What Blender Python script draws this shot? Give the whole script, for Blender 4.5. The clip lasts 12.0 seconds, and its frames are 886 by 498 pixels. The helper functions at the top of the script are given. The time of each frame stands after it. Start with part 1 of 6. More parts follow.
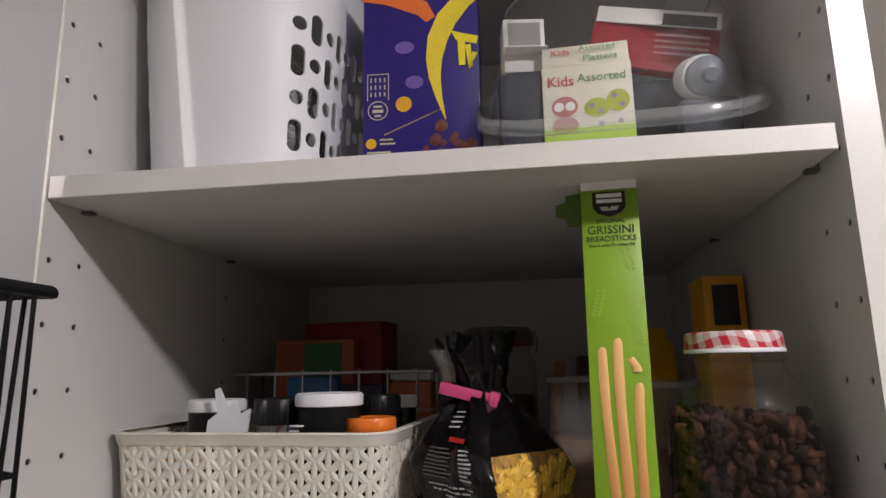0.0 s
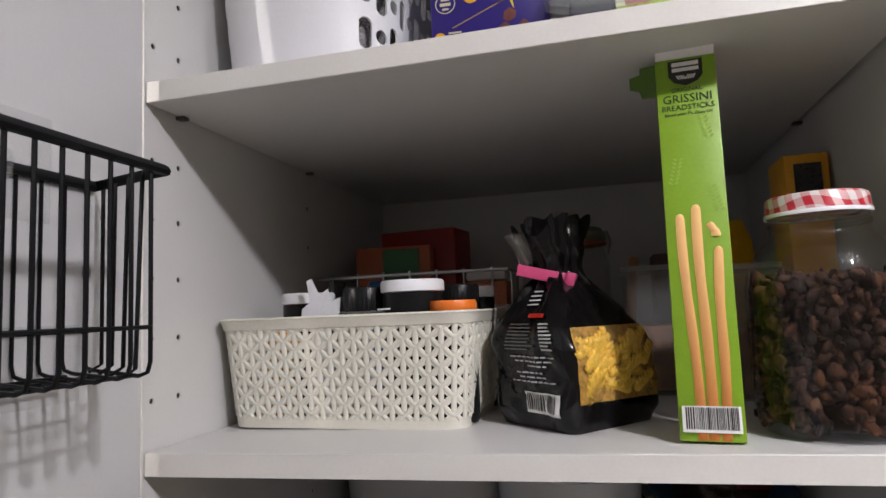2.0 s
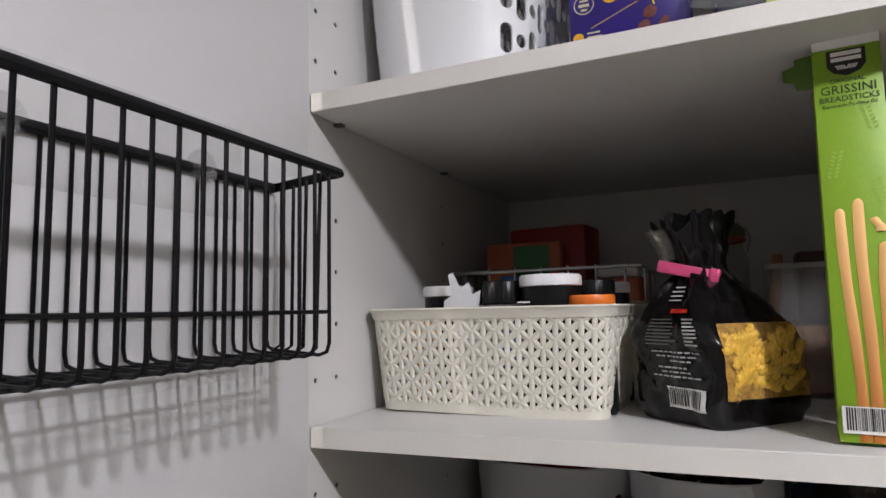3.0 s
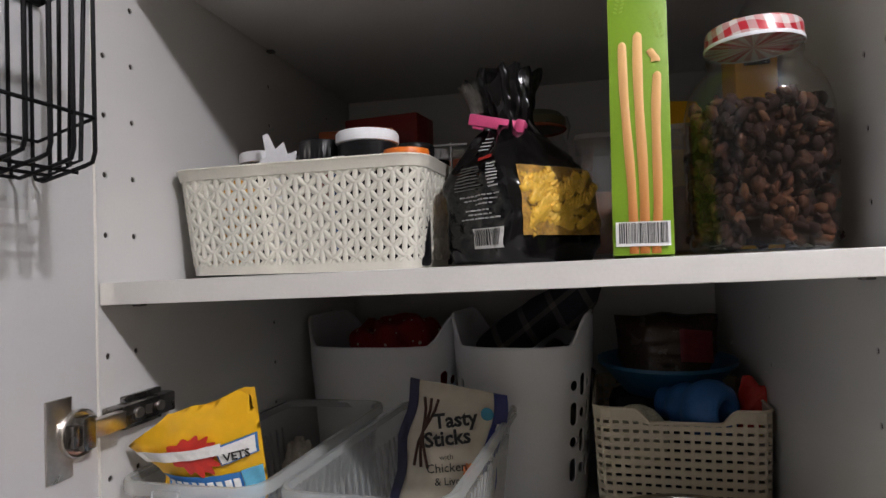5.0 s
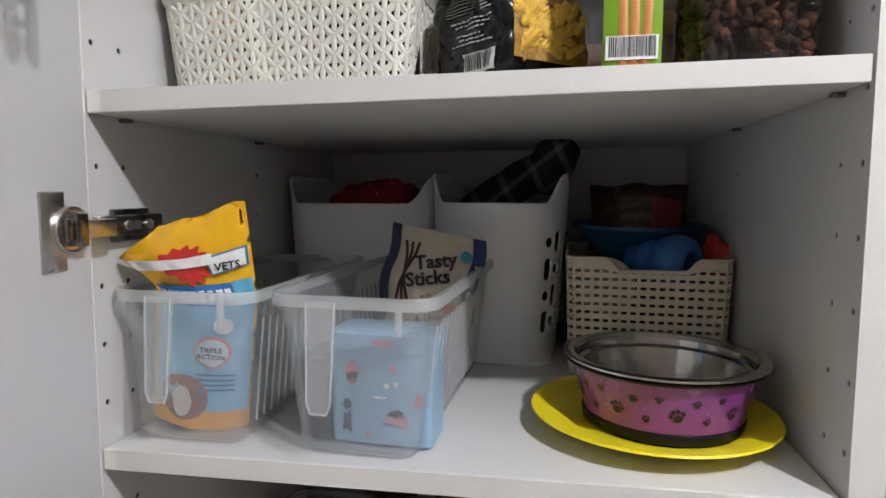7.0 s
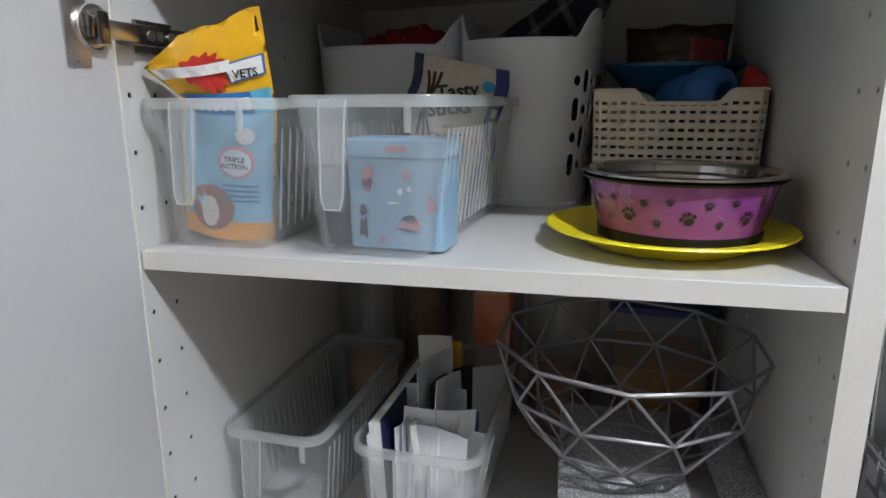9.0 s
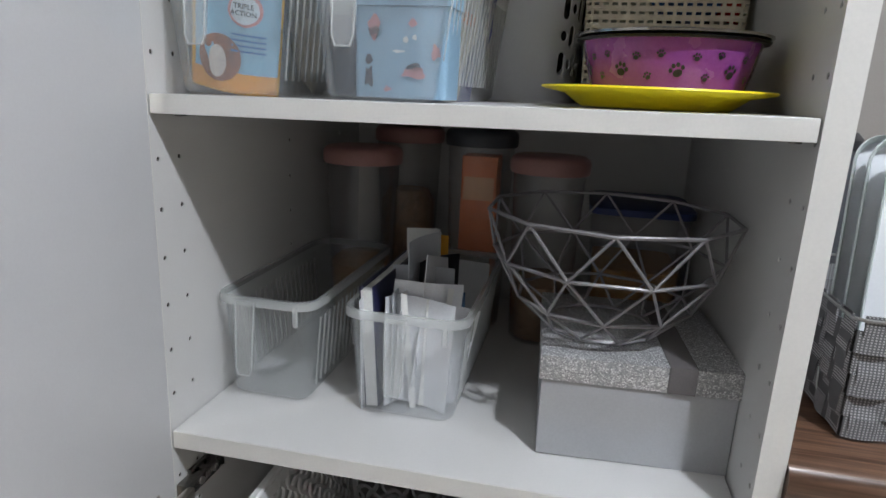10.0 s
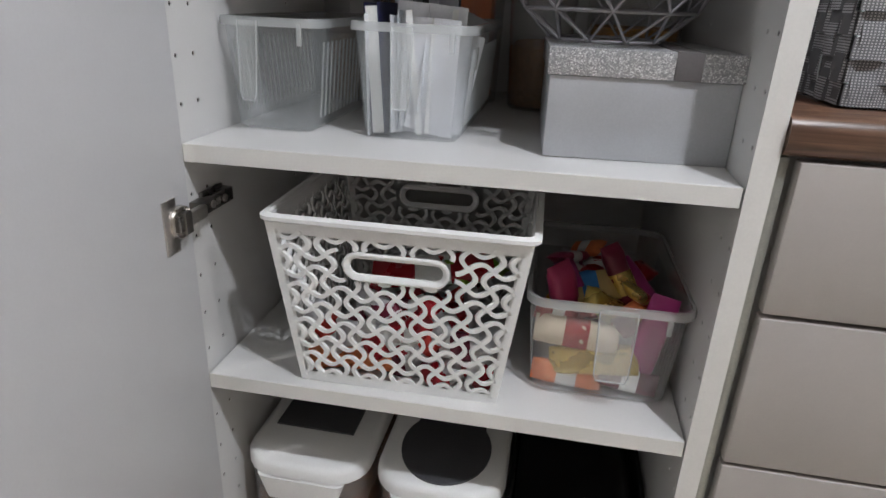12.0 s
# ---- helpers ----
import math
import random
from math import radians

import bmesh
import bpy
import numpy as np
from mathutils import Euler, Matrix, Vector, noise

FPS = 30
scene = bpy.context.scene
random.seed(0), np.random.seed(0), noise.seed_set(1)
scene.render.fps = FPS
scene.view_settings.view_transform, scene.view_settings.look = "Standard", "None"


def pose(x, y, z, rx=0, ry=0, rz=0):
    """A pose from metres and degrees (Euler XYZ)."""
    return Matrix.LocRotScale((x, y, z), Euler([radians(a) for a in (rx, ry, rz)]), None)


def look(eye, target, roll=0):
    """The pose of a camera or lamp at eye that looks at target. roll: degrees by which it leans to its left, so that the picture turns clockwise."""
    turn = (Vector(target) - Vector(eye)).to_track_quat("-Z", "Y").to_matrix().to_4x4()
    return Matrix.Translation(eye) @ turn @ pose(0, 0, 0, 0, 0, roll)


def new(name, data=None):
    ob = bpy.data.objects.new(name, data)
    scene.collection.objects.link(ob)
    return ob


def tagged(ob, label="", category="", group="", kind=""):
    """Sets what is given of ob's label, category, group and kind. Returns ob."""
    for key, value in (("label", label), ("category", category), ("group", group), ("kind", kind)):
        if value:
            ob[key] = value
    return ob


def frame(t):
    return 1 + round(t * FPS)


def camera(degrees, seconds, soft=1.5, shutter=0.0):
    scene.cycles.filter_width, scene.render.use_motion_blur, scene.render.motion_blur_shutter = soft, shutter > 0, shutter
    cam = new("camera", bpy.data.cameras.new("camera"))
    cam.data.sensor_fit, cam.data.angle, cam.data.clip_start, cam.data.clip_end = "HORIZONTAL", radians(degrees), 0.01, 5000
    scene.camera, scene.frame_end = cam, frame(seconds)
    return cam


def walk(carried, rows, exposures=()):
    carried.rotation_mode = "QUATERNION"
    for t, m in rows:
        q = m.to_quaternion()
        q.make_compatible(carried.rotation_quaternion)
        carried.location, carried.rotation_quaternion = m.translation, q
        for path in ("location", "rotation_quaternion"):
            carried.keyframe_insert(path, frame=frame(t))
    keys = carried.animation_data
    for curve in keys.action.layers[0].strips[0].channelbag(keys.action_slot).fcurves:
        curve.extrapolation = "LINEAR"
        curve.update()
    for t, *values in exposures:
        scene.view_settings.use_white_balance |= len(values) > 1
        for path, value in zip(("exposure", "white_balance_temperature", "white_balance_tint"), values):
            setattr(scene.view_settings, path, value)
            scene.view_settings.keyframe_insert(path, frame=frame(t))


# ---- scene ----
cam = camera(71.1, 12.0)
PATH = [
    (0, (0.366, -0.407, 1.622), (0.077, 1.536, 1.999), -1.0),
    (0.5, (0.369, -0.406, 1.608), (0.081, 1.545, 1.943), -1.0),
    (1, (0.37, -0.408, 1.592), (0.076, 1.549, 1.885), -1.0),
    (1.5, (0.373, -0.407, 1.578), (0.068, 1.555, 1.814), -1.5),
    (2, (0.357, -0.419, 1.575), (-0.144, 1.508, 1.769), -2.4),
    (2.5, (0.345, -0.441, 1.574), (-0.454, 1.38, 1.778), -2.5),
    (2.7, (0.338, -0.452, 1.576), (-0.509, 1.349, 1.78), -1.6),
    (4.3, (0.362, -0.434, 1.505), (-0.195, 1.482, 1.627), -0.1),
    (4.5, (0.367, -0.429, 1.499), (-0.148, 1.502, 1.576), -1.5),
    (5, (0.378, -0.421, 1.48), (-0.065, 1.529, 1.527), -1.8),
    (5.5, (0.372, -0.427, 1.462), (-0.039, 1.53, 1.472), -0.7),
    (6, (0.37, -0.438, 1.443), (-0.005, 1.527, 1.412), -0.6),
    (6.5, (0.369, -0.44, 1.423), (0.004, 1.524, 1.326), -1.0),
    (7, (0.366, -0.441, 1.394), (0.017, 1.519, 1.21), 0.2),
    (7.5, (0.366, -0.44, 1.369), (0.034, 1.513, 1.094), 0.3),
    (7.7, (0.345, -0.452, 1.362), (0.097, 1.508, 1.056), -0.2),
    (9.3, (0.408, -0.454, 1.287), (-0.117, 1.408, 0.782), -0.3),
    (9.5, (0.4, -0.46, 1.266), (-0.096, 1.403, 0.733), 0.4),
    (9.8, (0.387, -0.491, 1.213), (-0.084, 1.382, 0.695), 1.7),
    (10, (0.394, -0.512, 1.195), (-0.013, 1.382, 0.698), 2.6),
    (10.5, (0.396, -0.581, 1.156), (0.007, 1.336, 0.74), 0.9),
    (11, (0.401, -0.597, 1.088), (0.014, 1.297, 0.574), 1.1),
    (11.5, (0.393, -0.583, 1.041), (0.04, 1.28, 0.406), 2.2),
    (12, (0.388, -0.588, 0.988), (0.072, 1.238, 0.237), 2.5),
]
EXPOSURES = [(0, -0.1, 6720, 15), (1.0, 0.12, 6680, 15), (2.5, 0.2, 6420, 13), (5.5, 0.15, 6450, 13), (6.5, 0.38, 6350, 11), (7.5, 0.5, 6200, 10), (9.5, 0.53, 5980, 6), (10.5, 0.62, 5980, 6), (12, 0.68, 6120, 8)]
walk(cam, [(t, look(eye, target, roll)) for t, eye, target, roll in PATH], EXPOSURES)

# ---- light ----
world = bpy.data.worlds.new("room_world")
world.use_nodes = True
world.node_tree.nodes["Background"].inputs[0].default_value = (0.5, 0.52, 0.56, 1)
world.node_tree.nodes["Background"].inputs[1].default_value = 0.005
scene.world = world


def downlight(x, y, z, watts, radius, colour, beam=0.0):
    """A ceiling lamp with a wide glow and, where beam is given, a stronger cone straight down."""
    for kind, power in (("POINT", watts), ("SPOT", beam)):
        if not power:
            continue
        lamp = bpy.data.lights.new("downlight", kind)
        lamp.energy, lamp.shadow_soft_size, lamp.color = power, radius, colour
        if kind == "SPOT":
            lamp.spot_size, lamp.spot_blend = radians(170), 1.0
        ob = new("downlight", lamp)
        ob.location = (x, y, z)


downlight(0.93, -0.62, 2.19, 15, 0.03, (0.97, 0.955, 0.98), beam=25)
# unseen fill lamp, added to even out the brightness down the door
downlight(2.0, -0.62, 2.19, 10, 0.03, (0.97, 0.955, 0.97))
downlight(-1.0, -0.88, 2.19, 23, 0.02, (1.0, 0.93, 0.86))

# ---- materials ----


def M(name, col, rough=0.5, metal=0.0, var=0.08, scale=30.0, bump=0.02, coat=0.0, fine=400.0, spec=0.5):
    """A surface with variation at two scales and a fine relief."""
    m = bpy.data.materials.new(name)
    m.use_nodes = True
    nt = m.node_tree
    b = nt.nodes["Principled BSDF"]
    b.inputs["Roughness"].default_value = rough
    b.inputs["Metallic"].default_value = metal
    b.inputs["Coat Weight"].default_value = coat
    b.inputs["Specular IOR Level"].default_value = spec
    co = nt.nodes.new("ShaderNodeTexCoord")
    n1 = nt.nodes.new("ShaderNodeTexNoise")
    n2 = nt.nodes.new("ShaderNodeTexNoise")
    n1.inputs["Scale"].default_value, n2.inputs["Scale"].default_value = scale, fine
    n1.inputs["Detail"].default_value = 4
    nt.links.new(co.outputs["Object"], n1.inputs["Vector"])
    nt.links.new(co.outputs["Object"], n2.inputs["Vector"])
    add = nt.nodes.new("ShaderNodeMath")
    add.operation = "ADD"
    nt.links.new(n1.outputs[0], add.inputs[0])
    nt.links.new(n2.outputs[0], add.inputs[1])
    half = nt.nodes.new("ShaderNodeMath")
    half.operation = "MULTIPLY"
    half.inputs[1].default_value = 0.5
    nt.links.new(add.outputs[0], half.inputs[0])
    ramp = nt.nodes.new("ShaderNodeMapRange")
    ramp.inputs[1].default_value, ramp.inputs[2].default_value = 0.35, 0.65
    ramp.inputs[3].default_value, ramp.inputs[4].default_value = 1 - var, 1 + var
    nt.links.new(half.outputs[0], ramp.inputs[0])
    mul = nt.nodes.new("ShaderNodeVectorMath")
    mul.operation = "SCALE"
    mul.inputs[0].default_value = col
    nt.links.new(ramp.outputs[0], mul.inputs["Scale"])
    nt.links.new(mul.outputs[0], b.inputs["Base Color"])
    r2 = nt.nodes.new("ShaderNodeMapRange")
    r2.inputs[3].default_value, r2.inputs[4].default_value = max(0.02, rough - 0.08), min(1, rough + 0.08)
    nt.links.new(n1.outputs[0], r2.inputs[0])
    nt.links.new(r2.outputs[0], b.inputs["Roughness"])
    if bump:
        bp = nt.nodes.new("ShaderNodeBump")
        bp.inputs["Strength"].default_value, bp.inputs["Distance"].default_value = bump, 0.002
        nt.links.new(n2.outputs[0], bp.inputs["Height"])
        nt.links.new(bp.outputs[0], b.inputs["Normal"])
    return m


def mathn(nt, op, a, b=None):
    n = nt.nodes.new("ShaderNodeMath")
    n.operation = op
    for i, v in enumerate((a, b)):
        if v is None:
            continue
        if hasattr(v, "is_linked"):
            nt.links.new(v, n.inputs[i])
        else:
            n.inputs[i].default_value = v
    return n.outputs[0]


def clear(name, tint, see, rough=0.25, gloss=0.5):
    """Thin see-through plastic or glass: see is the share of light that passes straight."""
    m = bpy.data.materials.new(name)
    m.use_nodes = True
    nt = m.node_tree
    b = nt.nodes["Principled BSDF"]
    b.inputs["Base Color"].default_value = (*tint, 1)
    b.inputs["Roughness"].default_value = rough
    tr = nt.nodes.new("ShaderNodeBsdfTransparent")
    tl = nt.nodes.new("ShaderNodeBsdfTranslucent")
    tl.inputs[0].default_value = (*tint, 1)
    mixa, mixb, mixc = (nt.nodes.new("ShaderNodeMixShader") for _ in range(3))
    mixa.inputs[0].default_value = 0.45
    nt.links.new(b.outputs[0], mixa.inputs[1])
    nt.links.new(tl.outputs[0], mixa.inputs[2])
    noise_tex = nt.nodes.new("ShaderNodeTexNoise")
    noise_tex.inputs["Scale"].default_value = 25
    rng = nt.nodes.new("ShaderNodeMapRange")
    rng.inputs[3].default_value, rng.inputs[4].default_value = see - 0.02, see + 0.02
    nt.links.new(noise_tex.outputs[0], rng.inputs[0])
    nt.links.new(rng.outputs[0], mixb.inputs[0])
    nt.links.new(mixa.outputs[0], mixb.inputs[1])
    nt.links.new(tr.outputs[0], mixb.inputs[2])
    gl = nt.nodes.new("ShaderNodeBsdfGlossy")
    gl.inputs["Roughness"].default_value = rough * 0.5
    lw = nt.nodes.new("ShaderNodeLayerWeight")
    lw.inputs[0].default_value = 0.5
    edge = mathn(nt, "ADD", mathn(nt, "MULTIPLY", mathn(nt, "POWER", lw.outputs["Facing"], 3.5), gloss), 0.05 * gloss)
    nt.links.new(edge, mixc.inputs[0])
    nt.links.new(mixb.outputs[0], mixc.inputs[1])
    nt.links.new(gl.outputs[0], mixc.inputs[2])
    nt.links.new(mixc.outputs[0], nt.nodes["Material Output"].inputs[0])
    return m


def patterned(name, base, build, rough=0.5):
    """A material whose colour comes from the nodes that build(nt, coord) adds."""
    m = M(name, base, rough)
    nt = m.node_tree
    co = next(n for n in nt.nodes if n.bl_idname == "ShaderNodeTexCoord")
    nt.links.new(build(nt, co), nt.nodes["Principled BSDF"].inputs["Base Color"])
    return m


def mixcol(nt, fac, a, b):
    n = nt.nodes.new("ShaderNodeMix")
    n.data_type = "RGBA"
    if hasattr(fac, "is_linked"):
        nt.links.new(fac, n.inputs[0])
    else:
        n.inputs[0].default_value = fac
    for s, v in ((6, a), (7, b)):
        if hasattr(v, "is_linked"):
            nt.links.new(v, n.inputs[s])
        else:
            n.inputs[s].default_value = (*v, 1)
    return n.outputs[2]


def xyz(nt, co):
    s = nt.nodes.new("ShaderNodeSeparateXYZ")
    nt.links.new(co.outputs["Object"], s.inputs[0])
    return s.outputs


def stripes(nt, v, period, duty):
    return mathn(nt, "LESS_THAN", mathn(nt, "FRACT", mathn(nt, "DIVIDE", v, period)), duty)


MELA = M("white_melamine", (0.61, 0.605, 0.595), 0.38, var=0.02, scale=6, bump=0.03)
HOLESHADE = M("pin_hole_shade", (0.025, 0.02, 0.015), 0.9, var=0.3, scale=200)
MELA_EDGE = M("white_edge_banding", (0.69, 0.68, 0.65), 0.35, var=0.03, scale=12)
DOORW = M("door_white", (0.55, 0.55, 0.56), 0.42, var=0.02, scale=5, bump=0.03)
WALLP = M("wall_paint", (0.36, 0.335, 0.31), 0.8, var=0.04, scale=4, bump=0.05)
CEILP = M("ceiling_paint", (0.8, 0.8, 0.78), 0.9, var=0.03, scale=3)
FLOORM = M("floor_tile", (0.64, 0.58, 0.50), 0.5, var=0.12, scale=5)
CHROME = M("polished_nickel", (0.62, 0.59, 0.56), 0.3, 1.0, var=0.08, scale=60)
DARKSTEEL = M("dark_steel", (0.24, 0.23, 0.22), 0.28, 1.0, var=0.1, scale=60)
BLACKWIRE = M("black_coated_wire", (0.005, 0.005, 0.006), 0.5, var=0.2, scale=80, spec=0.15)
GREYWIRE = M("grey_coated_wire", (0.23, 0.22, 0.23), 0.4, 0.3, var=0.08, scale=50)
TRAYWIRE = M("chrome_wire", (0.4, 0.4, 0.4), 0.3, 0.9)
CREAMP = M("cream_plastic", (0.74, 0.72, 0.63), 0.42, var=0.04, scale=20, bump=0.05)
BEIGEP = M("beige_plastic", (0.70, 0.62, 0.47), 0.5, var=0.05, scale=25, bump=0.06)
WHITEP = M("white_plastic", (0.82, 0.83, 0.86), 0.45, var=0.02, scale=15, bump=0.02)
WHITEP2 = M("matt_white_plastic", (0.8, 0.8, 0.79), 0.42, var=0.03, scale=15, bump=0.03)
FROST = clear("frosted_plastic", (0.91, 0.95, 0.97), 0.855, 0.4, 0.4)
FROSTRIM = clear("frosted_rim", (0.93, 0.95, 0.94), 0.66, 0.3, 0.5)
HANDLEP = clear("frosted_handle", (0.94, 0.96, 0.95), 0.76, 0.35, 0.5)
CLEARP = clear("clear_plastic", (0.85, 0.85, 0.85), 0.87, 0.15, 0.5)
GLASS = clear("jar_glass", (0.08, 0.08, 0.07), 0.93, 0.05, 0.7)
FILM = clear("bag_film", (0.8, 0.75, 0.6), 0.965, 0.12, 0.7)
BLACKP = M("black_plastic", (0.009, 0.009, 0.01), 0.3, var=0.2, scale=60, spec=0.18)
BLACKFILM = M("black_bag_film", (0.004, 0.0036, 0.004), 0.16, var=0.25, scale=30, bump=0.06, fine=70, spec=0.34)
BLACKBOX = M("dark_gloss_box", (0.012, 0.012, 0.014), 0.15, var=0.3, scale=30)
PINK = M("pink_plastic", (0.62, 0.07, 0.2), 0.4)
DUSTY = M("dusty_pink_plastic", (0.38, 0.2, 0.18), 0.4)
ORANGE = M("orange_plastic", (0.85, 0.2, 0.02), 0.4)
ORANGEC = M("orange_card", (0.8, 0.24, 0.08), 0.5, var=0.15)
GREENC = M("green_card", (0.2, 0.36, 0.015), 0.45, var=0.05, scale=60)
GREENINK = M("dark_green_ink", (0.015, 0.04, 0.006), 0.5)
GREENDK = M("dark_green_card", (0.06, 0.13, 0.01), 0.5)
GREENBOX = M("dark_green_box", (0.02, 0.12, 0.03), 0.5)
DULLORANGE = M("dull_orange_card", (0.4, 0.1, 0.035), 0.5, var=0.15)
CLEARTHIN = clear("thin_clear_plastic", (0.8, 0.8, 0.8), 0.935, 0.12, 0.5)
REDBOX = M("red_box", (0.24, 0.012, 0.009), 0.5, var=0.15)
WHITEC = M("white_card", (0.75, 0.75, 0.73), 0.6, var=0.04)
PAPER = M("white_paper", (0.74, 0.75, 0.78), 0.75, var=0.05)
GREYPAPER = M("grey_paper", (0.5, 0.52, 0.56), 0.75, var=0.06)
NAVY = M("navy_card", (0.015, 0.015, 0.06), 0.45)
BLUEP = M("blue_rubber", (0.03, 0.13, 0.36), 0.5, var=0.1)
TEAL = M("teal_plastic", (0.01, 0.075, 0.15), 0.4)
BLUELID = M("blue_lid_plastic", (0.015, 0.03, 0.13), 0.4)
LBLUE = M("light_blue_tin", (0.27, 0.42, 0.56), 0.4, var=0.06)
MIDBLUE = M("mid_blue_print", (0.03, 0.16, 0.42), 0.4)
PACKBLUE = M("pack_light_blue", (0.25, 0.48, 0.66), 0.35, var=0.12)
YELLOWBAG = M("yellow_foil", (0.82, 0.45, 0.012), 0.32, var=0.08, bump=0.15, fine=60)
YELLOWP = M("yellow_plastic", (0.84, 0.70, 0.01), 0.35, var=0.05)
YELLOWC = M("yellow_card", (0.75, 0.36, 0.02), 0.5)
RED = M("red_print", (0.55, 0.03, 0.02), 0.4)
BLACKPRINT = M("black_print", (0.012, 0.012, 0.012), 0.5)
WHITEPRINT = M("white_print", (0.78, 0.78, 0.76), 0.5)
GREY_PRINT_SHADE = M("grey_print_and_shade", (0.25, 0.25, 0.25), 0.5)
LEAFPRINT = M("pale_green_print", (0.25, 0.42, 0.04), 0.5)
BREAD = patterned("breadstick_print", (0.5, 0.3, 0.15), lambda nt, co: mixcol(nt, mathn(nt, "MULTIPLY", xyz(nt, co)[2], 6.0), (0.42, 0.13, 0.015), (0.85, 0.53, 0.2)), 0.5)
PASTA = M("fusilli", (0.82, 0.5, 0.06), 0.45, var=0.15, scale=120)
PURPLE = M("purple_card", (0.02, 0.009, 0.16), 0.35, var=0.1)
MAGENTA = M("purple_enamel", (0.225, 0.045, 0.27), 0.25, var=0.06, coat=0.4)
CHOC = M("chocolate", (0.12, 0.03, 0.02), 0.5, var=0.4, scale=150)
GOLD = M("gold_foil", (0.6, 0.45, 0.12), 0.28, 0.7, var=0.1)
CANDYPINK = M("pink_wrapper", (0.33, 0.025, 0.09), 0.3, bump=0.15, fine=80)
CANDYMAG = M("magenta_wrapper", (0.33, 0.025, 0.17), 0.3, bump=0.15, fine=80)
CANDYRED = M("red_wrapper", (0.34, 0.01, 0.018), 0.28, bump=0.15, fine=80)
MAROON = M("maroon_wrapper", (0.14, 0.01, 0.03), 0.3, bump=0.15, fine=80)
SILVERW = M("silver_wrapper", (0.6, 0.6, 0.62), 0.3, 0.5, bump=0.2, fine=80)
GREENW = M("green_wrapper", (0.25, 0.4, 0.03), 0.35)
DARKGREY = M("dark_grey_insert", (0.06, 0.06, 0.065), 0.4, var=0.12)
GREYLID = M("slate_plastic", (0.05, 0.055, 0.065), 0.4)
SILVERCARD = M("silver_card", (0.47, 0.48, 0.5), 0.38, 0.35, var=0.05, scale=20)
RIBBON = M("grey_ribbon", (0.12, 0.11, 0.11), 0.45)


def wood_nodes(nt, co):
    mp = nt.nodes.new("ShaderNodeMapping")
    mp.inputs["Scale"].default_value = (3, 60, 60)
    nt.links.new(co.outputs["Object"], mp.inputs[0])
    n = nt.nodes.new("ShaderNodeTexNoise")
    n.inputs["Scale"].default_value, n.inputs["Detail"].default_value, n.inputs["Distortion"].default_value = 2.0, 8, 1.2
    nt.links.new(mp.outputs[0], n.inputs["Vector"])
    r = nt.nodes.new("ShaderNodeMapRange")
    r.inputs[1].default_value, r.inputs[2].default_value = 0.3, 0.7
    nt.links.new(n.outputs[0], r.inputs[0])
    return mixcol(nt, r.outputs[0], (0.045, 0.022, 0.013), (0.17, 0.095, 0.06))


WOOD = patterned("walnut_laminate", (0.12, 0.07, 0.045), wood_nodes, 0.3)
DRAWERM = M("taupe_drawer_front", (0.4, 0.37, 0.345), 0.4, var=0.02, scale=6)
RAILM = M("brushed_rail", (0.42, 0.42, 0.38), 0.35, 0.6)
STRAP = patterned("grey_woven_strap", (0.3, 0.3, 0.31), lambda nt, co: mixcol(nt, mathn(nt, "MULTIPLY", stripes(nt, xyz(nt, co)[0], 0.003, 0.5), stripes(nt, xyz(nt, co)[2], 0.0025, 0.55)), (0.13, 0.13, 0.135), (0.42, 0.42, 0.43)), 0.8)
TRAYM = M("white_enamel_tray", (0.8, 0.82, 0.85), 0.3, var=0.02)
TRAYEDGE = M("tray_pale_edge", (0.62, 0.68, 0.67), 0.35)


def glitter_nodes(nt, co):
    v = nt.nodes.new("ShaderNodeTexVoronoi")
    v.inputs["Scale"].default_value = 900
    nt.links.new(co.outputs["Object"], v.inputs["Vector"])
    s = nt.nodes.new("ShaderNodeSeparateColor")
    nt.links.new(v.outputs["Color"], s.inputs[0])
    return mixcol(nt, mathn(nt, "POWER", s.outputs[0], 3.0), (0.3, 0.3, 0.31), (0.95, 0.95, 0.95))


GLITTER = patterned("silver_glitter", (0.5, 0.5, 0.5), glitter_nodes, 0.35)
GLITTER.node_tree.nodes["Principled BSDF"].inputs["Metallic"].default_value = 0.35


def plaid_nodes(nt, co):
    x, y, z = xyz(nt, co)
    a = stripes(nt, mathn(nt, "ADD", x, mathn(nt, "MULTIPLY", z, 0.5)), 0.046, 0.2)
    b = stripes(nt, mathn(nt, "ADD", z, mathn(nt, "MULTIPLY", x, -0.8)), 0.042, 0.2)
    c = mathn(nt, "MULTIPLY", mathn(nt, "ADD", a, b), 0.5)
    return mixcol(nt, c, (0.008, 0.009, 0.018), (0.13, 0.12, 0.11))


PLAID = patterned("dark_plaid_cloth", (0.02, 0.02, 0.03), plaid_nodes, 0.9)


def gingham_nodes(nt, co):
    x, y, z = xyz(nt, co)
    ang = mathn(nt, "ARCTAN2", y, x)
    a = stripes(nt, mathn(nt, "ADD", ang, mathn(nt, "MULTIPLY", z, 9.0)), 0.34, 0.5)
    b = stripes(nt, mathn(nt, "ADD", z, mathn(nt, "MULTIPLY", mathn(nt, "SINE", mathn(nt, "MULTIPLY", ang, 4.0)), 0.0025)), 0.0125, 0.5)
    return mixcol(nt, mathn(nt, "MULTIPLY", mathn(nt, "ADD", a, b), 0.5), (0.7, 0.66, 0.64), (0.5, 0.015, 0.03))


GINGHAM = patterned("red_gingham_lid", (0.6, 0.1, 0.1), gingham_nodes, 0.3)


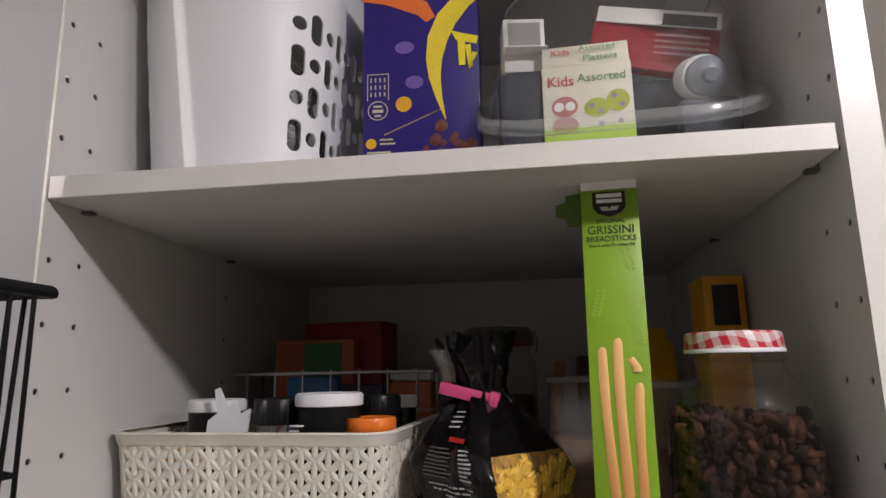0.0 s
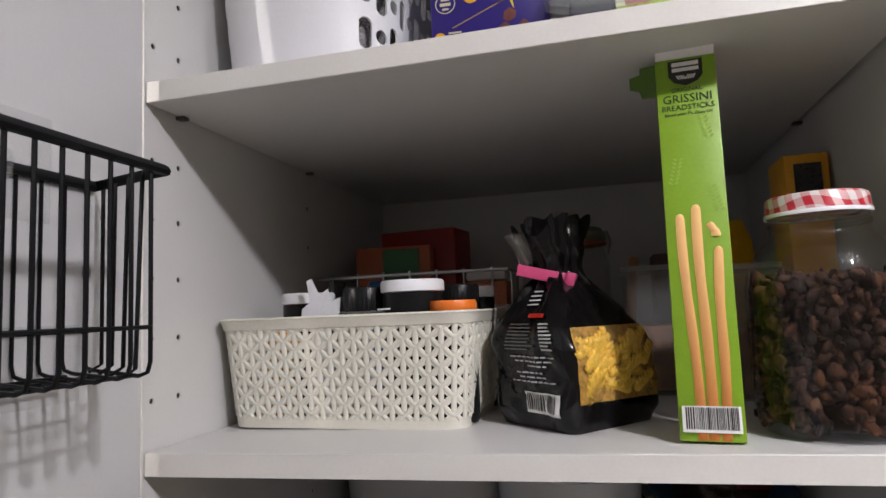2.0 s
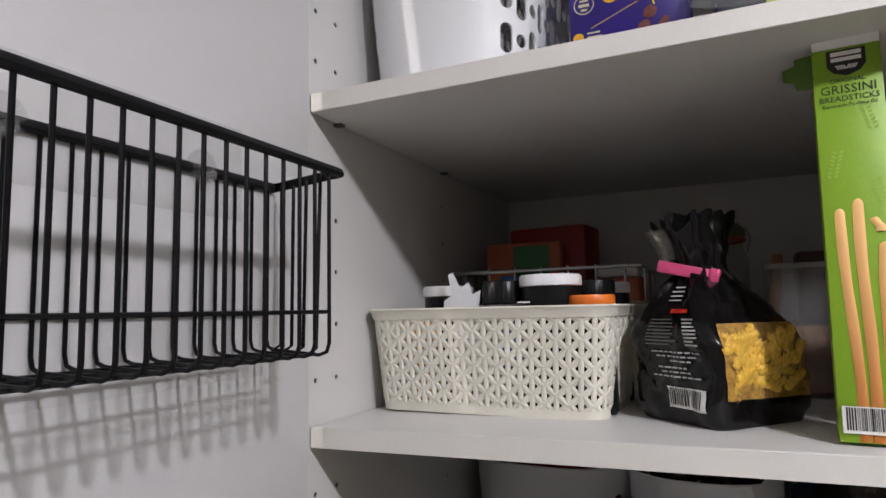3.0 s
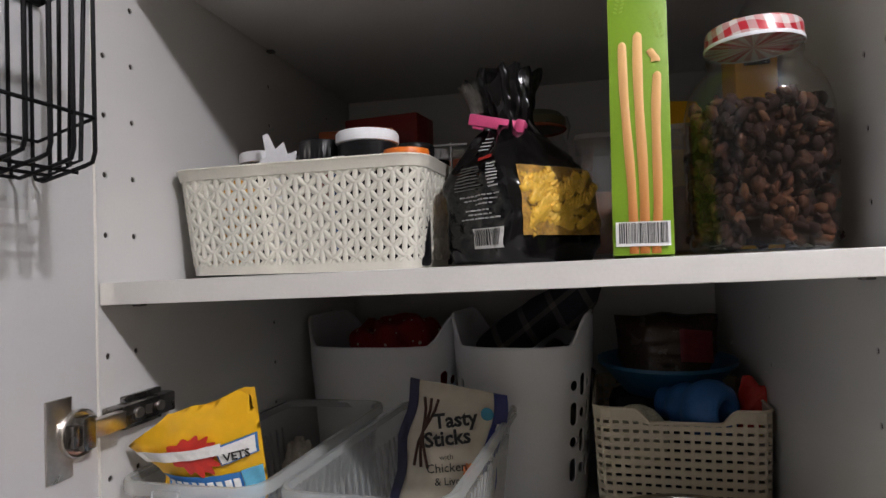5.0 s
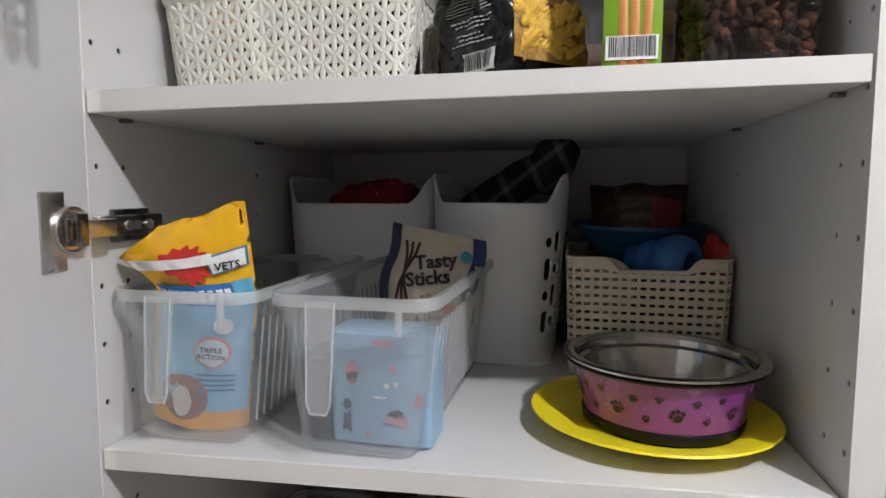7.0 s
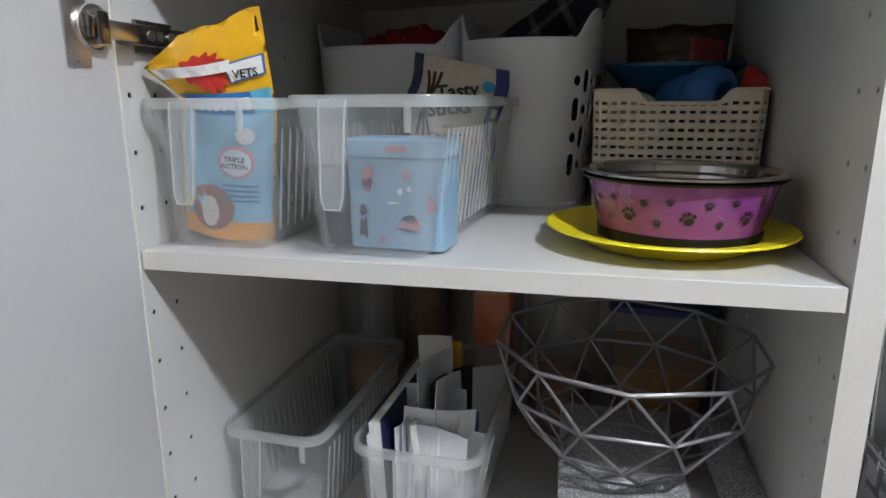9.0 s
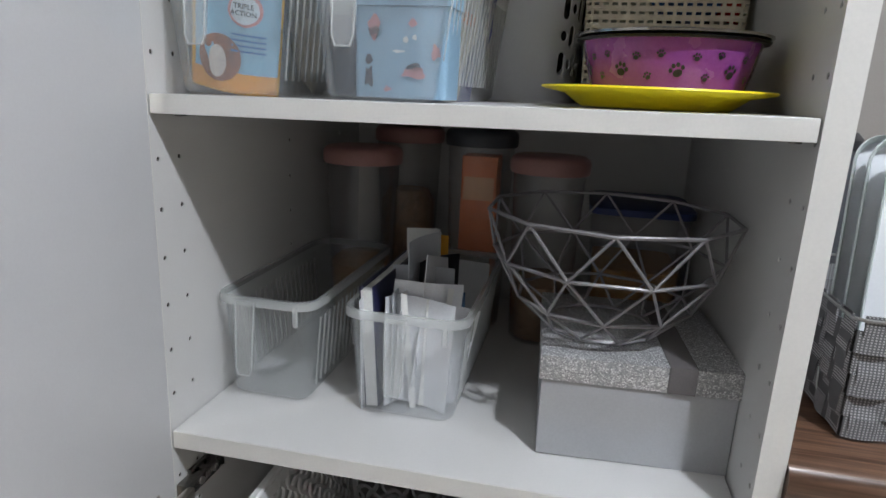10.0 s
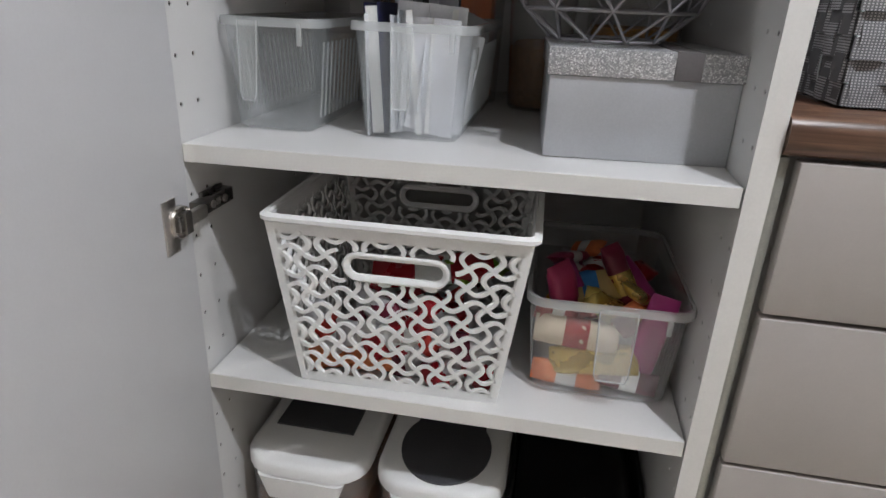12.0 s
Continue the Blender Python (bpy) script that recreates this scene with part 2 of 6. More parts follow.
def dots_nodes(nt, co):
    v = nt.nodes.new("ShaderNodeTexVoronoi")
    v.inputs["Scale"].default_value = 75
    v.inputs["Randomness"].default_value = 0.3
    nt.links.new(co.outputs["Object"], v.inputs["Vector"])
    return mixcol(nt, mathn(nt, "LESS_THAN", v.outputs["Distance"], 0.2), (0.28, 0.008, 0.012), (0.6, 0.5, 0.4))


DOTS = patterned("red_spotted_cloth", (0.3, 0.01, 0.01), dots_nodes, 0.9)
KIBBLE = M("brown_treats", (0.046, 0.017, 0.008), 0.8, var=0.9, scale=38, spec=0.2, bump=0.3)

# ---- shape helpers ----


def thing(name, label, category, loc, rz=0.0, group="", rx=0.0, ry=0.0):
    ob = new(name)
    ob.empty_display_size = 0.02
    ob.matrix_basis = pose(*loc, rx, ry, rz)
    return tagged(ob, label, category, group)


def part(name, bm, material, parent, label="", smooth=40, kind=""):
    me = bpy.data.meshes.new(name)
    bm.to_mesh(me)
    bm.free()
    me.materials.append(material)
    if smooth:
        me.shade_smooth()
        me.set_sharp_from_angle(angle=radians(smooth))
    ob = new(name, me)
    ob.parent = parent
    return tagged(ob, label, kind=kind)


def solo(name, bm, material, label, category, loc, rz=0.0, rx=0.0, ry=0.0, group="", smooth=40):
    ob = part(name, bm, material, None, label, smooth)
    ob.matrix_basis = pose(*loc, rx, ry, rz)
    return tagged(ob, label, category, group)


def box(bm, x0, x1, y0, y1, z0, z1, bevel=0.0):
    made = bmesh.ops.create_cube(bm, size=1.0, matrix=Matrix.LocRotScale(((x0 + x1) / 2, (y0 + y1) / 2, (z0 + z1) / 2), None, (x1 - x0, y1 - y0, z1 - z0)))
    if bevel:
        edges = list({e for v in made["verts"] for e in v.link_edges})
        bmesh.ops.bevel(bm, geom=edges, offset=bevel, segments=2, affect="EDGES", profile=0.5)
    return bm


def B():
    return bmesh.new()


def block(x0, x1, y0, y1, z0, z1, bevel=0.0):
    return box(B(), x0, x1, y0, y1, z0, z1, bevel)


def rings(bm, loops, cap0=True, cap1=True):
    """Skin a row of closed loops of equal count."""
    vs = [[bm.verts.new(p) for p in loop] for loop in loops]
    n = len(vs[0])
    for a, b in zip(vs, vs[1:]):
        for i in range(n):
            bm.faces.new((a[i], a[(i + 1) % n], b[(i + 1) % n], b[i]))
    if cap0:
        bm.faces.new(vs[0][::-1])
    if cap1:
        bm.faces.new(vs[-1])
    return bm


def lathe(profile, n=40, cx=0.0, cy=0.0, cap0=True, cap1=True, bm=None):
    """profile: (radius, z) from the outside bottom on."""
    bm = bm or B()
    return rings(bm, [[(cx + r * math.cos(2 * math.pi * i / n), cy + r * math.sin(2 * math.pi * i / n), z) for i in range(n)] for r, z in profile], cap0, cap1)


def rrect(hx, hy, r, z, n=5, cx=0.0, cy=0.0):
    pts = []
    for k, (sx, sy) in enumerate(((1, 1), (-1, 1), (-1, -1), (1, -1))):
        for i in range(n + 1):
            a = math.pi / 2 * (k + i / n)
            pts.append((cx + sx * (hx - r) + r * math.cos(a), cy + sy * (hy - r) + r * math.sin(a), z))
    return pts


def shell(levels, t, base=0.002, cx=0.0, cy=0.0, bm=None):
    """An open vessel of rounded rectangles: levels of (z, half width, half depth, corner)."""
    loops = [rrect(hx, hy, r, z, cx=cx, cy=cy) for z, hx, hy, r in levels]
    inner = [rrect(hx - t, hy - t, max(0.001, r - t), z, cx=cx, cy=cy) for z, hx, hy, r in levels[::-1]]
    z, hx, hy, r = levels[0]
    inner[-1] = rrect(hx - t, hy - t, max(0.001, r - t), z + base, cx=cx, cy=cy)
    return rings(bm or B(), loops + inner)


def solid(levels, cx=0.0, cy=0.0, bm=None):
    return rings(bm or B(), [rrect(hx, hy, r, z, cx=cx, cy=cy) for z, hx, hy, r in levels])


def tube(bm, pts, r, n=6, closed=False, flat=1.0):
    """A round bar along a line of points."""
    pts = [Vector(p) for p in pts]
    m = len(pts)
    loops = []
    up = None
    for i, p in enumerate(pts):
        a = pts[(i - 1) % m] if closed or i else p
        b = pts[(i + 1) % m] if closed or i < m - 1 else p
        d = (b - a).normalized()
        side = d.cross(up) if up is not None else d.orthogonal()
        side = side.normalized() if side.length > 1e-6 else d.orthogonal().normalized()
        up = side.cross(d).normalized()
        loops.append([p + r * (math.cos(2 * math.pi * k / n) * side + flat * math.sin(2 * math.pi * k / n) * up) for k in range(n)])
    if closed:
        vs = [[bm.verts.new(q) for q in loop] for loop in loops]
        for i in range(m):
            a, b = vs[i], vs[(i + 1) % m]
            for k in range(n):
                bm.faces.new((a[k], a[(k + 1) % n], b[(k + 1) % n], b[k]))
        return bm
    return rings(bm, loops)


def cells(bm, f, us, vs, hole, w0, w1, dish=0.0):
    """A wall of cells between the lines us and vs; hole(i, j) gives a convex outline in the cell's unit square, or None. f(u, v, w) places it."""
    for i in range(len(us) - 1):
        for j in range(len(vs) - 1):
            u0, u1, v0, v1 = us[i], us[i + 1], vs[j], vs[j + 1]
            at = lambda a, b, w: bm.verts.new(f(u0 + a * (u1 - u0), v0 + b * (v1 - v0), w))
            poly = hole(i, j)
            if poly == "open":
                continue
            if not poly:
                for w, flip in ((w1, 1), (w0, -1)):
                    bm.faces.new([at(a, b, w) for a, b in ((0, 0), (1, 0), (1, 1), (0, 1))][::flip])
                continue
            cx, cy = sum(p[0] for p in poly) / len(poly), sum(p[1] for p in poly) / len(poly)
            corners = ((0, 0), (1, 0), (1, 1), (0, 1))
            angs = sorted({round(math.atan2(y - cy, x - cx), 5) for x, y in (*poly, *corners)})
            inn, out = [], []
            for a in angs:
                dx, dy = math.cos(a), math.sin(a)
                ts = [((1 if dx > 0 else 0) - cx) / dx if abs(dx) > 1e-9 else 9, ((1 if dy > 0 else 0) - cy) / dy if abs(dy) > 1e-9 else 9]
                out.append((cx + dx * min(ts), cy + dy * min(ts)))
                best = None
                for (ax, ay), (bx, by) in zip(poly, poly[1:] + poly[:1]):
                    ex, ey = bx - ax, by - ay
                    den = dx * ey - dy * ex
                    if abs(den) < 1e-12:
                        continue
                    s = ((ax - cx) * ey - (ay - cy) * ex) / den
                    q = ((ax - cx) * dy - (ay - cy) * dx) / den
                    if s > 0 and -1e-3 <= q <= 1 + 1e-3 and (best is None or s > best):
                        best = s
                best = best or 0.1
                inn.append((cx + dx * best, cy + dy * best))
            n = len(angs)
            fo, fi = [at(*p, w1) for p in out], [at(*p, w1 - dish) for p in inn]
            bo, bi = [at(*p, w0) for p in out], [at(*p, w0) for p in inn]
            for k in range(n):
                m = (k + 1) % n
                bm.faces.new((fo[k], fo[m], fi[m], fi[k]))
                bm.faces.new((bo[m], bo[k], bi[k], bi[m]))
                bm.faces.new((fi[k], fi[m], bi[m], bi[k]))
    bmesh.ops.remove_doubles(bm, verts=bm.verts, dist=1e-5)
    return bm


def ribbon(bm, f, pts, half, lift, sx, sy, back=0.0):
    """A raised band with rounded shoulders along (u, v) points on the wall f; sx and sy are the lengths of u and v."""
    loops = []
    n = len(pts)
    for i, (u, v) in enumerate(pts):
        a, b = pts[max(0, i - 1)], pts[min(n - 1, i + 1)]
        dx, dy = (b[0] - a[0]) * sx, (b[1] - a[1]) * sy
        l = math.hypot(dx, dy) or 1.0
        px, py = -dy / l / sx, dx / l / sy
        loops.append([f(u + px * half * q, v + py * half * q, w) for q, w in ((1.0, back), (1.0, lift * 0.35), (0.62, lift), (-0.62, lift), (-1.0, lift * 0.35), (-1.0, back))])
    return rings(bm, loops)


def ngon(n, rx, ry, cx=0.5, cy=0.5):
    return [(cx + rx * math.cos(2 * math.pi * i / n), cy + ry * math.sin(2 * math.pi * i / n)) for i in range(n)]


def slot(rx, ry):
    """A long rounded hole, upright."""
    k = max(0.0, ry - rx * 0.5)
    return [(0.5 + rx * math.cos(a), 0.5 + (k if math.sin(a) >= 0 else -k) + min(ry, rx * 0.5) * math.sin(a)) for a in (math.pi * (i + 0.5) / 6 for i in range(12))]


def perimeter(hx, hy, r, count):
    """Points and outward normals at even steps round a rounded rectangle, from the middle of the front (-y) to the right."""
    fine = []
    loop = rrect(hx, hy, r, 0, n=8)
    start = min(range(len(loop)), key=lambda i: (loop[i][1], abs(loop[i][0])))
    path = [(0.0, -hy)] + [loop[(start + i) % len(loop)][:2] for i in range(len(loop))]
    k = next(i for i, p in enumerate(path[1:], 1) if p[0] > 0 and abs(p[1] + hy) < 1e-6)
    path = [(0.0, -hy)] + path[k:] + path[1:k] + [(0.0, -hy)]
    seg = [math.dist(a, b) for a, b in zip(path, path[1:])]
    total = sum(seg)

    def at(s):
        s = (s % 1.0) * total
        for (a, b), l in zip(zip(path, path[1:]), seg):
            if s <= l and l > 0:
                q = s / l
                return (a[0] + (b[0] - a[0]) * q, a[1] + (b[1] - a[1]) * q), ((b[1] - a[1]) / l, -(b[0] - a[0]) / l)
            s -= l
        return path[-1], (0, -1)
    return at, total


def lettering(text, size, m, material, parent, name="lettering", align="CENTER", squash=1.0, bold=0.0):
    """Flat letters in the xz plane, facing -y, centred at m."""
    cu = bpy.data.curves.new(name, "FONT")
    cu.body, cu.size, cu.align_x, cu.align_y, cu.extrude = text, size, align, "CENTER", 0.0001
    cu.resolution_u = 2
    cu.offset = bold
    tmp = bpy.data.objects.new(name, cu)
    scene.collection.objects.link(tmp)
    me = bpy.data.meshes.new_from_object(tmp.evaluated_get(bpy.context.evaluated_depsgraph_get()))
    bpy.data.objects.remove(tmp)
    me.transform(m @ pose(0, 0, 0, 90, 0, 0) @ Matrix.Diagonal((squash, 1, 1, 1)))
    me.materials.append(material)
    ob = new(name, me)
    ob.parent = parent
    return ob


def join(bm, other):
    me = bpy.data.meshes.new("joined")
    other.to_mesh(me), other.free()
    bm.from_mesh(me)
    bpy.data.meshes.remove(me)
    return bm


def bars(bm, rects, y, t=0.0003):
    """Flat printed bars: (x0, x1, z0, z1) on a face at y."""
    for x0, x1, z0, z1 in rects:
        box(bm, x0, x1, y - t, y, z0, z1)
    return bm


def barcode(parent, x0, x1, z0, z1, y, upright=True, m=None):
    rnd = random.Random(5)
    w = B()
    bars(w, [(x0, x1, z0, z1)], y)
    k = B()
    x = x0 + 0.06 * (x1 - x0)
    while x < x1 - 0.06 * (x1 - x0):
        d = (x1 - x0) * rnd.choice((0.01, 0.015, 0.025))
        bars(k, [(x, x + d, z0 + 0.12 * (z1 - z0), z1 - 0.05 * (z1 - z0))], y - 0.0003)
        x += d + (x1 - x0) * rnd.choice((0.01, 0.015, 0.02))
    if m is not None:
        w.transform(m), k.transform(m)
    part("barcode_label", w, WHITEPRINT, parent, smooth=0)
    part("barcode", k, BLACKPRINT, parent, smooth=0, kind="stuff")


# ---- the cabinet ----
WIDE, DEEP = 0.564, 0.56
SHELVES = ((1.772, 1.772), (1.473, 1.482), (1.180, 1.187), (0.834, 0.838), (0.548, 0.551))


def top_of(k, x):
    a, b = SHELVES[k - 1]
    return a + (b - a) * x / WIDE


cabinet = thing("tall_cabinet", "tall white melamine larder cabinet with open door", "cabinet", (0, 0, 0))


def side_panel(sign):
    """A panel with four rows of pin holes, 49 mm apart, in its inner face."""
    x_in = 0.0 if sign < 0 else WIDE
    pitch, z_ref = 0.0491, 1.659
    zs = [z_ref + pitch * (k + 0.5) for k in range(-31, 10)]
    ys = [0.0, 0.0008, 0.0172, 0.032, 0.0505, 0.27, 0.30, 0.45, 0.48, DEEP]
    f = lambda u, v, w: Vector((x_in + sign * (0.0012 - w), u, v))
    rows = {1: 0.0025, 3: 0.0026, 5: 0.0026, 7: 0.0026}

    def hole(i, j):
        if i not in rows:
            return None
        wu, wv = ys[i + 1] - ys[i], zs[j + 1] - zs[j]
        return ngon(10, 0.0026 / wu, 0.0026 / wv)
    bm = cells(B(), f, ys, zs, hole, 0.0, 0.0012)
    t = 0.018 if sign < 0 else 0.022
    xa, xb = sorted((x_in + sign * 0.0072, x_in + sign * t))
    box(bm, xa, xb, 0, DEEP, 0.09, 2.14)
    xa, xb = sorted((x_in, x_in + sign * 0.007))
    box(bm, xa, xb, 0, DEEP, 0.09, zs[0])
    box(bm, xa, xb, 0, DEEP, zs[-1], 2.14)
    p = part("side_panel", bm, MELA, cabinet, smooth=0)
    # near-black strips behind the pin holes paint in the shade of their depth
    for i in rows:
        dark_strip = block(*sorted((x_in + sign * 0.0014, x_in + sign * 0.0070)), ys[i] + 0.001, ys[i + 1] - 0.001, zs[0] + 0.001, zs[-1] - 0.001)
        part("hole_shade_strip", dark_strip, HOLESHADE, p, smooth=0)
    e = block(*sorted((x_in, x_in + sign * t)), -0.0012, -0.0002, 0.09, 2.14)
    part("edge_banding", e, MELA_EDGE, p, smooth=0)


side_panel(-1)
side_panel(1)
part("back_panel", block(0, WIDE, DEEP, DEEP + 0.01, 0.09, 2.14), MELA, cabinet, smooth=0)
part("top_panel", block(0, WIDE, 0, DEEP, 2.12, 2.14), MELA, cabinet, smooth=0)
part("base_panel", block(0, WIDE, 0, DEEP, 0.09, 0.11), MELA, cabinet, smooth=0)
part("plinth", block(-0.018, WIDE + 0.022, 0.05, 0.07, 0.0, 0.09), MELA, cabinet, smooth=0)

for k, (za, zb) in enumerate(SHELVES, 1):
    thick = 0.018 if k < 4 else 0.020
    end = WIDE - (0.0045 if k == 1 else 0.002)
    bm = block(0.0015, end, 0.001, DEEP - 0.002, -thick, 0, 0.0006)
    for v in bm.verts:
        v.co.z += za + (zb - za) * v.co.x / WIDE
    shelf = part("shelf", bm, MELA, cabinet, smooth=0)
    bm = block(0.0015, end, 0.0, 0.0009, -thick + 0.0005, -0.0005)
    for v in bm.verts:
        v.co.z += za + (zb - za) * v.co.x / WIDE
    part("edge_banding", bm, MELA_EDGE, shelf, smooth=0)
    for x in (0.0, WIDE):
        for y in (0.041, 0.285):
            z = (za if x == 0 else zb) - thick
            s = 1 if x == 0 else -1
            bm = block(*sorted((x, x + s * 0.009)), y - 0.004, y + 0.004, z - 0.0035, z - 0.0002, 0.001)
            part("shelf_pin", bm, DARKSTEEL, shelf)

# The door stands open square to the front
DOOR_X = 0.012
door = part("cabinet_door", block(DOOR_X - 0.018, DOOR_X, -0.60, -0.0165, 0.1, 2.13, 0.001), DOORW, cabinet, "plain white door swung open")


def hinge(z):
    h = part("hinge", block(DOOR_X, DOOR_X + 0.002, -0.065, -0.042, z - 0.030, z + 0.028, 0.001), CHROME, door, "nickel-plated concealed hinge")
    bm = lathe([(0.0, 0.0), (0.0175, 0.0), (0.0175, 0.0045), (0.0165, 0.005), (0.015, 0.003), (0.0, 0.002)], 28, cap0=False, cap1=False)
    bm.transform(pose(DOOR_X + 0.0005, -0.038, z, 0, 90, 0))
    part("hinge_cup", bm, CHROME, h)
    bm = block(DOOR_X + 0.002, DOOR_X + 0.012, -0.043, -0.031, z - 0.012, z + 0.012, 0.001)
    box(bm, DOOR_X + 0.002, DOOR_X + 0.010, -0.050, -0.042, z - 0.008, z + 0.008, 0.001)
    part("hinge_knuckle", bm, DARKSTEEL, h)
    bm = block(0.0125, 0.021, -0.034, 0.004, z - 0.007, z + 0.007, 0.0015)
    part("hinge_link", bm, CHROME, h)
    bm = block(0.0005, 0.014, 0.0, 0.073, z - 0.0085, z + 0.0085, 0.0015)
    box(bm, 0.0005, 0.005, 0.02, 0.066, z - 0.014, z + 0.0135, 0.001)
    arm = part("hinge_arm", bm, DARKSTEEL, h)
    bm = B()
    for y in (0.026, 0.052):
        lathe([(0.0045, 0.0), (0.0045, 0.002), (0.002, 0.0022), (0.0, 0.0015)], 14, cap1=False, bm=bm)
        for v in bm.verts:
            if abs(v.co.y) < 0.006 and abs(v.co.x) < 0.006 and v.co.z < 0.004 and not v.tag:
                v.co = Vector((0.014 + v.co.z, y + v.co.y, z + v.co.x))
                v.tag = True
    box(bm, 0.0138, 0.0145, 0.034, 0.042, z - 0.004, z + 0.004)
    part("hinge_screws", bm, CHROME, h)


for z in (0.76, 1.365, 1.98, 0.2):
    hinge(z)

# ---- the room ----
part("floor", block(-2.0, 2.6, -2.6, 0.62, -0.05, 0.0), FLOORM, None, smooth=0, kind="structure")
part("ceiling", block(-2.0, 2.6, -2.6, 0.62, 2.3, 2.35), CEILP, None, smooth=0, kind="structure")
part("wall_north", block(-2.0, 2.6, 0.62, 0.72, 0, 2.3), WALLP, None, smooth=0, kind="structure")
part("wall_south", block(-2.0, 2.6, -2.7, -2.6, 0, 2.3), WALLP, None, smooth=0, kind="structure")
part("wall_west", block(-2.1, -2.0, -2.6, 0.62, 0, 2.3), WALLP, None, smooth=0, kind="structure")
part("wall_east", block(2.6, 2.7, -2.6, 0.62, 0, 2.3), WALLP, None, smooth=0, kind="structure")

# Worktop and drawers beside the cabinet
bm = B()
prof = [(0.61, 0.870), (0.004, 0.870), (-0.004, 0.874), (-0.008, 0.882), (-0.008, 0.895), (-0.004, 0.903), (0.004, 0.907), (0.61, 0.907)]
rings(bm, [[(x, y, z) for y, z in prof] for x in (0.587, 1.6)])
solo("worktop", bm, WOOD, "dark walnut laminate kitchen worktop with rounded front edge", "worktop", (0, 0, 0))
unit = thing("drawer_unit", "taupe handleless kitchen drawer unit under worktop", "drawer unit", (0, 0, 0))
part("carcass", block(0.5875, 1.6, 0.03, 0.6, 0.1, 0.869), MELA, unit, smooth=0)
part("side_rail", block(0.5885, 0.5985, 0.008, 0.029, 0.1, 0.868, 0.003), RAILM, unit, "brushed vertical grip rail")
for z0, z1 in ((0.716, 0.866), (0.536, 0.711), (0.336, 0.531), (0.11, 0.331)):
    part("drawer_front", block(0.6035, 1.6, -0.004, 0.015, z0, z1, 0.002), DRAWERM, unit)

# ---- on the door: black wire basket ----


def wire_basket():
    y0, y1, x0, x1, zt, zb = -0.10, -0.40, 0.014, 0.100, 1.667, 1.544
    t = thing("wire_basket", "black coated wire basket stuck on the cabinet door", "basket", (0, 0, 0))
    bm = B()
    tube(bm, [(x1, y0, zt), (x1, y1, zt), (x0, y1, zt + 0.004), (x0, y0 + 0.035, zt + 0.004)], 0.0032, 8, closed=True, flat=1.35)
    part("top_rail", bm, BLACKWIRE, t)
    bm = tube(B(), [(x0 + 0.002, y0 + 0.03, zb + 0.028), (x1, y0 - 0.012, zb + 0.028), (x1 + 0.001, y1, zb + 0.028), (x0, y1, zb + 0.028)], 0.0013, 6, closed=True)
    part("middle_rail", bm, BLACKWIRE, t)
    n = 19
    for i in range(n):
        y = y0 - 0.012 - (y0 - y1 - 0.02) * i / (n - 1)
        yb = y0 + 0.028 - (y0 + 0.028 - y1 - 0.008) * i / (n - 1)
        r = 0.008
        pts = [(x1, y, zt), (x1, y, zb + r), (x1 - 0.002, y, zb + 0.002), (x1 - r, y, zb), (x0 + r, yb, zb), (x0 + 0.002, yb, zb + 0.002), (x0, yb, zb + r), (x0, yb, zt + 0.004)]
        part("upright_wire", tube(B(), pts, 0.0013, 6), BLACKWIRE, t)
    for k in range(4):
        x = x0 + 0.012 + (x1 - x0 - 0.024) * k / 3
        part("end_wire", tube(B(), [(x, y0 + 0.03 - 0.035 * k / 3, zt), (x, y0 + 0.03 - 0.04 * k / 3, zb + 0.004), (x, y0 + 0.02 - 0.04 * k / 3, zb)], 0.0013, 6), BLACKWIRE, t)
    for x in (0.028, 0.052, 0.076):
        part("bottom_wire", tube(B(), [(x, y0, zb - 0.001), (x, y1, zb - 0.001)], 0.0013, 6), BLACKWIRE, t)
    part("adhesive_plate", block(DOOR_X + 0.0002, DOOR_X + 0.0012, -0.39, -0.100, 1.640, 1.709, 0.0004), FILMPLATE, t, "clear self-adhesive plate")
    part("adhesive_plate", block(DOOR_X + 0.0002, DOOR_X + 0.0012, -0.39, -0.075, 1.525, 1.575, 0.0004), FILMPLATE, t, "clear self-adhesive plate")
    for y in (-0.14, -0.27, -0.36):
        bm = lathe([(0.012, 0), (0.012, 0.003), (0.009, 0.004)], 20)
        bm.transform(pose(DOOR_X + 0.0012, y, zt + 0.006, 0, 90, 0))
        box(bm, DOOR_X + 0.004, DOOR_X + 0.014, y - 0.003, y + 0.003, zt - 0.004, zt + 0.002, 0.001)
        part("hook", bm, CLEARP, t, "clear plastic hook")


FILMPLATE = clear("adhesive_film", (0.8, 0.8, 0.8), 0.92, 0.2, 0.1)
wire_basket()

# ---- kinds of vessels ----


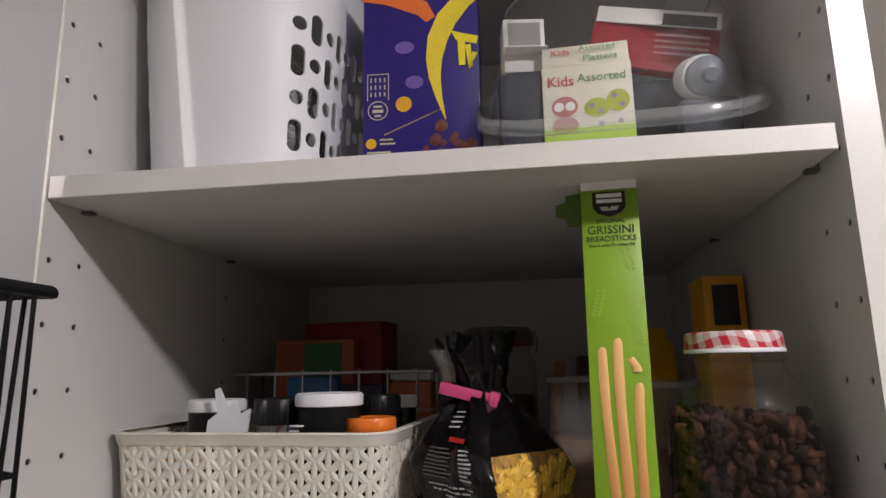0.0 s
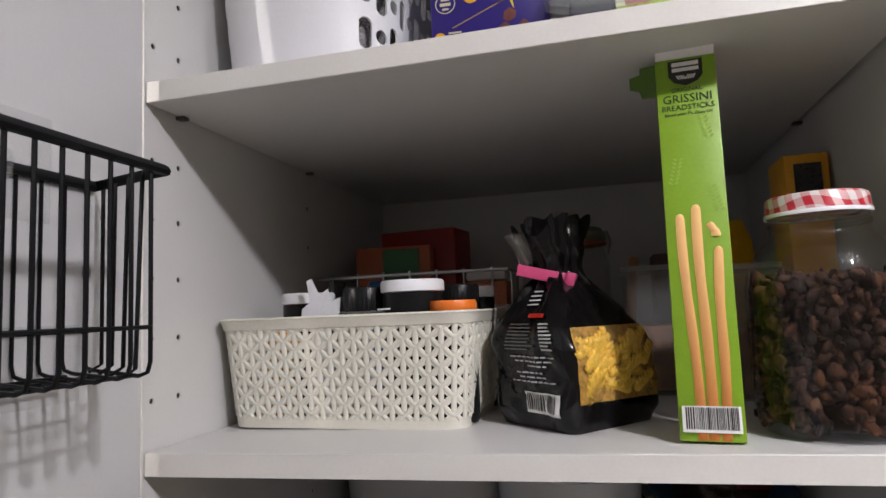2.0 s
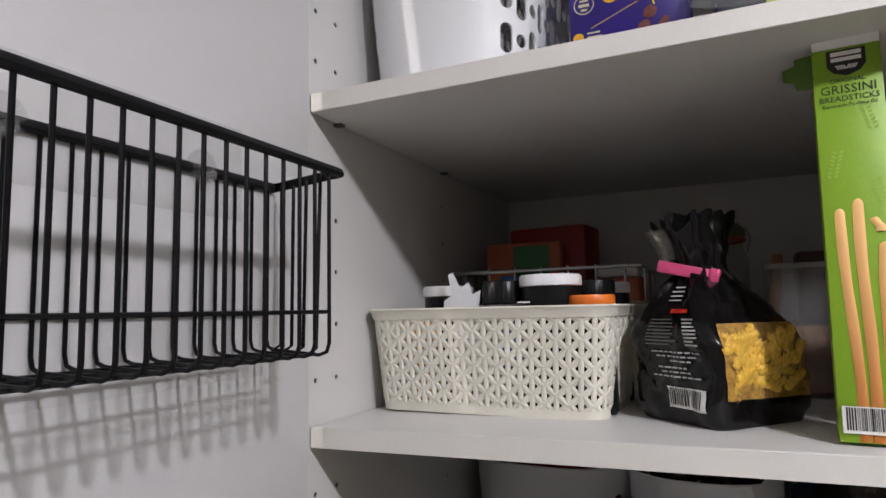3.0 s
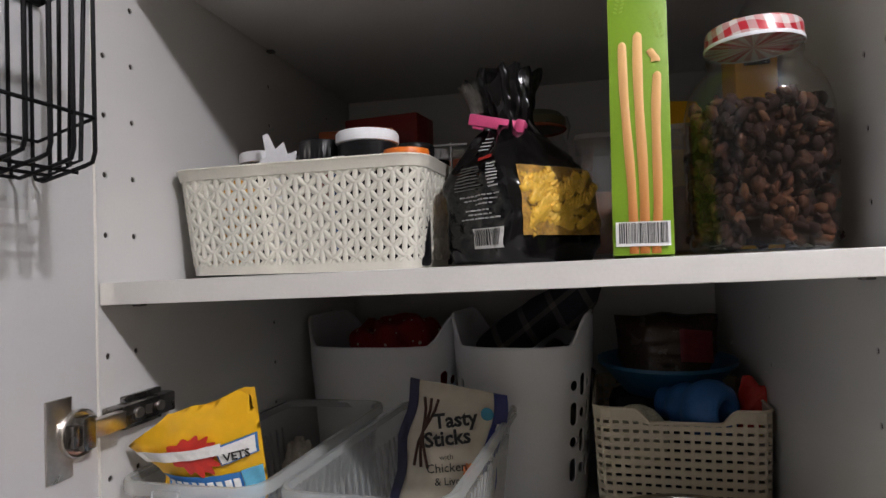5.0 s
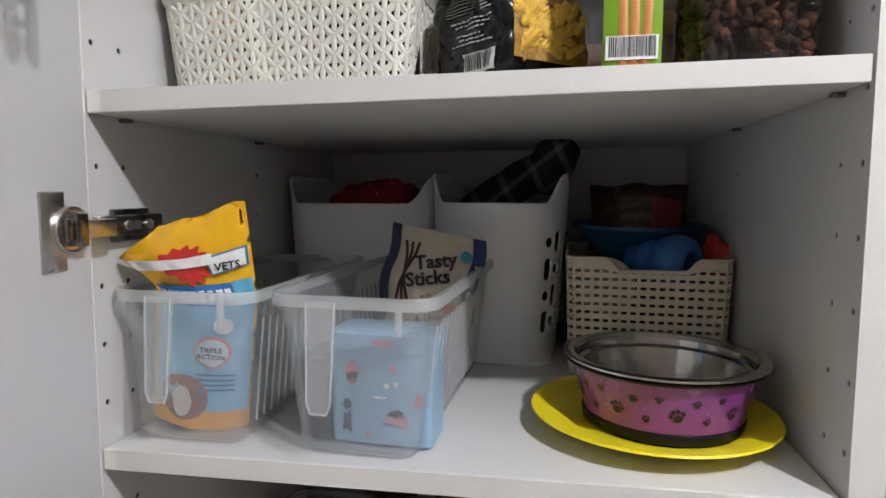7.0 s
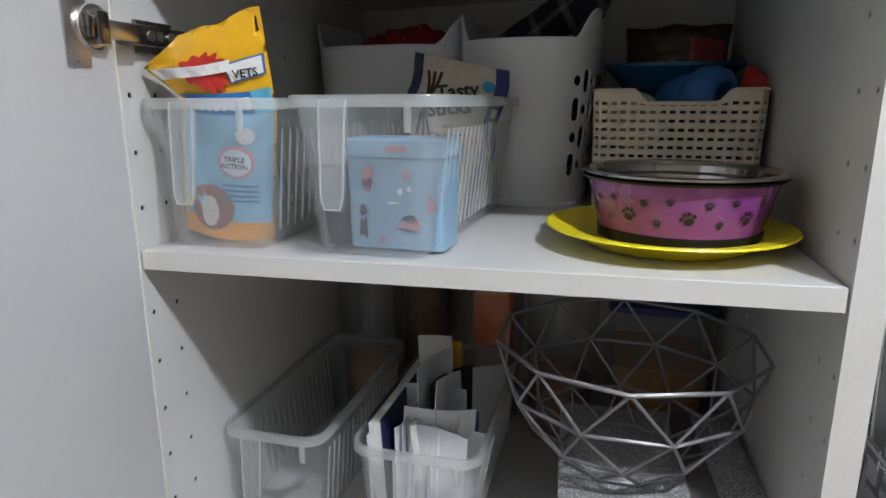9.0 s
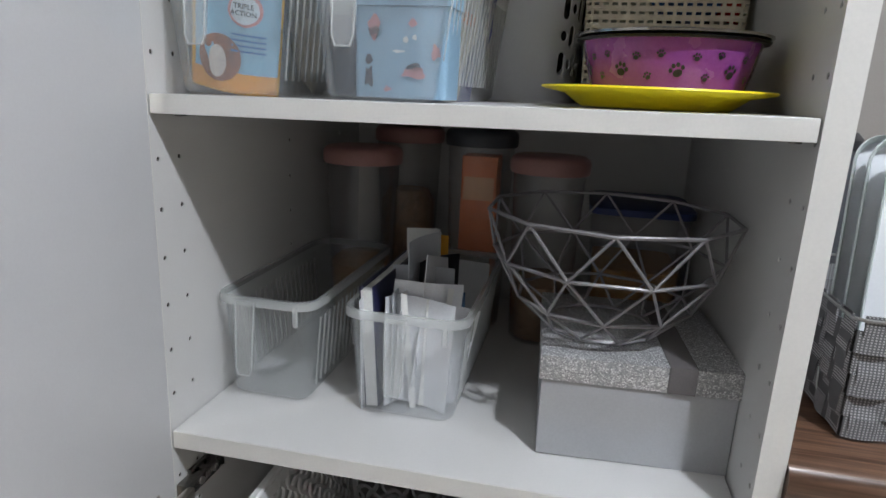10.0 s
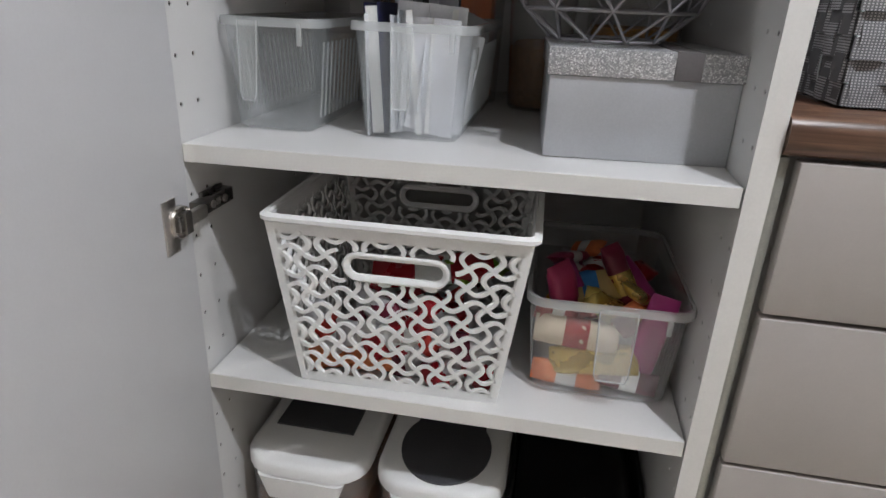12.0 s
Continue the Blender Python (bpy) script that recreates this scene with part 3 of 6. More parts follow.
def clear_bin(x, y, k, hx=0.056, hy=0.14, high=0.125, flare=0.011, rz=0.0, handle=0.023, hside=-0.35, label="frosted clear plastic storage bin with front handle", slots=18, body=None):
    """y is the front of the bottom. Origin in the middle of its base."""
    t = thing("storage_bin", label, "storage bin", (x, y + hy, top_of(k, x) + 0.0005), rz, "clear handled bins")
    top = (hx + flare, hy + flare * 0.8)
    lv = [(0.0, hx - 0.005, hy - 0.005, 0.012), (0.005, hx, hy, 0.015), (high * 0.88, hx + flare * 0.8, hy + flare * 0.64, 0.020), (high, *top, 0.022)]
    part("body", shell(lv, 0.0016), body or FROST, t)
    bm = B()
    a, b, rr = top[0] + 0.004, top[1] + 0.004, 0.025
    rings(bm, [rrect(top[0] - 0.001, top[1] - 0.001, 0.021, high + 0.0005), rrect(a - 0.001, b - 0.001, rr, high + 0.0005), rrect(a, b, rr, high - 0.002), rrect(a, b, rr, high - 0.009), rrect(a - 0.0015, b - 0.0015, rr, high - 0.009), rrect(a - 0.0015, b - 0.0015, rr, high - 0.003)], False, False)
    part("rim", bm, FROSTRIM, t)
    cx = hside * hx
    yf = -top[1] - 0.005
    bm = B()
    pts = [(-handle / 2, high - 0.003, 0), (-handle / 2 + 0.002, high - 0.08, -0.006), (-handle / 2 + 0.005, high - 0.088, -0.006), (handle / 2 - 0.005, high - 0.088, -0.006), (handle / 2 - 0.002, high - 0.08, -0.006), (handle / 2, high - 0.003, 0)]
    outer = [bm.verts.new((cx + px, yf - 0.004 + pw, pz)) for px, pz, pw in pts]
    inner = [bm.verts.new((cx + px, yf + pw, pz)) for px, pz, pw in pts]
    bm.faces.new(outer), bm.faces.new(inner[::-1])
    for i in range(6):
        bm.faces.new((outer[i], outer[(i + 1) % 6], inner[(i + 1) % 6], inner[i]))
    part("handle", bm, HANDLEP, t)
    edge = [(cx + px, yf - 0.0045 + pw, pz) for px, pz, pw in pts]
    part("handle_edge", tube(B(), edge, 0.0009, 6), FROSTRIM, t)
    for s in (-1, 1):
        for i in range(slots):
            yy = -hy + 0.024 + (2 * hy - 0.048) * i / (slots - 1)
            part("rib", tube(B(), [(s * (hx + flare * 0.12), yy, high * 0.12), (s * (hx + flare * 0.75) + s * 0.0005, yy, high * 0.8)], 0.0013, 5), FROSTRIM, t)
    part("lug", block(hx * 0.78, hx * 0.78 + 0.006, yf + 0.001, yf + 0.004, high - 0.028, high - 0.004, 0.001), FROSTRIM, t)
    return t


def white_tub(x, y, k, hx=0.086, hy=0.115, high=0.2, taper=0.014, rz=0.0, label="white plastic tub with slotted sides"):
    """y is the front at the base."""
    t = thing("plastic_tub", label, "tub", (x, y + hy, top_of(k, x) + 0.0005), rz, "white plastic tubs")
    at, total = perimeter(hx, hy, 0.074, 0)
    nu = 38
    us = [i / nu for i in range(nu + 1)]
    vs = [0.0, 0.09, 0.17, 0.34, 0.51, 0.68, 0.85, 0.93, 1.0]

    def f(u, v, w):
        (px, py), (nx, ny) = at(u)
        s = min(1.0, max(0.0, (abs(px) / hx - 0.74) / 0.26))
        zr = high + 0.036 * s * s * (3 - 2 * s) if v > 0.85 else high
        k2 = 1 - taper / hx * (1 - v)
        z = v * high if v <= 0.85 else 0.85 * high + (v - 0.85) / 0.15 * (zr - 0.85 * high)
        return Vector((px * k2 + nx * (w - 0.002), py * k2 + ny * (w - 0.002), z))

    def hole(i, j):
        (px, py), (nx, ny) = at((i + 0.5) / nu)
        if abs(nx) < 0.5 or abs(py) > hy * 0.8 or j < 2 or j > 5:
            return None
        pat = (i + (0 if px > 0 else 1)) % 2
        if (j in (2, 4)) == (pat == 0):
            return slot(0.38, 0.42)
        return ngon(14, 0.38, 0.19)
    part("body", cells(B(), f, us, vs, hole, 0.0, 0.002), WHITEP, t, smooth=30)
    bm = B()
    pts = [f(i / 184, 1.0, 0.001) for i in range(184)]
    tube(bm, pts, 0.0022, 6, closed=True)
    part("rim", bm, WHITEP, t)
    bm = solid([(0.0, hx - taper - 0.002, hy - taper - 0.002, 0.024), (0.004, hx - taper - 0.002, hy - taper - 0.002, 0.026)])
    part("base", bm, WHITEP, t)
    return t


def cloth(name, material, label, loc, hx, hy, hz, seed, rz=0.0, lean=0.0):
    """A crumpled folded cloth."""
    bm = B()
    bmesh.ops.create_icosphere(bm, subdivisions=5, radius=1.0)
    for v in bm.verts:
        p = v.co.copy()
        n = noise.noise(p * 1.3 + Vector((seed, 0, 0))) * 0.22 + noise.noise(p * 3.1 + Vector((0, seed, 0))) * 0.11 + 0.07 * math.sin(9 * (p.x * 0.8 + p.z + 0.4 * noise.noise(p * 2)))
        q = p * (1 + n)
        low = 0.74 + 0.26 * min(1.0, max(0.0, (p.z + 0.4) / 0.8))
        v.co = Vector((q.x * hx * low, q.y * hy * low, (q.z * 0.8 + 0.8 + lean * q.x * max(0.0, p.z + 0.3)) * hz))
    low = min(v.co.z for v in bm.verts)
    for v in bm.verts:
        v.co.z -= low
    return solo(name, bm, material, label, "cloth", loc, rz)


# ---- top shelf ----
white_tub(0.099, 0.045, 1, 0.096, 0.125, 0.2, rz=-4, label="white plastic tub with slotted sides, holding patterned cloth")
cloth("folded_cloth", M("grey_print_cloth", (0.35, 0.34, 0.33), 0.9, var=0.8, scale=70, bump=0.3), "crumpled black and white printed cloth in a tub", (0.108, 0.175, 1.7775), 0.055, 0.08, 0.1, 3)


def egg_box():
    w, d, h = 0.108, 0.075, 0.21
    t = thing("egg_box", "purple cardboard chocolate egg box with yellow swoosh", "box", (0.2685, 0.115 + d / 2, top_of(1, 0.27) + 0.0005), 3)
    y = -d / 2
    part("carton", block(-w / 2, w / 2, y, d / 2, 0, h, 0.001), PURPLE, t)

    def strip(pts, material, name, w0, y=y, push=0.0004):
        bm = B()
        n = len(pts)
        L = []
        for i, (px, pz, hw) in enumerate(pts):
            a, b = pts[max(0, i - 1)], pts[min(n - 1, i + 1)]
            dx, dz = b[0] - a[0], b[1] - a[1]
            l = math.hypot(dx, dz) or 1
            L.append(((px - dz / l * hw, pz + dx / l * hw), (px + dz / l * hw, pz - dx / l * hw)))
        for (a, b), (c, e) in zip(L, L[1:]):
            bm.faces.new([bm.verts.new((q[0], y - push, q[1])) for q in (a, b, e, c)])
        part(name, bm, material, t, smooth=0)
    arc = [(0.0225, 0.070, 0.0004), (0.0165, 0.092, 0.003), (0.0130, 0.112, 0.0055), (0.0125, 0.130, 0.0075), (0.0160, 0.150, 0.0095), (0.0250, 0.170, 0.010), (0.0400, 0.188, 0.009), (0.0535, 0.196, 0.007)]
    strip(arc, M("yellow_print", (0.8, 0.62, 0.04), 0.4), "swoosh", 0)
    strip([(-0.054, 0.200, 0.007), (-0.03, 0.197, 0.009), (0.002, 0.182, 0.008), (0.010, 0.170, 0.005)], M("orange_print", (0.75, 0.17, 0.03), 0.4), "orange_flash", 0, push=0.0003)
    strip([(-0.034, 0.058, 0.0005), (0.022, 0.082, 0.0005)], GOLD, "gold_line", 0, push=0.0005)
    amber, lilac = M("amber_print", (0.75, 0.4, 0.02), 0.4), M("lilac_print", (0.16, 0.1, 0.36), 0.4)
    for cx, cz, r, q, m in ((-0.016, 0.087, 0.0075, 1.0, amber), (-0.046, 0.050, 0.005, 1.0, amber), (-0.015, 0.143, 0.009, 0.7, lilac), (-0.006, 0.108, 0.0085, 0.75, lilac)):
        bm = B()
        bm.faces.new([bm.verts.new((cx + r * math.cos(2 * math.pi * i / 20), y - 0.0004, cz + q * r * math.sin(2 * math.pi * i / 20))) for i in range(20)])
        part("printed_disc", bm, m, t, smooth=0)
    bm = bars(B(), [(-0.050, -0.0493, 0.092, 0.118), (-0.0305, -0.0298, 0.092, 0.118), (-0.050, -0.0298, 0.1175, 0.1182)], y)
    for i in range(4):
        for k in range(3):
            bars(bm, [(-0.047 + 0.0042 * i, -0.0458 + 0.0042 * i, 0.096 + 0.007 * k, 0.100 + 0.007 * k)], y)
    tube(bm, [(-0.040 + 0.009 * math.cos(a), y, 0.082 + 0.009 * math.sin(a)) for a in [2 * math.pi * i / 18 for i in range(18)]], 0.0006, 4, closed=True)
    bars(bm, [(-0.044, -0.036, 0.085, 0.087), (-0.045, -0.035, 0.080, 0.083), (-0.043, -0.037, 0.076, 0.078), (-0.038, -0.026, 0.053, 0.0545), (-0.038, -0.024, 0.049, 0.0505), (-0.050, -0.028, 0.041, 0.0425)], y)
    part("printed_panel", bm, M("pale_gold_print", (0.6, 0.55, 0.35), 0.4), t, smooth=0)
    strip([(0.029, 0.157, 0.0004), (0.035, 0.151, 0.004), (0.053, 0.146, 0.004)], M("yellow_bar_print", (0.85, 0.7, 0.02), 0.4), "wordmark_shape", 0, push=0.0006)
    strip([(0.038, 0.150, 0.0035), (0.0385, 0.122, 0.003)], bpy.data.materials["yellow_bar_print"], "wordmark_shape", 0, push=0.0007)
    strip([(0.044, 0.142, 0.0025), (0.0465, 0.119, 0.0025), (0.0505, 0.134, 0.0025)], bpy.data.materials["yellow_bar_print"], "wordmark_shape", 0, push=0.0006)
    bm = B()
    rnd = random.Random(4)
    for i in range(26):
        a, q = rnd.random() * math.tau, rnd.random()
        m = Matrix.Translation((0.026 + 0.026 * math.cos(a) * q, y - 0.0005, 0.030 + 0.040 * abs(math.sin(a)) * q)) @ Matrix.Diagonal((1, 0.12, 1, 1))
        bmesh.ops.create_icosphere(bm, subdivisions=1, radius=0.003 + 0.004 * rnd.random(), matrix=m)
    part("chocolate_print", bm, CHOC, t)


egg_box()


def plaster_tub():
    """A clear food tub tipped forward, with first-aid things inside."""
    x, y, z = 0.441, 0.145, top_of(1, 0.44) + 0.0005
    t = thing("food_tub", "clear plastic food tub with wide lip on the shelf", "tub", (x, y, z), -3)

    def tipped(loops, share):
        return [[(a, b, c + k * (b + 0.11)) for a, b, c in loop] for loop, k in zip(loops, share)]
    part("base", rings(B(), tipped([rrect(0.092, 0.088, 0.05, 0.0), rrect(0.098, 0.093, 0.055, 0.010), rrect(0.1, 0.095, 0.055, 0.016)], (0, 0.3, 0.6)), True, False), CLEARTHIN, t)
    lip = [rrect(0.099, 0.094, 0.055, 0.016), rrect(0.112, 0.106, 0.06, 0.017), rrect(0.1165, 0.1105, 0.062, 0.019), rrect(0.1175, 0.1115, 0.062, 0.026), rrect(0.1170, 0.1110, 0.062, 0.031), rrect(0.1150, 0.1090, 0.06, 0.0315), rrect(0.1135, 0.1075, 0.06, 0.024), rrect(0.098, 0.093, 0.055, 0.019)]
    part("lip", rings(B(), tipped(lip, (0.6,) * 8), False, False), FROST, t)
    cover = [rrect(0.104, 0.098, 0.055, 0.022), rrect(0.101, 0.095, 0.058, 0.075), rrect(0.097, 0.090, 0.06, 0.125), rrect(0.090, 0.083, 0.058, 0.160), rrect(0.078, 0.072, 0.05, 0.178), rrect(0.03, 0.03, 0.02, 0.182)]
    part("cover", rings(B(), tipped(cover, (0.6, 0.42, 0.25, 0.1, 0.02, 0.0)), False, True), CLEARTHIN, t)
    part("cover_edge", tube(B(), [(a, b, c + 0.08 * (b + 0.11)) for a, b, c in rrect(0.0905, 0.0835, 0.058, 0.158)], 0.0012, 5, closed=True), FROST, t)
    c = thing("plaster_box", "white card box of kids plasters with coloured print", "box", (x - 0.026, y - 0.066, z + 0.0105), -3)
    cream = M("cream_card", (0.72, 0.70, 0.58), 0.55)
    part("carton", block(-0.036, 0.036, 0, 0.03, 0, 0.083, 0.001), cream, c)
    bm = block(-0.035, 0.035, 0.0, 0.001, 0.0, 0.021, 0.0003)
    bm.transform(pose(0, 0.001, 0.0832, -14, 0, 0))
    part("flap", bm, cream, c)
    green = M("green_print", (0.1, 0.3, 0.12), 0.5)
    lettering("Kids", 0.0125, pose(-0.021, -0.0006, 0.069), RED, c)
    lettering("Assorted", 0.0105, pose(0.012, -0.0006, 0.0705), green, c)
    lettering("Plasters", 0.009, pose(0.012, 0.0008, 0.089) @ pose(0, 0, 0, -14, 0, 0), green, c)
    lettering("Kids", 0.009, pose(-0.020, 0.0022, 0.0965) @ pose(0, 0, 0, -14, 0, 0), RED, c)
    lettering("Assorted", 0.008, pose(0.010, 0.0022, 0.0985) @ pose(0, 0, 0, -14, 0, 0), green, c)
    part("green_band", bars(B(), [(-0.036, 0.036, 0.0, 0.028)], -0.0002), M("lime_print", (0.4, 0.6, 0.08), 0.5), c, smooth=0)
    rose, lime, dot = M("rose_round_print", (0.45, 0.18, 0.16), 0.5), M("olive_round_print", (0.42, 0.5, 0.06), 0.5), M("mauve_dot_print", (0.3, 0.25, 0.4), 0.5)
    for px, pz, rx, rz, m, lift in ((-0.0185, 0.047, 0.0105, 0.009, rose, 0.5), (-0.0185, 0.031, 0.0105, 0.0075, rose, 0.5), (-0.023, 0.047, 0.004, 0.004, WHITEPRINT, 0.8), (-0.014, 0.047, 0.004, 0.004, WHITEPRINT, 0.8), (0.007, 0.044, 0.010, 0.0085, lime, 0.5), (0.024, 0.049, 0.009, 0.0095, lime, 0.6), (0.003, 0.046, 0.0022, 0.0022, dot, 0.9), (0.010, 0.041, 0.0022, 0.0022, dot, 0.9), (0.021, 0.053, 0.0022, 0.0022, dot, 0.9), (0.027, 0.045, 0.0022, 0.0022, dot, 0.9), (0.010, 0.030, 0.0022, 0.0022, dot, 0.9), (0.025, 0.031, 0.0022, 0.0022, dot, 0.9)):
        bm = B()
        bm.faces.new([bm.verts.new((px + rx * math.cos(a), -0.001 * lift, pz + rz * math.sin(a))) for a in [math.tau * i / 20 for i in range(20)]])
        part("printed_shape", bm, m, c, smooth=0)
    pouch = M("dark_pouch_cloth", (0.03, 0.035, 0.05), 0.7, var=0.3)
    solo("dark_pouch", block(-0.025, 0.025, -0.02, 0.02, 0, 0.087, 0.008), pouch, "dark folded pouch under a small carton", "pouch", (x - 0.074, y - 0.040, z + 0.0105))
    b = thing("small_carton", "small white opened card carton", "box", (x - 0.075, y - 0.052, z + 0.098), 8)
    part("carton", block(-0.018, 0.018, 0, 0.03, 0, 0.05, 0.001), WHITEC, b)
    part("flap", block(-0.018, 0.018, -0.014, 0.0, 0.016, 0.017), WHITEC, b)
    # the carton is solid: a grey panel paints the shade inside its open end
    part("opening_shade", block(-0.014, 0.014, -0.0006, -0.0001, 0.019, 0.046), GREY_PRINT_SHADE, b)
    solo("dark_pouch", block(-0.055, 0.05, -0.03, 0.03, 0, 0.092, 0.012), pouch, "dark folded pouch in the food tub", "pouch", (x + 0.035, y + 0.015, z + 0.0105))
    bm = block(-0.056, 0.056, 0, 0.010, 0, 0.066, 0.002)
    for v in bm.verts:
        v.co.y += 0.006 * math.sin(v.co.x * 40)
    ob = solo("packet", bm, CANDYRED, "red and white flat packet of remedies", "packet", (x + 0.033, y - 0.025, z + 0.104), -4, -16, 13)
    part("white_top", block(-0.054, 0.054, -0.0062, -0.0050, 0.046, 0.065), WHITEPRINT, ob)
    part("black_panel", block(0.004, 0.050, -0.0070, -0.0063, 0.047, 0.060), BLACKPRINT, ob)
    part("pale_print", bars(B(), [(0.0, 0.046, 0.012 + 0.007 * k, 0.0145 + 0.007 * k) for k in range(4)], -0.0065), M("pale_red_bars", (0.45, 0.2, 0.2), 0.5), ob, smooth=0)
    solo("dark_pouch", block(-0.024, 0.024, -0.012, 0.012, 0, 0.049, 0.006), pouch, "small dark pouch under a bottle", "pouch", (x + 0.070, y - 0.052, z + 0.0105))
    bt = thing("small_bottle", "small white squeeze bottle with grey cap", "bottle", (x + 0.068, y - 0.058, z + 0.078), 0, rx=112)
    part("body", lathe([(0.0, 0), (0.017, 0), (0.018, -0.004), (0.018, -0.03), (0.0, -0.032)], 24, cap0=False, cap1=False), WHITEP, bt)
    part("cap", lathe([(0.0155, 0.0002), (0.0155, 0.008), (0.011, 0.012), (0.006, 0.014), (0.005, 0.022), (0.0, 0.022)], 24, cap1=False), M("grey_cap", (0.2, 0.22, 0.26), 0.4), bt)


plaster_tub()

# ---- second shelf ----


def woven_basket():
    yf = 0.080
    hx, hy, high = 0.121, 0.13, 0.098
    t = thing("woven_basket", "cream plastic basket with woven pattern holes", "basket", (0.131, yf + hy, top_of(2, 0.131) + 0.0005), -2)
    at, total = perimeter(hx, hy, 0.022, 0)
    stems, nv = 84, 10
    us = []
    for k in range(stems):
        us += [(k + q) / stems for q in (0.0, 0.28, 0.72)]
    us.append(1.0)

    def f(u, v, w):
        (px, py), (nx, ny) = at(u)
        z = 0.008 + v * (high - 0.018)
        k2 = 1 - 0.07 * (1 - z / high)
        return Vector((px * k2 + nx * w, py * k2 + ny * w, z))

    def hole(i, j):
        k, q = divmod(i, 3)
        if (j + k) % 2 or q == 1:
            return None
        tri = [(0.02, 0.16), (0.97, 0.5), (0.02, 0.84)]
        return tri if q == 2 else [(1 - a, b) for a, b in tri[::-1]]
    body = cells(B(), f, us, [j / nv for j in range(nv + 1)], hole, -0.0010, 0.0)
    # the plaited strands: an upright stem and two rising arms at each knot
    for k in range(stems):
        for j in range(nv + 2):
            if (j + k) % 2:
                continue
            c = k + 0.5
            lines = [(0.0024, [(c, max(0.0, j - 0.1)), (c, j + 0.5), (c, min(nv, j + 1.5))])]
            for sg in (-1, 1):
                lines.append((0.0020, [(c + sg * q, j + h) for q, h in ((0.0, -0.45), (0.28, -0.2), (0.52, 0.12), (0.76, 0.5)) if 0 <= j + h <= nv + 0.3]))
            for half, line in lines:
                if len(line) > 1 and line[0][1] < line[-1][1]:
                    ribbon(body, f, [(a / stems, b / nv) for a, b in line], half, 0.0010, total, high - 0.018, -0.0006)
    part("body", body, CREAMP, t, smooth=75)
    k2 = 1 - 0.07
    part("base", shell([(0.0, hx * k2, hy * k2, 0.02), (0.010, hx * k2 + 0.001, hy * k2 + 0.001, 0.02)], 0.002), CREAMP, t)
    bm = rings(B(), [rrect(hx - 0.002, hy - 0.002, 0.021, high - 0.011), rrect(hx + 0.001, hy + 0.001, 0.023, high - 0.010), rrect(hx + 0.0035, hy + 0.0035, 0.026, high - 0.003), rrect(hx + 0.005, hy + 0.005, 0.027, high - 0.001), rrect(hx + 0.0035, hy + 0.0035, 0.026, high + 0.0005), rrect(hx - 0.002, hy - 0.002, 0.021, high)], False, False)
    part("rim", bm, CREAMP, t)
    return t


woven_basket()


def pot(name, x, y, z, r, h, body, lid, label, lidh=0.011, ribbed=True, hang=0.0):
    t = thing(name, label, "jar", (x, y, z))
    part("body", lathe([(r * 0.9, 0), (r * 0.96, 0.003), (r * 0.96, h - lidh - 0.001), (r * 0.9, h - lidh)], 36), body, t)
    n = 72 if ribbed else 36
    bm = rings(B(), [[((r + (0.0006 if ribbed and i % 2 and q else 0)) * s * math.cos(math.tau * i / n), (r + (0.0006 if ribbed and i % 2 and q else 0)) * s * math.sin(math.tau * i / n), zz) for i in range(n)] for s, zz, q in ((0.97, h - lidh, 0), (1.0, h - lidh + 0.0008, 1), (1.0, h - 0.002, 1), (0.96, h, 0), (0.88, h - 0.0008, 0))])
    part("lid", bm, lid, t)
    return t


zb = top_of(2, 0.136) + 0.0035
p = pot("craft_pot", 0.186, 0.122, zb, 0.0285, 0.124, BLACKP, WHITEP, "black plastic pot with ribbed white lid in a basket")
part("pot_label", bars(B(), [(-0.024, -0.016, 0.094, 0.0955), (-0.024, -0.012, 0.098, 0.0995)], -0.0278), WHITEPRINT, p, smooth=0)
pot("craft_pot", 0.138, 0.128, zb, 0.021, 0.12, CLEARP, BLACKP, "clear pot with black screw lid in a basket", 0.022)
pot("craft_pot", 0.065, 0.155, zb, 0.026, 0.118, BLACKP, WHITEP, "black pot with white lid in a basket")
pot("craft_pot", 0.216, 0.175, zb, 0.02, 0.12, BLACKP, BLACKP, "black pot with black lid in a basket", 0.018)
pot("craft_pot", 0.247 - 0.012, 0.2, zb, 0.012, 0.118, BLACKP, WHITEP, "narrow pot with white lid in a basket")
pot("craft_pot", 0.225, 0.115, zb, 0.021, 0.104, BLACKP, ORANGE, "pot with smooth orange lid in a basket", 0.012, False)
solo("small_carton", block(-0.006, 0.006, -0.02, 0.02, 0, 0.115, 0.001), ORANGEC, "narrow orange carton among the pots", "box", (0.155, 0.165, zb))
bm = B()
vsx = [(-0.018, 0.0), (0.018, 0.002), (0.02, 0.022), (0.012, 0.018), (0.009, 0.03), (0.0, 0.024), (-0.008, 0.04), (-0.013, 0.038), (-0.01, 0.018), (-0.017, 0.012)]
for d in (0, 1):
    bm.faces.new([bm.verts.new((px, -0.004 * math.sin(px * 160) + 0.0006 * d, pz + 0.090)) for px, pz in vsx][:: 1 - 2 * d])
box(bm, -0.008, 0.008, 0.001, 0.002, 0.0, 0.094)
solo("torn_paper", bm, PAPER, "torn scrap of white paper between pots", "paper", (0.098, 0.112, zb), 12)
solo("yellow_packet", block(-0.014, 0.014, -0.010, 0.010, 0, 0.090, 0.004), YELLOWC, "small yellow packet in a cream basket", "packet", (0.055, 0.120, zb))


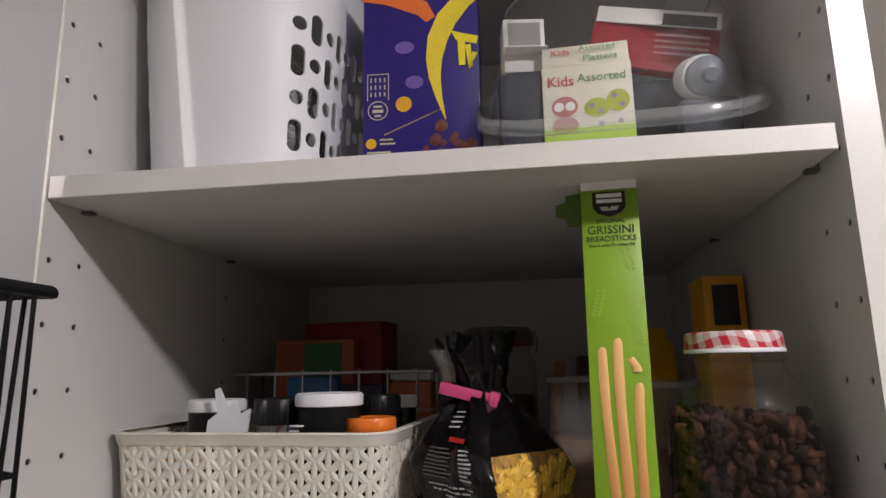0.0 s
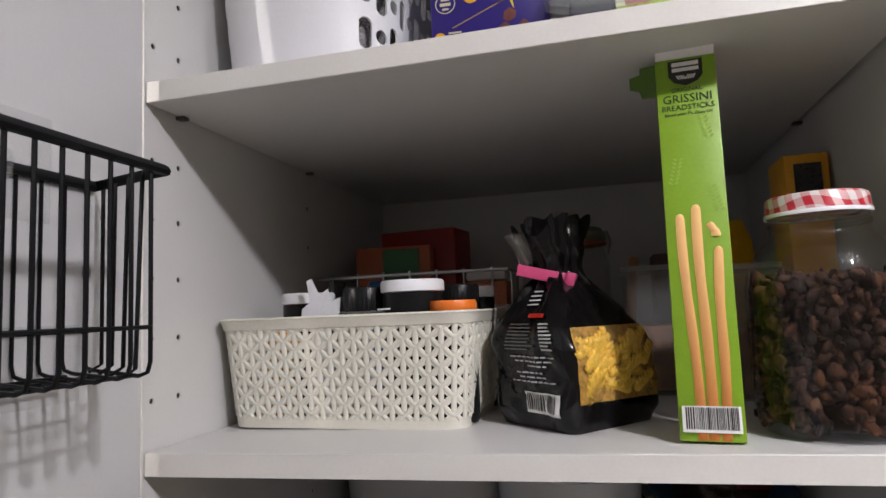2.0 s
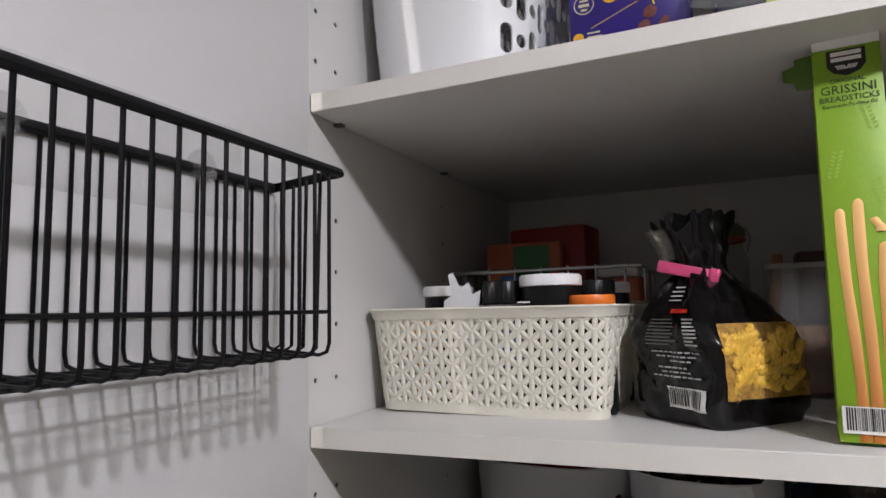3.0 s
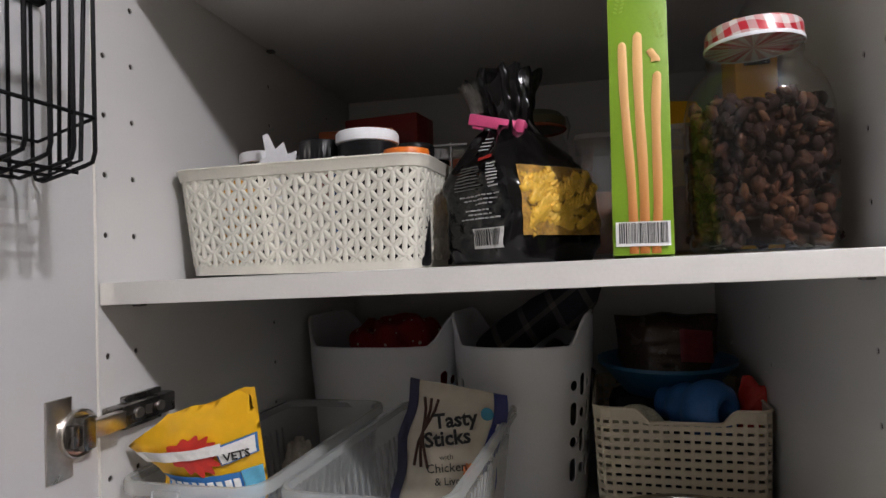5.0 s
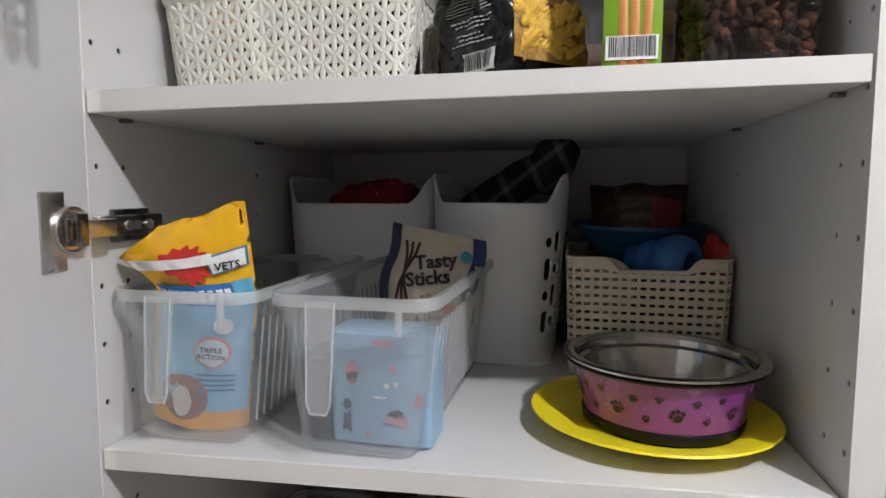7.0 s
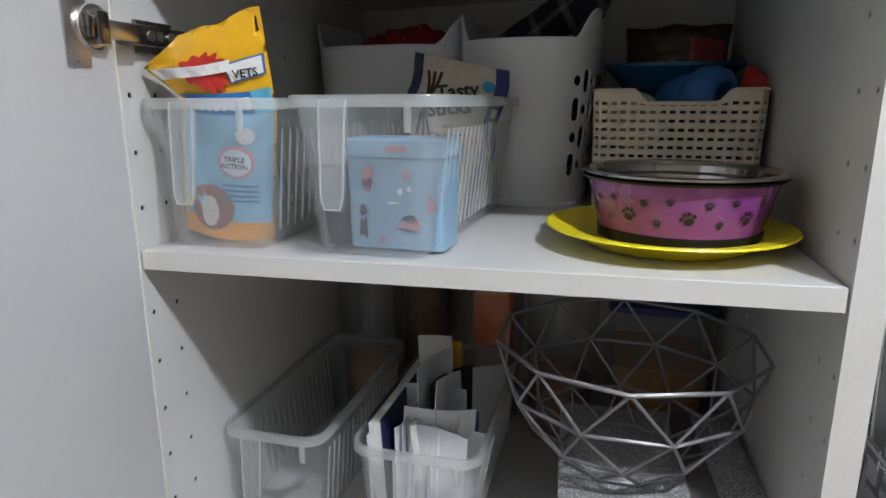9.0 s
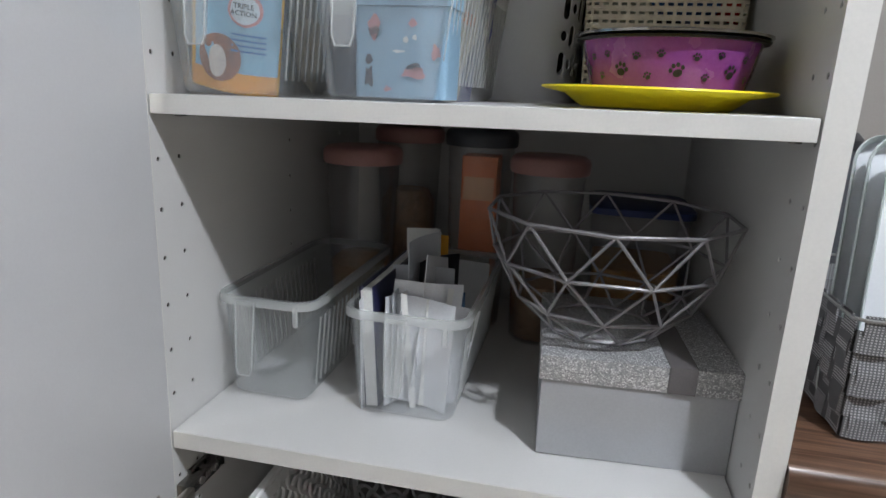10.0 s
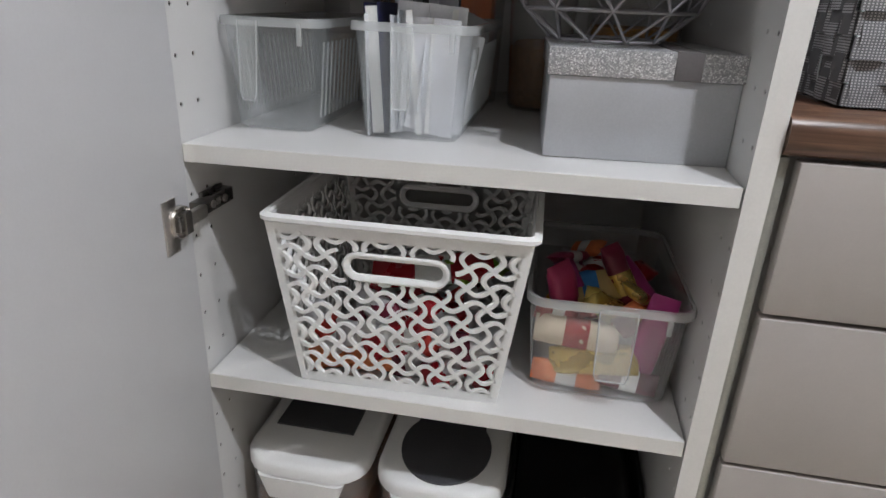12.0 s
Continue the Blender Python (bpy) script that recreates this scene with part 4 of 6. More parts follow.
def pasta_bag():
    """A block-bottomed bag, one corner to the front, twisted shut at the top."""
    cx, cy, H = 0.326, 0.120, 0.165
    t = thing("pasta_bag", "black plastic pasta bag closed with pink clip", "bag", (cx, cy, top_of(2, cx) + 0.0005), -42)
    hx, hy = 0.047, 0.049
    at, total = perimeter(hx, hy, 0.011, 0)
    neck = 0.74

    def surf(s, h, push=0.0):
        """s: share of the way round from the middle of the printed face, h: height share."""
        (px, py), (nx, ny) = at(s)
        q = min(1.0, h / neck)
        k = 1.0 - 0.06 * (1 - min(1.0, q / 0.10)) ** 2 + 0.03 * math.sin(math.pi * min(1.0, q / 0.8)) - 0.70 * max(0.0, (q - 0.52) / 0.48) ** 1.55
        kx, ky = k, k
        if h > neck:
            e = (h - neck) / (1 - neck)
            kx, ky = 0.30 + 0.26 * e, 0.30 + 0.20 * e
        n = noise.noise(Vector((px * 34, py * 34, h * 6))) * 0.0042 + noise.noise(Vector((px * 80, py * 80 + 3, h * 14))) * 0.0024
        n -= 0.0020 * (1 - min(1.0, abs(noise.noise(Vector((px * 42 + 7, py * 42, h * 6)))) * 5))
        if h > 0.45:
            n += 0.0028 * math.sin(s * 75 + 4 * h) * min(1.0, (h - 0.45) * 3)
        lean = max(0.0, h - 0.30)
        return Vector((px * kx + nx * (n + push) * min(1.0, 0.15 + 10 * h) - 0.034 * lean, py * ky + ny * (n + push) * min(1.0, 0.15 + 10 * h) + 0.006 * lean, h * H))
    nu, nv = 96, 44
    bm = rings(B(), [[surf(i / nu, j / nv) for i in range(nu)] for j in range(nv + 1)], True, True)
    for v in bm.verts:
        if v.co.z > H * 0.86:
            v.co.z += 0.010 * math.sin(v.co.x * 230 + 1.0) * (v.co.z / H - 0.86) / 0.14
            v.co.y += 0.004 * math.sin(v.co.x * 140)
    part("film", bm, BLACKFILM, t, smooth=70)

    def patch(s0, s1, h0, h1, push, n=10, rise=0.0):
        bm = B()
        g = [[bm.verts.new(surf(s0 + (s1 - s0) * i / n, h0 + (h1 - h0) * j / n + rise * (s0 + (s1 - s0) * i / n), push)) for i in range(n + 1)] for j in range(n + 1)]
        for j in range(n):
            for i in range(n):
                bm.faces.new((g[j][i], g[j][i + 1], g[j + 1][i + 1], g[j + 1][i]))
        return bm
    rnd = random.Random(2)
    fine, faint = B(), B()
    for k in range(8):
        h = 0.372 + 0.017 * k
        join(fine, patch(0.055, 0.055 + 0.025 + 0.012 * rnd.random(), h, h + 0.008, 0.0016, 4))
        join(faint, patch(-0.06, 0.03 - 0.02 * rnd.random(), h, h + 0.006, 0.0016, 4))
    for k, (s0, s1) in enumerate(((-0.05, 0.09), (-0.04, 0.08), (0.0, 0.06), (-0.03, 0.05), (-0.02, 0.06), (-0.05, 0.085))):
        h = 0.335 - 0.021 * k - (0.01 if k > 2 else 0)
        x = s0
        while x < s1:
            w = rnd.uniform(0.006, 0.018)
            join(fine, patch(x, min(s1, x + w), h, h + 0.0075, 0.0016, 3))
            x += w + 0.0035
    for k in range(4):
        join(fine, patch(-0.03 + 0.006 * k, 0.02 + 0.004 * rnd.random(), 0.585 + 0.022 * k, 0.592 + 0.022 * k, 0.0018, 3))
    part("fine_print", fine, M("pale_grey_print", (0.42, 0.42, 0.42), 0.5), t, smooth=0, kind="stuff")
    part("faint_print", faint, M("dim_grey_print", (0.10, 0.10, 0.10), 0.5), t, smooth=0, kind="stuff")
    part("red_heading", patch(0.0, 0.075, 0.525, 0.545, 0.0018, 5), RED, t, smooth=0)
    part("barcode_label", patch(-0.01, 0.10, 0.075, 0.175, 0.0016), WHITEPRINT, t, smooth=0)
    code = B()
    a = -0.004
    while a < 0.09:
        d = rnd.choice((0.0018, 0.003, 0.0045))
        join(code, patch(a, a + d, 0.09, 0.168, 0.0024, 3))
        a += d + rnd.choice((0.0022, 0.0035))
    part("barcode", code, BLACKPRINT, t, smooth=0, kind="stuff")
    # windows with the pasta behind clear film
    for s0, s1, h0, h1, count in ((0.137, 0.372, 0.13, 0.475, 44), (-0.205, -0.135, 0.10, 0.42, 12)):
        # a darker brown sheet paints the shaded depth between the fusilli
        part("pasta_shade_sheet", patch(s0, s1, h0, h1, 0.0008, 16), M("pasta_shade", (0.36, 0.19, 0.03), 0.6, var=0.6, scale=140), t)
        bm = B()
        for _ in range(count):
            L, rr = rnd.uniform(0.011, 0.015), 0.0046
            ss, hh = s0 + (s1 - s0) * rnd.uniform(0.13, 0.87), h0 + (h1 - h0) * rnd.uniform(0.17, 0.83)
            c = surf(ss, hh, rnd.uniform(-0.0005, 0.0016))
            tx = (surf(ss + 0.02, hh, 0.002) - surf(ss - 0.02, hh, 0.002)).normalized()
            tz = (surf(ss, hh + 0.04, 0.002) - surf(ss, hh - 0.04, 0.002)).normalized()
            room = min(ss - s0, s1 - ss) * total
            ang = rnd.uniform(-0.5, 0.9) if room > 0.012 else rnd.uniform(1.2, 1.9)
            d = (math.cos(ang) * tx + math.sin(ang) * tz).normalized()
            nrm = tx.cross(tz).normalized()
            e = d.cross(nrm)
            m, lobes = 22, 15
            loops = []
            for i in range(m + 1):
                q = i / m - 0.5
                twist = q * 2 * L / 0.0125 * math.tau
                end = min(1.0, (0.5 - abs(q)) * 8 + 0.35)
                loop = []
                for j in range(lobes):
                    th = math.tau * j / lobes
                    rad = rr * end * (0.36 + 0.64 * abs(math.cos(1.5 * (th - twist))) ** 1.6)
                    loop.append(c + d * q * 2 * L + rad * (e * math.cos(th) + nrm * math.sin(th) * 0.62))
                loops.append(loop)
            rings(bm, loops)
        part("fusilli", bm, PASTA, t, "yellow fusilli pasta seen through a window", smooth=75, kind="stuff")
        part("clear_window", patch(s0, s1, h0, h1, 0.0052, 16), FILM, t, smooth=60)
    # clip and the clear crimped end above it
    c = surf(0.125, 0.735) + Vector((-0.008, -0.004, 0))
    bm = block(-0.026, 0.022, -0.004, 0.000, -0.005, 0.005, 0.0012)
    box(bm, 0.016, 0.024, -0.006, 0.014, -0.0065, 0.0065, 0.0015)
    box(bm, -0.026, 0.020, 0.014, 0.018, -0.005, 0.005, 0.0012)
    bm.transform(Matrix.Translation(c) @ pose(0, 0, 0, 0, 14, 40))
    part("bag_clip", bm, PINK, t, "pink plastic bag clip")
    for k, (dx, dy) in enumerate(((-0.012, -0.010), (-0.004, -0.012))):
        bm = rings(B(), [[surf(0.95 + 0.10 * q, h, 0.001) + Vector((dx, dy + 0.002 * math.sin(9 * q + k), 0.0)) for q in (0.0, 0.3, 0.6, 1.0)] + [surf(0.95 + 0.10 * q, h, 0.0004) + Vector((dx, dy + 0.001, 0.0)) for q in (1.0, 0.6, 0.3, 0.0)] for h in (0.80, 0.88, 0.96)])
        part("clear_tail", bm, FILM, t, "clear crimped end of the bag")


pasta_bag()


def grissini_box():
    w, d, h = 0.0405, 0.034, 0.268
    t = thing("breadstick_box", "tall green card breadstick box with opened top", "box", (0.4195, 0.026 + d / 2, top_of(2, 0.42) + 0.0006), -5, rx=-4.2, ry=0.5)
    y = -d / 2
    part("carton", block(-w / 2, w / 2, y, d / 2, 0, h, 0.0006), GREENC, t)
    bm = block(-w / 2 + 0.0005, w / 2 - 0.0005, -0.0004, 0.0004, 0.0, 0.0075)
    bm.transform(pose(0, y + 0.001, h + 0.0002, 40, 0, 0))
    part("top_flap", bm, WHITEC, t, "white inside of the opened flap")
    bm = B()
    prof = [(0, -0.004), (-0.010, -0.004), (-0.012, 0.002), (-0.0185, 0.004), (-0.0185, 0.013), (-0.011, 0.015), (-0.011, 0.020), (0, 0.021)]
    for q in (0, 1):
        bm.faces.new([bm.verts.new((-w / 2 + px, y + 0.003 + 0.0006 * q, h - 0.022 + pz)) for px, pz in prof][:: 1 - 2 * q])
    part("side_flap", bm, GREENDK, t, smooth=0)
    sh = B()
    shape = [(-0.0115, 0.0), (0.0115, 0.0), (0.0115, -0.012), (0.008, -0.0165), (0.0, -0.0195), (-0.008, -0.0165), (-0.0115, -0.012)]
    sh.faces.new([sh.verts.new((px, y - 0.0003, h - 0.002 + pz)) for px, pz in shape][::-1])
    part("shield_print", sh, BLACKPRINT, t, smooth=0)
    bm = bars(B(), [(-0.009, 0.009, h - 0.0065, h - 0.0035), (-0.009, 0.009, h - 0.0105, h - 0.0078)], y - 0.0004)
    for i in range(4):
        for s in (-1, 1):
            tube(bm, [(s * 0.0015 * i, y - 0.0006, h - 0.0165), (s * (0.0015 * i + 0.0018), y - 0.0006, h - 0.0135)], 0.0005, 4)
    part("wordmark_shape", bm, WHITEPRINT, t, smooth=0)
    lettering("ORIGINAL", 0.0045, pose(0, y - 0.0004, h - 0.0245), GREENINK, t)
    lettering("GRISSINI", 0.0088, pose(0, y - 0.0004, h - 0.0312), GREENINK, t)
    lettering("BREADSTICKS", 0.0057, pose(0, y - 0.0004, h - 0.0378), GREENINK, t)
    lettering("Baked with 7% Olive Oil", 0.0032, pose(0, y - 0.0004, h - 0.0425), GREENINK, t)

    def stick(x0, z0, x1, z1, r):
        bm = B()
        L = math.hypot(x1 - x0, z1 - z0)
        ux, uz = (x1 - x0) / L, (z1 - z0) / L
        left, right = [], []
        qs = [1 - (1 - i / 24) ** 2 for i in range(25)]
        for q in qs:
            rr = r * (1 + 0.05 * math.sin(q * 17)) * min(1, math.sqrt(max(0, 1 - (max(0, q - 1 + 1.4 * r / L) / (1.4 * r / L)) ** 2)) + 0.05)
            px, pz = x0 + ux * q * L + 0.0008 * math.sin(q * 6), z0 + uz * q * L
            left.append(bm.verts.new((px - rr, y - 0.0003, pz)))
            right.append(bm.verts.new((px + rr, y - 0.0003, pz)))
        mid = [bm.verts.new(((a.co.x + b.co.x) / 2, y - 0.0016, a.co.z)) for a, b in zip(left, right)]
        for i in range(24):
            bm.faces.new((left[i], mid[i], mid[i + 1], left[i + 1]))
            bm.faces.new((mid[i], right[i], right[i + 1], mid[i + 1]))
        part("breadstick_print", bm, BREAD, t, smooth=60)
    stick(-0.006, 0.001, -0.0105, 0.153, 0.0031)
    stick(0.001, 0.001, 0.0002, 0.159, 0.0033)
    stick(0.0085, 0.001, 0.0128, 0.129, 0.0031)
    stick(0.0115, 0.136, 0.0090, 0.146, 0.003)
    barcode(t, -0.018, 0.018, 0.006, 0.023, y - 0.0018)
    bm = B()
    for cx, cz, s in ((0.010, h - 0.052, 1), (-0.011, h - 0.084, -1), (0.013, h - 0.105, 1)):
        for i in range(7):
            for sg in (-1, 1):
                a = 0.6 * sg
                px, pz = cx - s * 0.004 * (i / 6 - 0.5) + sg * 0.002, cz + 0.0028 * (i - 3)
                bm.faces.new([bm.verts.new((px + 0.0017 * math.cos(b) * math.cos(a) - 0.0009 * math.sin(b) * math.sin(a), y - 0.0002, pz + 0.0017 * math.cos(b) * math.sin(a) + 0.0009 * math.sin(b) * math.cos(a))) for b in [math.tau * q / 8 for q in range(8)]])
    part("leaf_print", bm, LEAFPRINT, t, smooth=0)


grissini_box()


def kilner_jar():
    cx, cy = 0.5035, 0.067
    t = thing("glass_jar", "large glass jar of brown treats with gingham lid", "jar", (cx, cy, top_of(2, cx) + 0.0005))
    R = 0.0500
    prof = [(0.036, 0.002), (0.044, 0.0), (0.0475, 0.003), (0.0492, 0.010), (R, 0.018), (R, 0.088), (0.0492, 0.101), (0.0465, 0.113), (0.0415, 0.123), (0.0355, 0.1295), (0.0320, 0.1325), (0.0312, 0.136), (0.0312, 0.146), (0.0318, 0.148), (0.0318, 0.154)]
    part("glass", lathe(prof, 64, cap1=False), GLASS, t, smooth=60)
    part("neck_ring", lathe([(0.0313, 0.1405), (0.0324, 0.1415), (0.0324, 0.1435), (0.0313, 0.1445)], 56, cap0=False, cap1=False), GLASS, t)
    lid = lathe([(0.0329, 0.1485), (0.0333, 0.149), (0.0333, 0.151), (0.0328, 0.1525), (0.0326, 0.1585), (0.0318, 0.1610), (0.0302, 0.1620), (0.028, 0.1613)], 56)
    part("lid", lid, GINGHAM, t, "red and white gingham metal lid")
    part("lid_edge", lathe([(0.0335, 0.1475), (0.0338, 0.1495), (0.0334, 0.1502), (0.0331, 0.1480)], 56, cap0=False, cap1=False), WHITEP, t)
    rnd = random.Random(11)
    tones = [KIBBLE, M("dark_treats", (0.022, 0.009, 0.006), 0.85, var=0.7, scale=40, spec=0.2), M("tan_treats", (0.085, 0.034, 0.014), 0.75, var=0.5, scale=40, spec=0.2)]
    heaps = [B(), B(), B()]
    for i in range(1100):
        h = 0.006 + 0.100 * rnd.random()
        a = rnd.random() * math.tau
        r = (0.0455 if h < 0.1 else 0.042) - 0.012 * rnd.random() ** 2
        if h > 0.092 and rnd.random() < 0.4:
            r *= rnd.random()
        k = 2 if rnd.random() < 0.16 else 1 if rnd.random() < 0.42 else 0
        m = Matrix.Translation((r * math.cos(a), r * math.sin(a), h)) @ Euler((rnd.random() * 6, rnd.random() * 6, rnd.random() * 6)).to_matrix().to_4x4() @ Matrix.Diagonal((1.35, 1.05, 0.55, 1))
        bmesh.ops.create_icosphere(heaps[k], subdivisions=1, radius=rnd.uniform(0.0036, 0.0056), matrix=m)
    for bm, tone in zip(heaps, tones):
        part("dried_treat", bm, tone, t, "brown dried treats", smooth=60, kind="stuff")
    part("treat_core", lathe([(0.035, 0.005), (0.035, 0.096)], 24), tones[1], t)


kilner_jar()


def back_of_second_shelf():
    z = top_of(2, 0.2) + 0.0005
    t = thing("wire_tray", "grey wire tray of small boxes at the back", "tray", (0.13, 0.36, z))
    for zz in (0.142, 0.10, 0.003):
        bm = tube(B(), [(-0.118, -0.07, zz), (0.118, -0.07, zz), (0.118, 0.09, zz), (-0.118, 0.09, zz)], 0.0022 if zz > 0.12 else 0.0015, 6, closed=True)
        part("rail", bm, TRAYWIRE, t)
    for i in range(7):
        x = -0.1 + 0.2 * i / 6
        part("upright_wire", tube(B(), [(x, -0.07, 0.146), (x, -0.07, 0.0), (x, 0.09, 0.0), (x, 0.09, 0.142)], 0.0015, 5), TRAYWIRE, t)
    for i in range(3):
        y = -0.04 + 0.05 * i
        part("end_wire", tube(B(), [(0.118, y, 0.142), (0.118, y, 0.0), (-0.118, y, 0.0), (-0.118, y, 0.142)], 0.0015, 5), TRAYWIRE, t)
    z2 = z + 0.0025
    solo("card_box", block(-0.055, 0.055, -0.03, 0.03, 0, 0.204, 0.003), REDBOX, "red and black card box at the back", "box", (0.118, 0.408, z2), -8)
    b = solo("card_box", block(-0.055, 0.045, -0.012, 0.012, 0, 0.18, 0.002), DULLORANGE, "orange-red card box in a wire tray", "box", (0.095, 0.355, z2), 4)
    part("green_panel", block(-0.018, 0.030, -0.0135, -0.0125, 0.1, 0.176), GREENBOX, b)
    solo("card_box", block(-0.03, 0.03, -0.012, 0.012, 0, 0.135, 0.002), MIDBLUE, "blue card box in a wire tray", "box", (0.098, 0.325, z2), 6)
    solo("card_box", block(-0.026, 0.026, -0.012, 0.012, 0, 0.125, 0.002), NAVY, "navy card box in a wire tray", "box", (0.16, 0.325, z2), -4)
    c = solo("card_box", block(-0.026, 0.026, -0.014, 0.014, 0, 0.128, 0.003), DULLORANGE, "orange carton with white top in a wire tray", "box", (0.218, 0.33, z2), -6)
    part("white_top", block(-0.0255, 0.0255, -0.0135, 0.0135, 0.1285, 0.14, 0.004), WHITEC, c)
    # clip-top jar
    j = thing("clip_jar", "glass clip-top storage jar at the back", "jar", (0.315, 0.40, z))
    part("glass", lathe([(0.045, 0), (0.048, 0.004), (0.048, 0.15), (0.042, 0.165), (0.041, 0.175)], 40, cap1=False), GLASS, j)
    part("contents", lathe([(0.044, 0.004), (0.044, 0.11)], 30), M("dark_contents", (0.08, 0.04, 0.025), 0.7, var=0.5, scale=90), j)
    part("lid", lathe([(0.044, 0.176), (0.046, 0.179), (0.046, 0.187), (0.04, 0.194), (0.02, 0.196)], 36), M("olive_lid", (0.16, 0.16, 0.1), 0.35), j)
    part("seal_ring", lathe([(0.045, 0.172), (0.047, 0.174), (0.045, 0.176)], 36, cap0=False, cap1=False), M("orange_rubber", (0.4, 0.1, 0.04), 0.6), j)
    part("clip_wire", tube(B(), [(0.047, 0.0, 0.16), (0.051, -0.01, 0.175), (0.047, 0.0, 0.19), (0.02, -0.04, 0.175)], 0.0012, 5), TRAYWIRE, j)
    # food containers
    for x, y, hx, hy, h, lid in ((0.408, 0.30, 0.034, 0.06, 0.125, FROSTRIM), (0.485, 0.26, 0.028, 0.06, 0.12, FROSTRIM)):
        q = thing("food_container", "tall clear plastic food container on shelf", "container", (x, y, z + 0.004))
        part("body", shell([(0, hx - 0.004, hy - 0.004, 0.01), (0.004, hx - 0.003, hy - 0.003, 0.012), (h, hx, hy, 0.014)], 0.0015), CLEARP, q)
        part("rim", solid([(h, hx + 0.002, hy + 0.002, 0.015), (h + 0.005, hx + 0.002, hy + 0.002, 0.015)]), lid, q)
        part("contents", solid([(0.005, hx - 0.006, hy - 0.006, 0.01), (h * 0.55, hx - 0.005, hy - 0.005, 0.01)]), M("grain_contents", (0.22, 0.1, 0.05), 0.7, var=0.5, scale=80), q)
    bm = block(-0.006, 0.006, -0.004, 0.004, 0, 0.15, 0.002)
    solo("wooden_scoop", bm, M("dark_wood", (0.22, 0.1, 0.04), 0.6), "wooden scoop handle behind the pasta", "scoop", (0.374, 0.335, z + 0.001), 0, 0, 6)
    # yellow boxes behind the jar
    y = thing("yellow_box", "yellow card box with dark window on end", "box", (0.5415, 0.235, z + 0.005))
    part("carton", block(-0.0185, 0.0185, -0.027, 0.03, 0, 0.222, 0.0012), YELLOWC, y)
    part("dark_panel", block(-0.011, 0.012, -0.0285, -0.0275, 0.175, 0.213), BLACKBOX, y)
    bm = solid([(0, 0.02, 0.015, 0.008), (0.09, 0.03, 0.02, 0.012), (0.16, 0.026, 0.012, 0.008), (0.185, 0.018, 0.004, 0.002)])
    for v in bm.verts:
        v.co.x += 0.006 * noise.noise(v.co * 40)
        v.co.y += 0.006 * noise.noise(v.co * 35 + Vector((4, 0, 0)))
    solo("yellow_packet", bm, YELLOWBAG, "crumpled yellow foil packet behind the jar", "packet", (0.497, 0.20 + 0.165, z + 0.003), 10)
    solo("dark_box", block(-0.028, 0.028, -0.03, 0.03, 0, 0.155, 0.002), M("dark_brown_card", (0.05, 0.02, 0.012), 0.5), "dark brown card box at the back", "box", (0.445, 0.45, z + 0.003))


back_of_second_shelf()

# ---- third shelf ----
Z3 = top_of(3, 0.2)
binA = clear_bin(0.067, 0.022, 3, high=0.131, hx=0.049, flare=0.013, hside=-0.2, rz=-1)
binB = clear_bin(0.2205, 0.016, 3, hx=0.050, flare=0.016, high=0.131, hside=-0.35, rz=-3)


def foil_bag(name, label, w, h, d, loc, rz, rx, ry, material, skew=0.0, seed=1, top_pinch=True, sides=None, slant=0.0):
    """A pillow bag with crimped ends; returns the thing and a function for points on its front."""
    t = thing(name, label, "bag", loc, rz, rx=rx, ry=ry)

    def front(u, v, push=0.0):
        e = min(1.0, min(u, 1 - u) * 3.0) ** 0.85 * min(1.0, (1 - v) * 5 if top_pinch else 1.0) ** 0.6
        x = (u - 0.5) * w * (1 - 0.06 * math.sin(math.pi * v)) + skew * max(0, v - 0.6) * w
        if sides:
            xl, xr = sides(v)
            x = xl + (xr - xl) * u
        n = 0.0022 * noise.noise(Vector((u * 5 + seed, v * 6, seed))) + 0.0012 * noise.noise(Vector((u * 13, v * 13 + seed, 2)))
        return Vector((x, -d / 2 * e - n - push, v * h + 0.006 * noise.noise(Vector((u * 3, seed, v))) * max(0, v - 0.7) * 4 + slant * (u - 0.7) * max(0.0, v - 0.55) / 0.45))
    nu, nv = 20, 28
    bm = B()
    for s in (1, -1):
        g = []
        for j in range(nv + 1):
            row = []
            for i in range(nu + 1):
                p = front(i / nu, j / nv)
                row.append(bm.verts.new((p.x, p.y * s, p.z)))
            g.append(row)
        for j in range(nv):
            for i in range(nu):
                q = (g[j][i], g[j][i + 1], g[j + 1][i + 1], g[j + 1][i])
                bm.faces.new(q[::s])
    bmesh.ops.remove_doubles(bm, verts=bm.verts, dist=0.0004)
    part("film", bm, material, t, smooth=60)
    return t, front


def patch_on(front0, u0, u1, v0, v1, push=0.0005, n=20, outline=None, slope=0.0):
    front = lambda u, v, w: front0(u, v + slope * (u - 0.45), w)
    bm = B()
    push = push * 1.8 + 0.0006
    if outline:
        c = ((u0 + u1) / 2, (v0 + v1) / 2)
        vs = [bm.verts.new(front(c[0] + (u1 - u0) / 2 * a, c[1] + (v1 - v0) / 2 * b, push)) for a, b in outline]
        mid = bm.verts.new(front(*c, push))
        for i in range(len(vs)):
            bm.faces.new((mid, vs[i], vs[(i + 1) % len(vs)]))
        return bm
    g = [[bm.verts.new(front(u0 + (u1 - u0) * i / n, v0 + (v1 - v0) * j / n, push)) for i in range(n + 1)] for j in range(n + 1)]
    for j in range(n):
        for i in range(n):
            bm.faces.new((g[j][i], g[j][i + 1], g[j + 1][i + 1], g[j + 1][i]))
    return bm


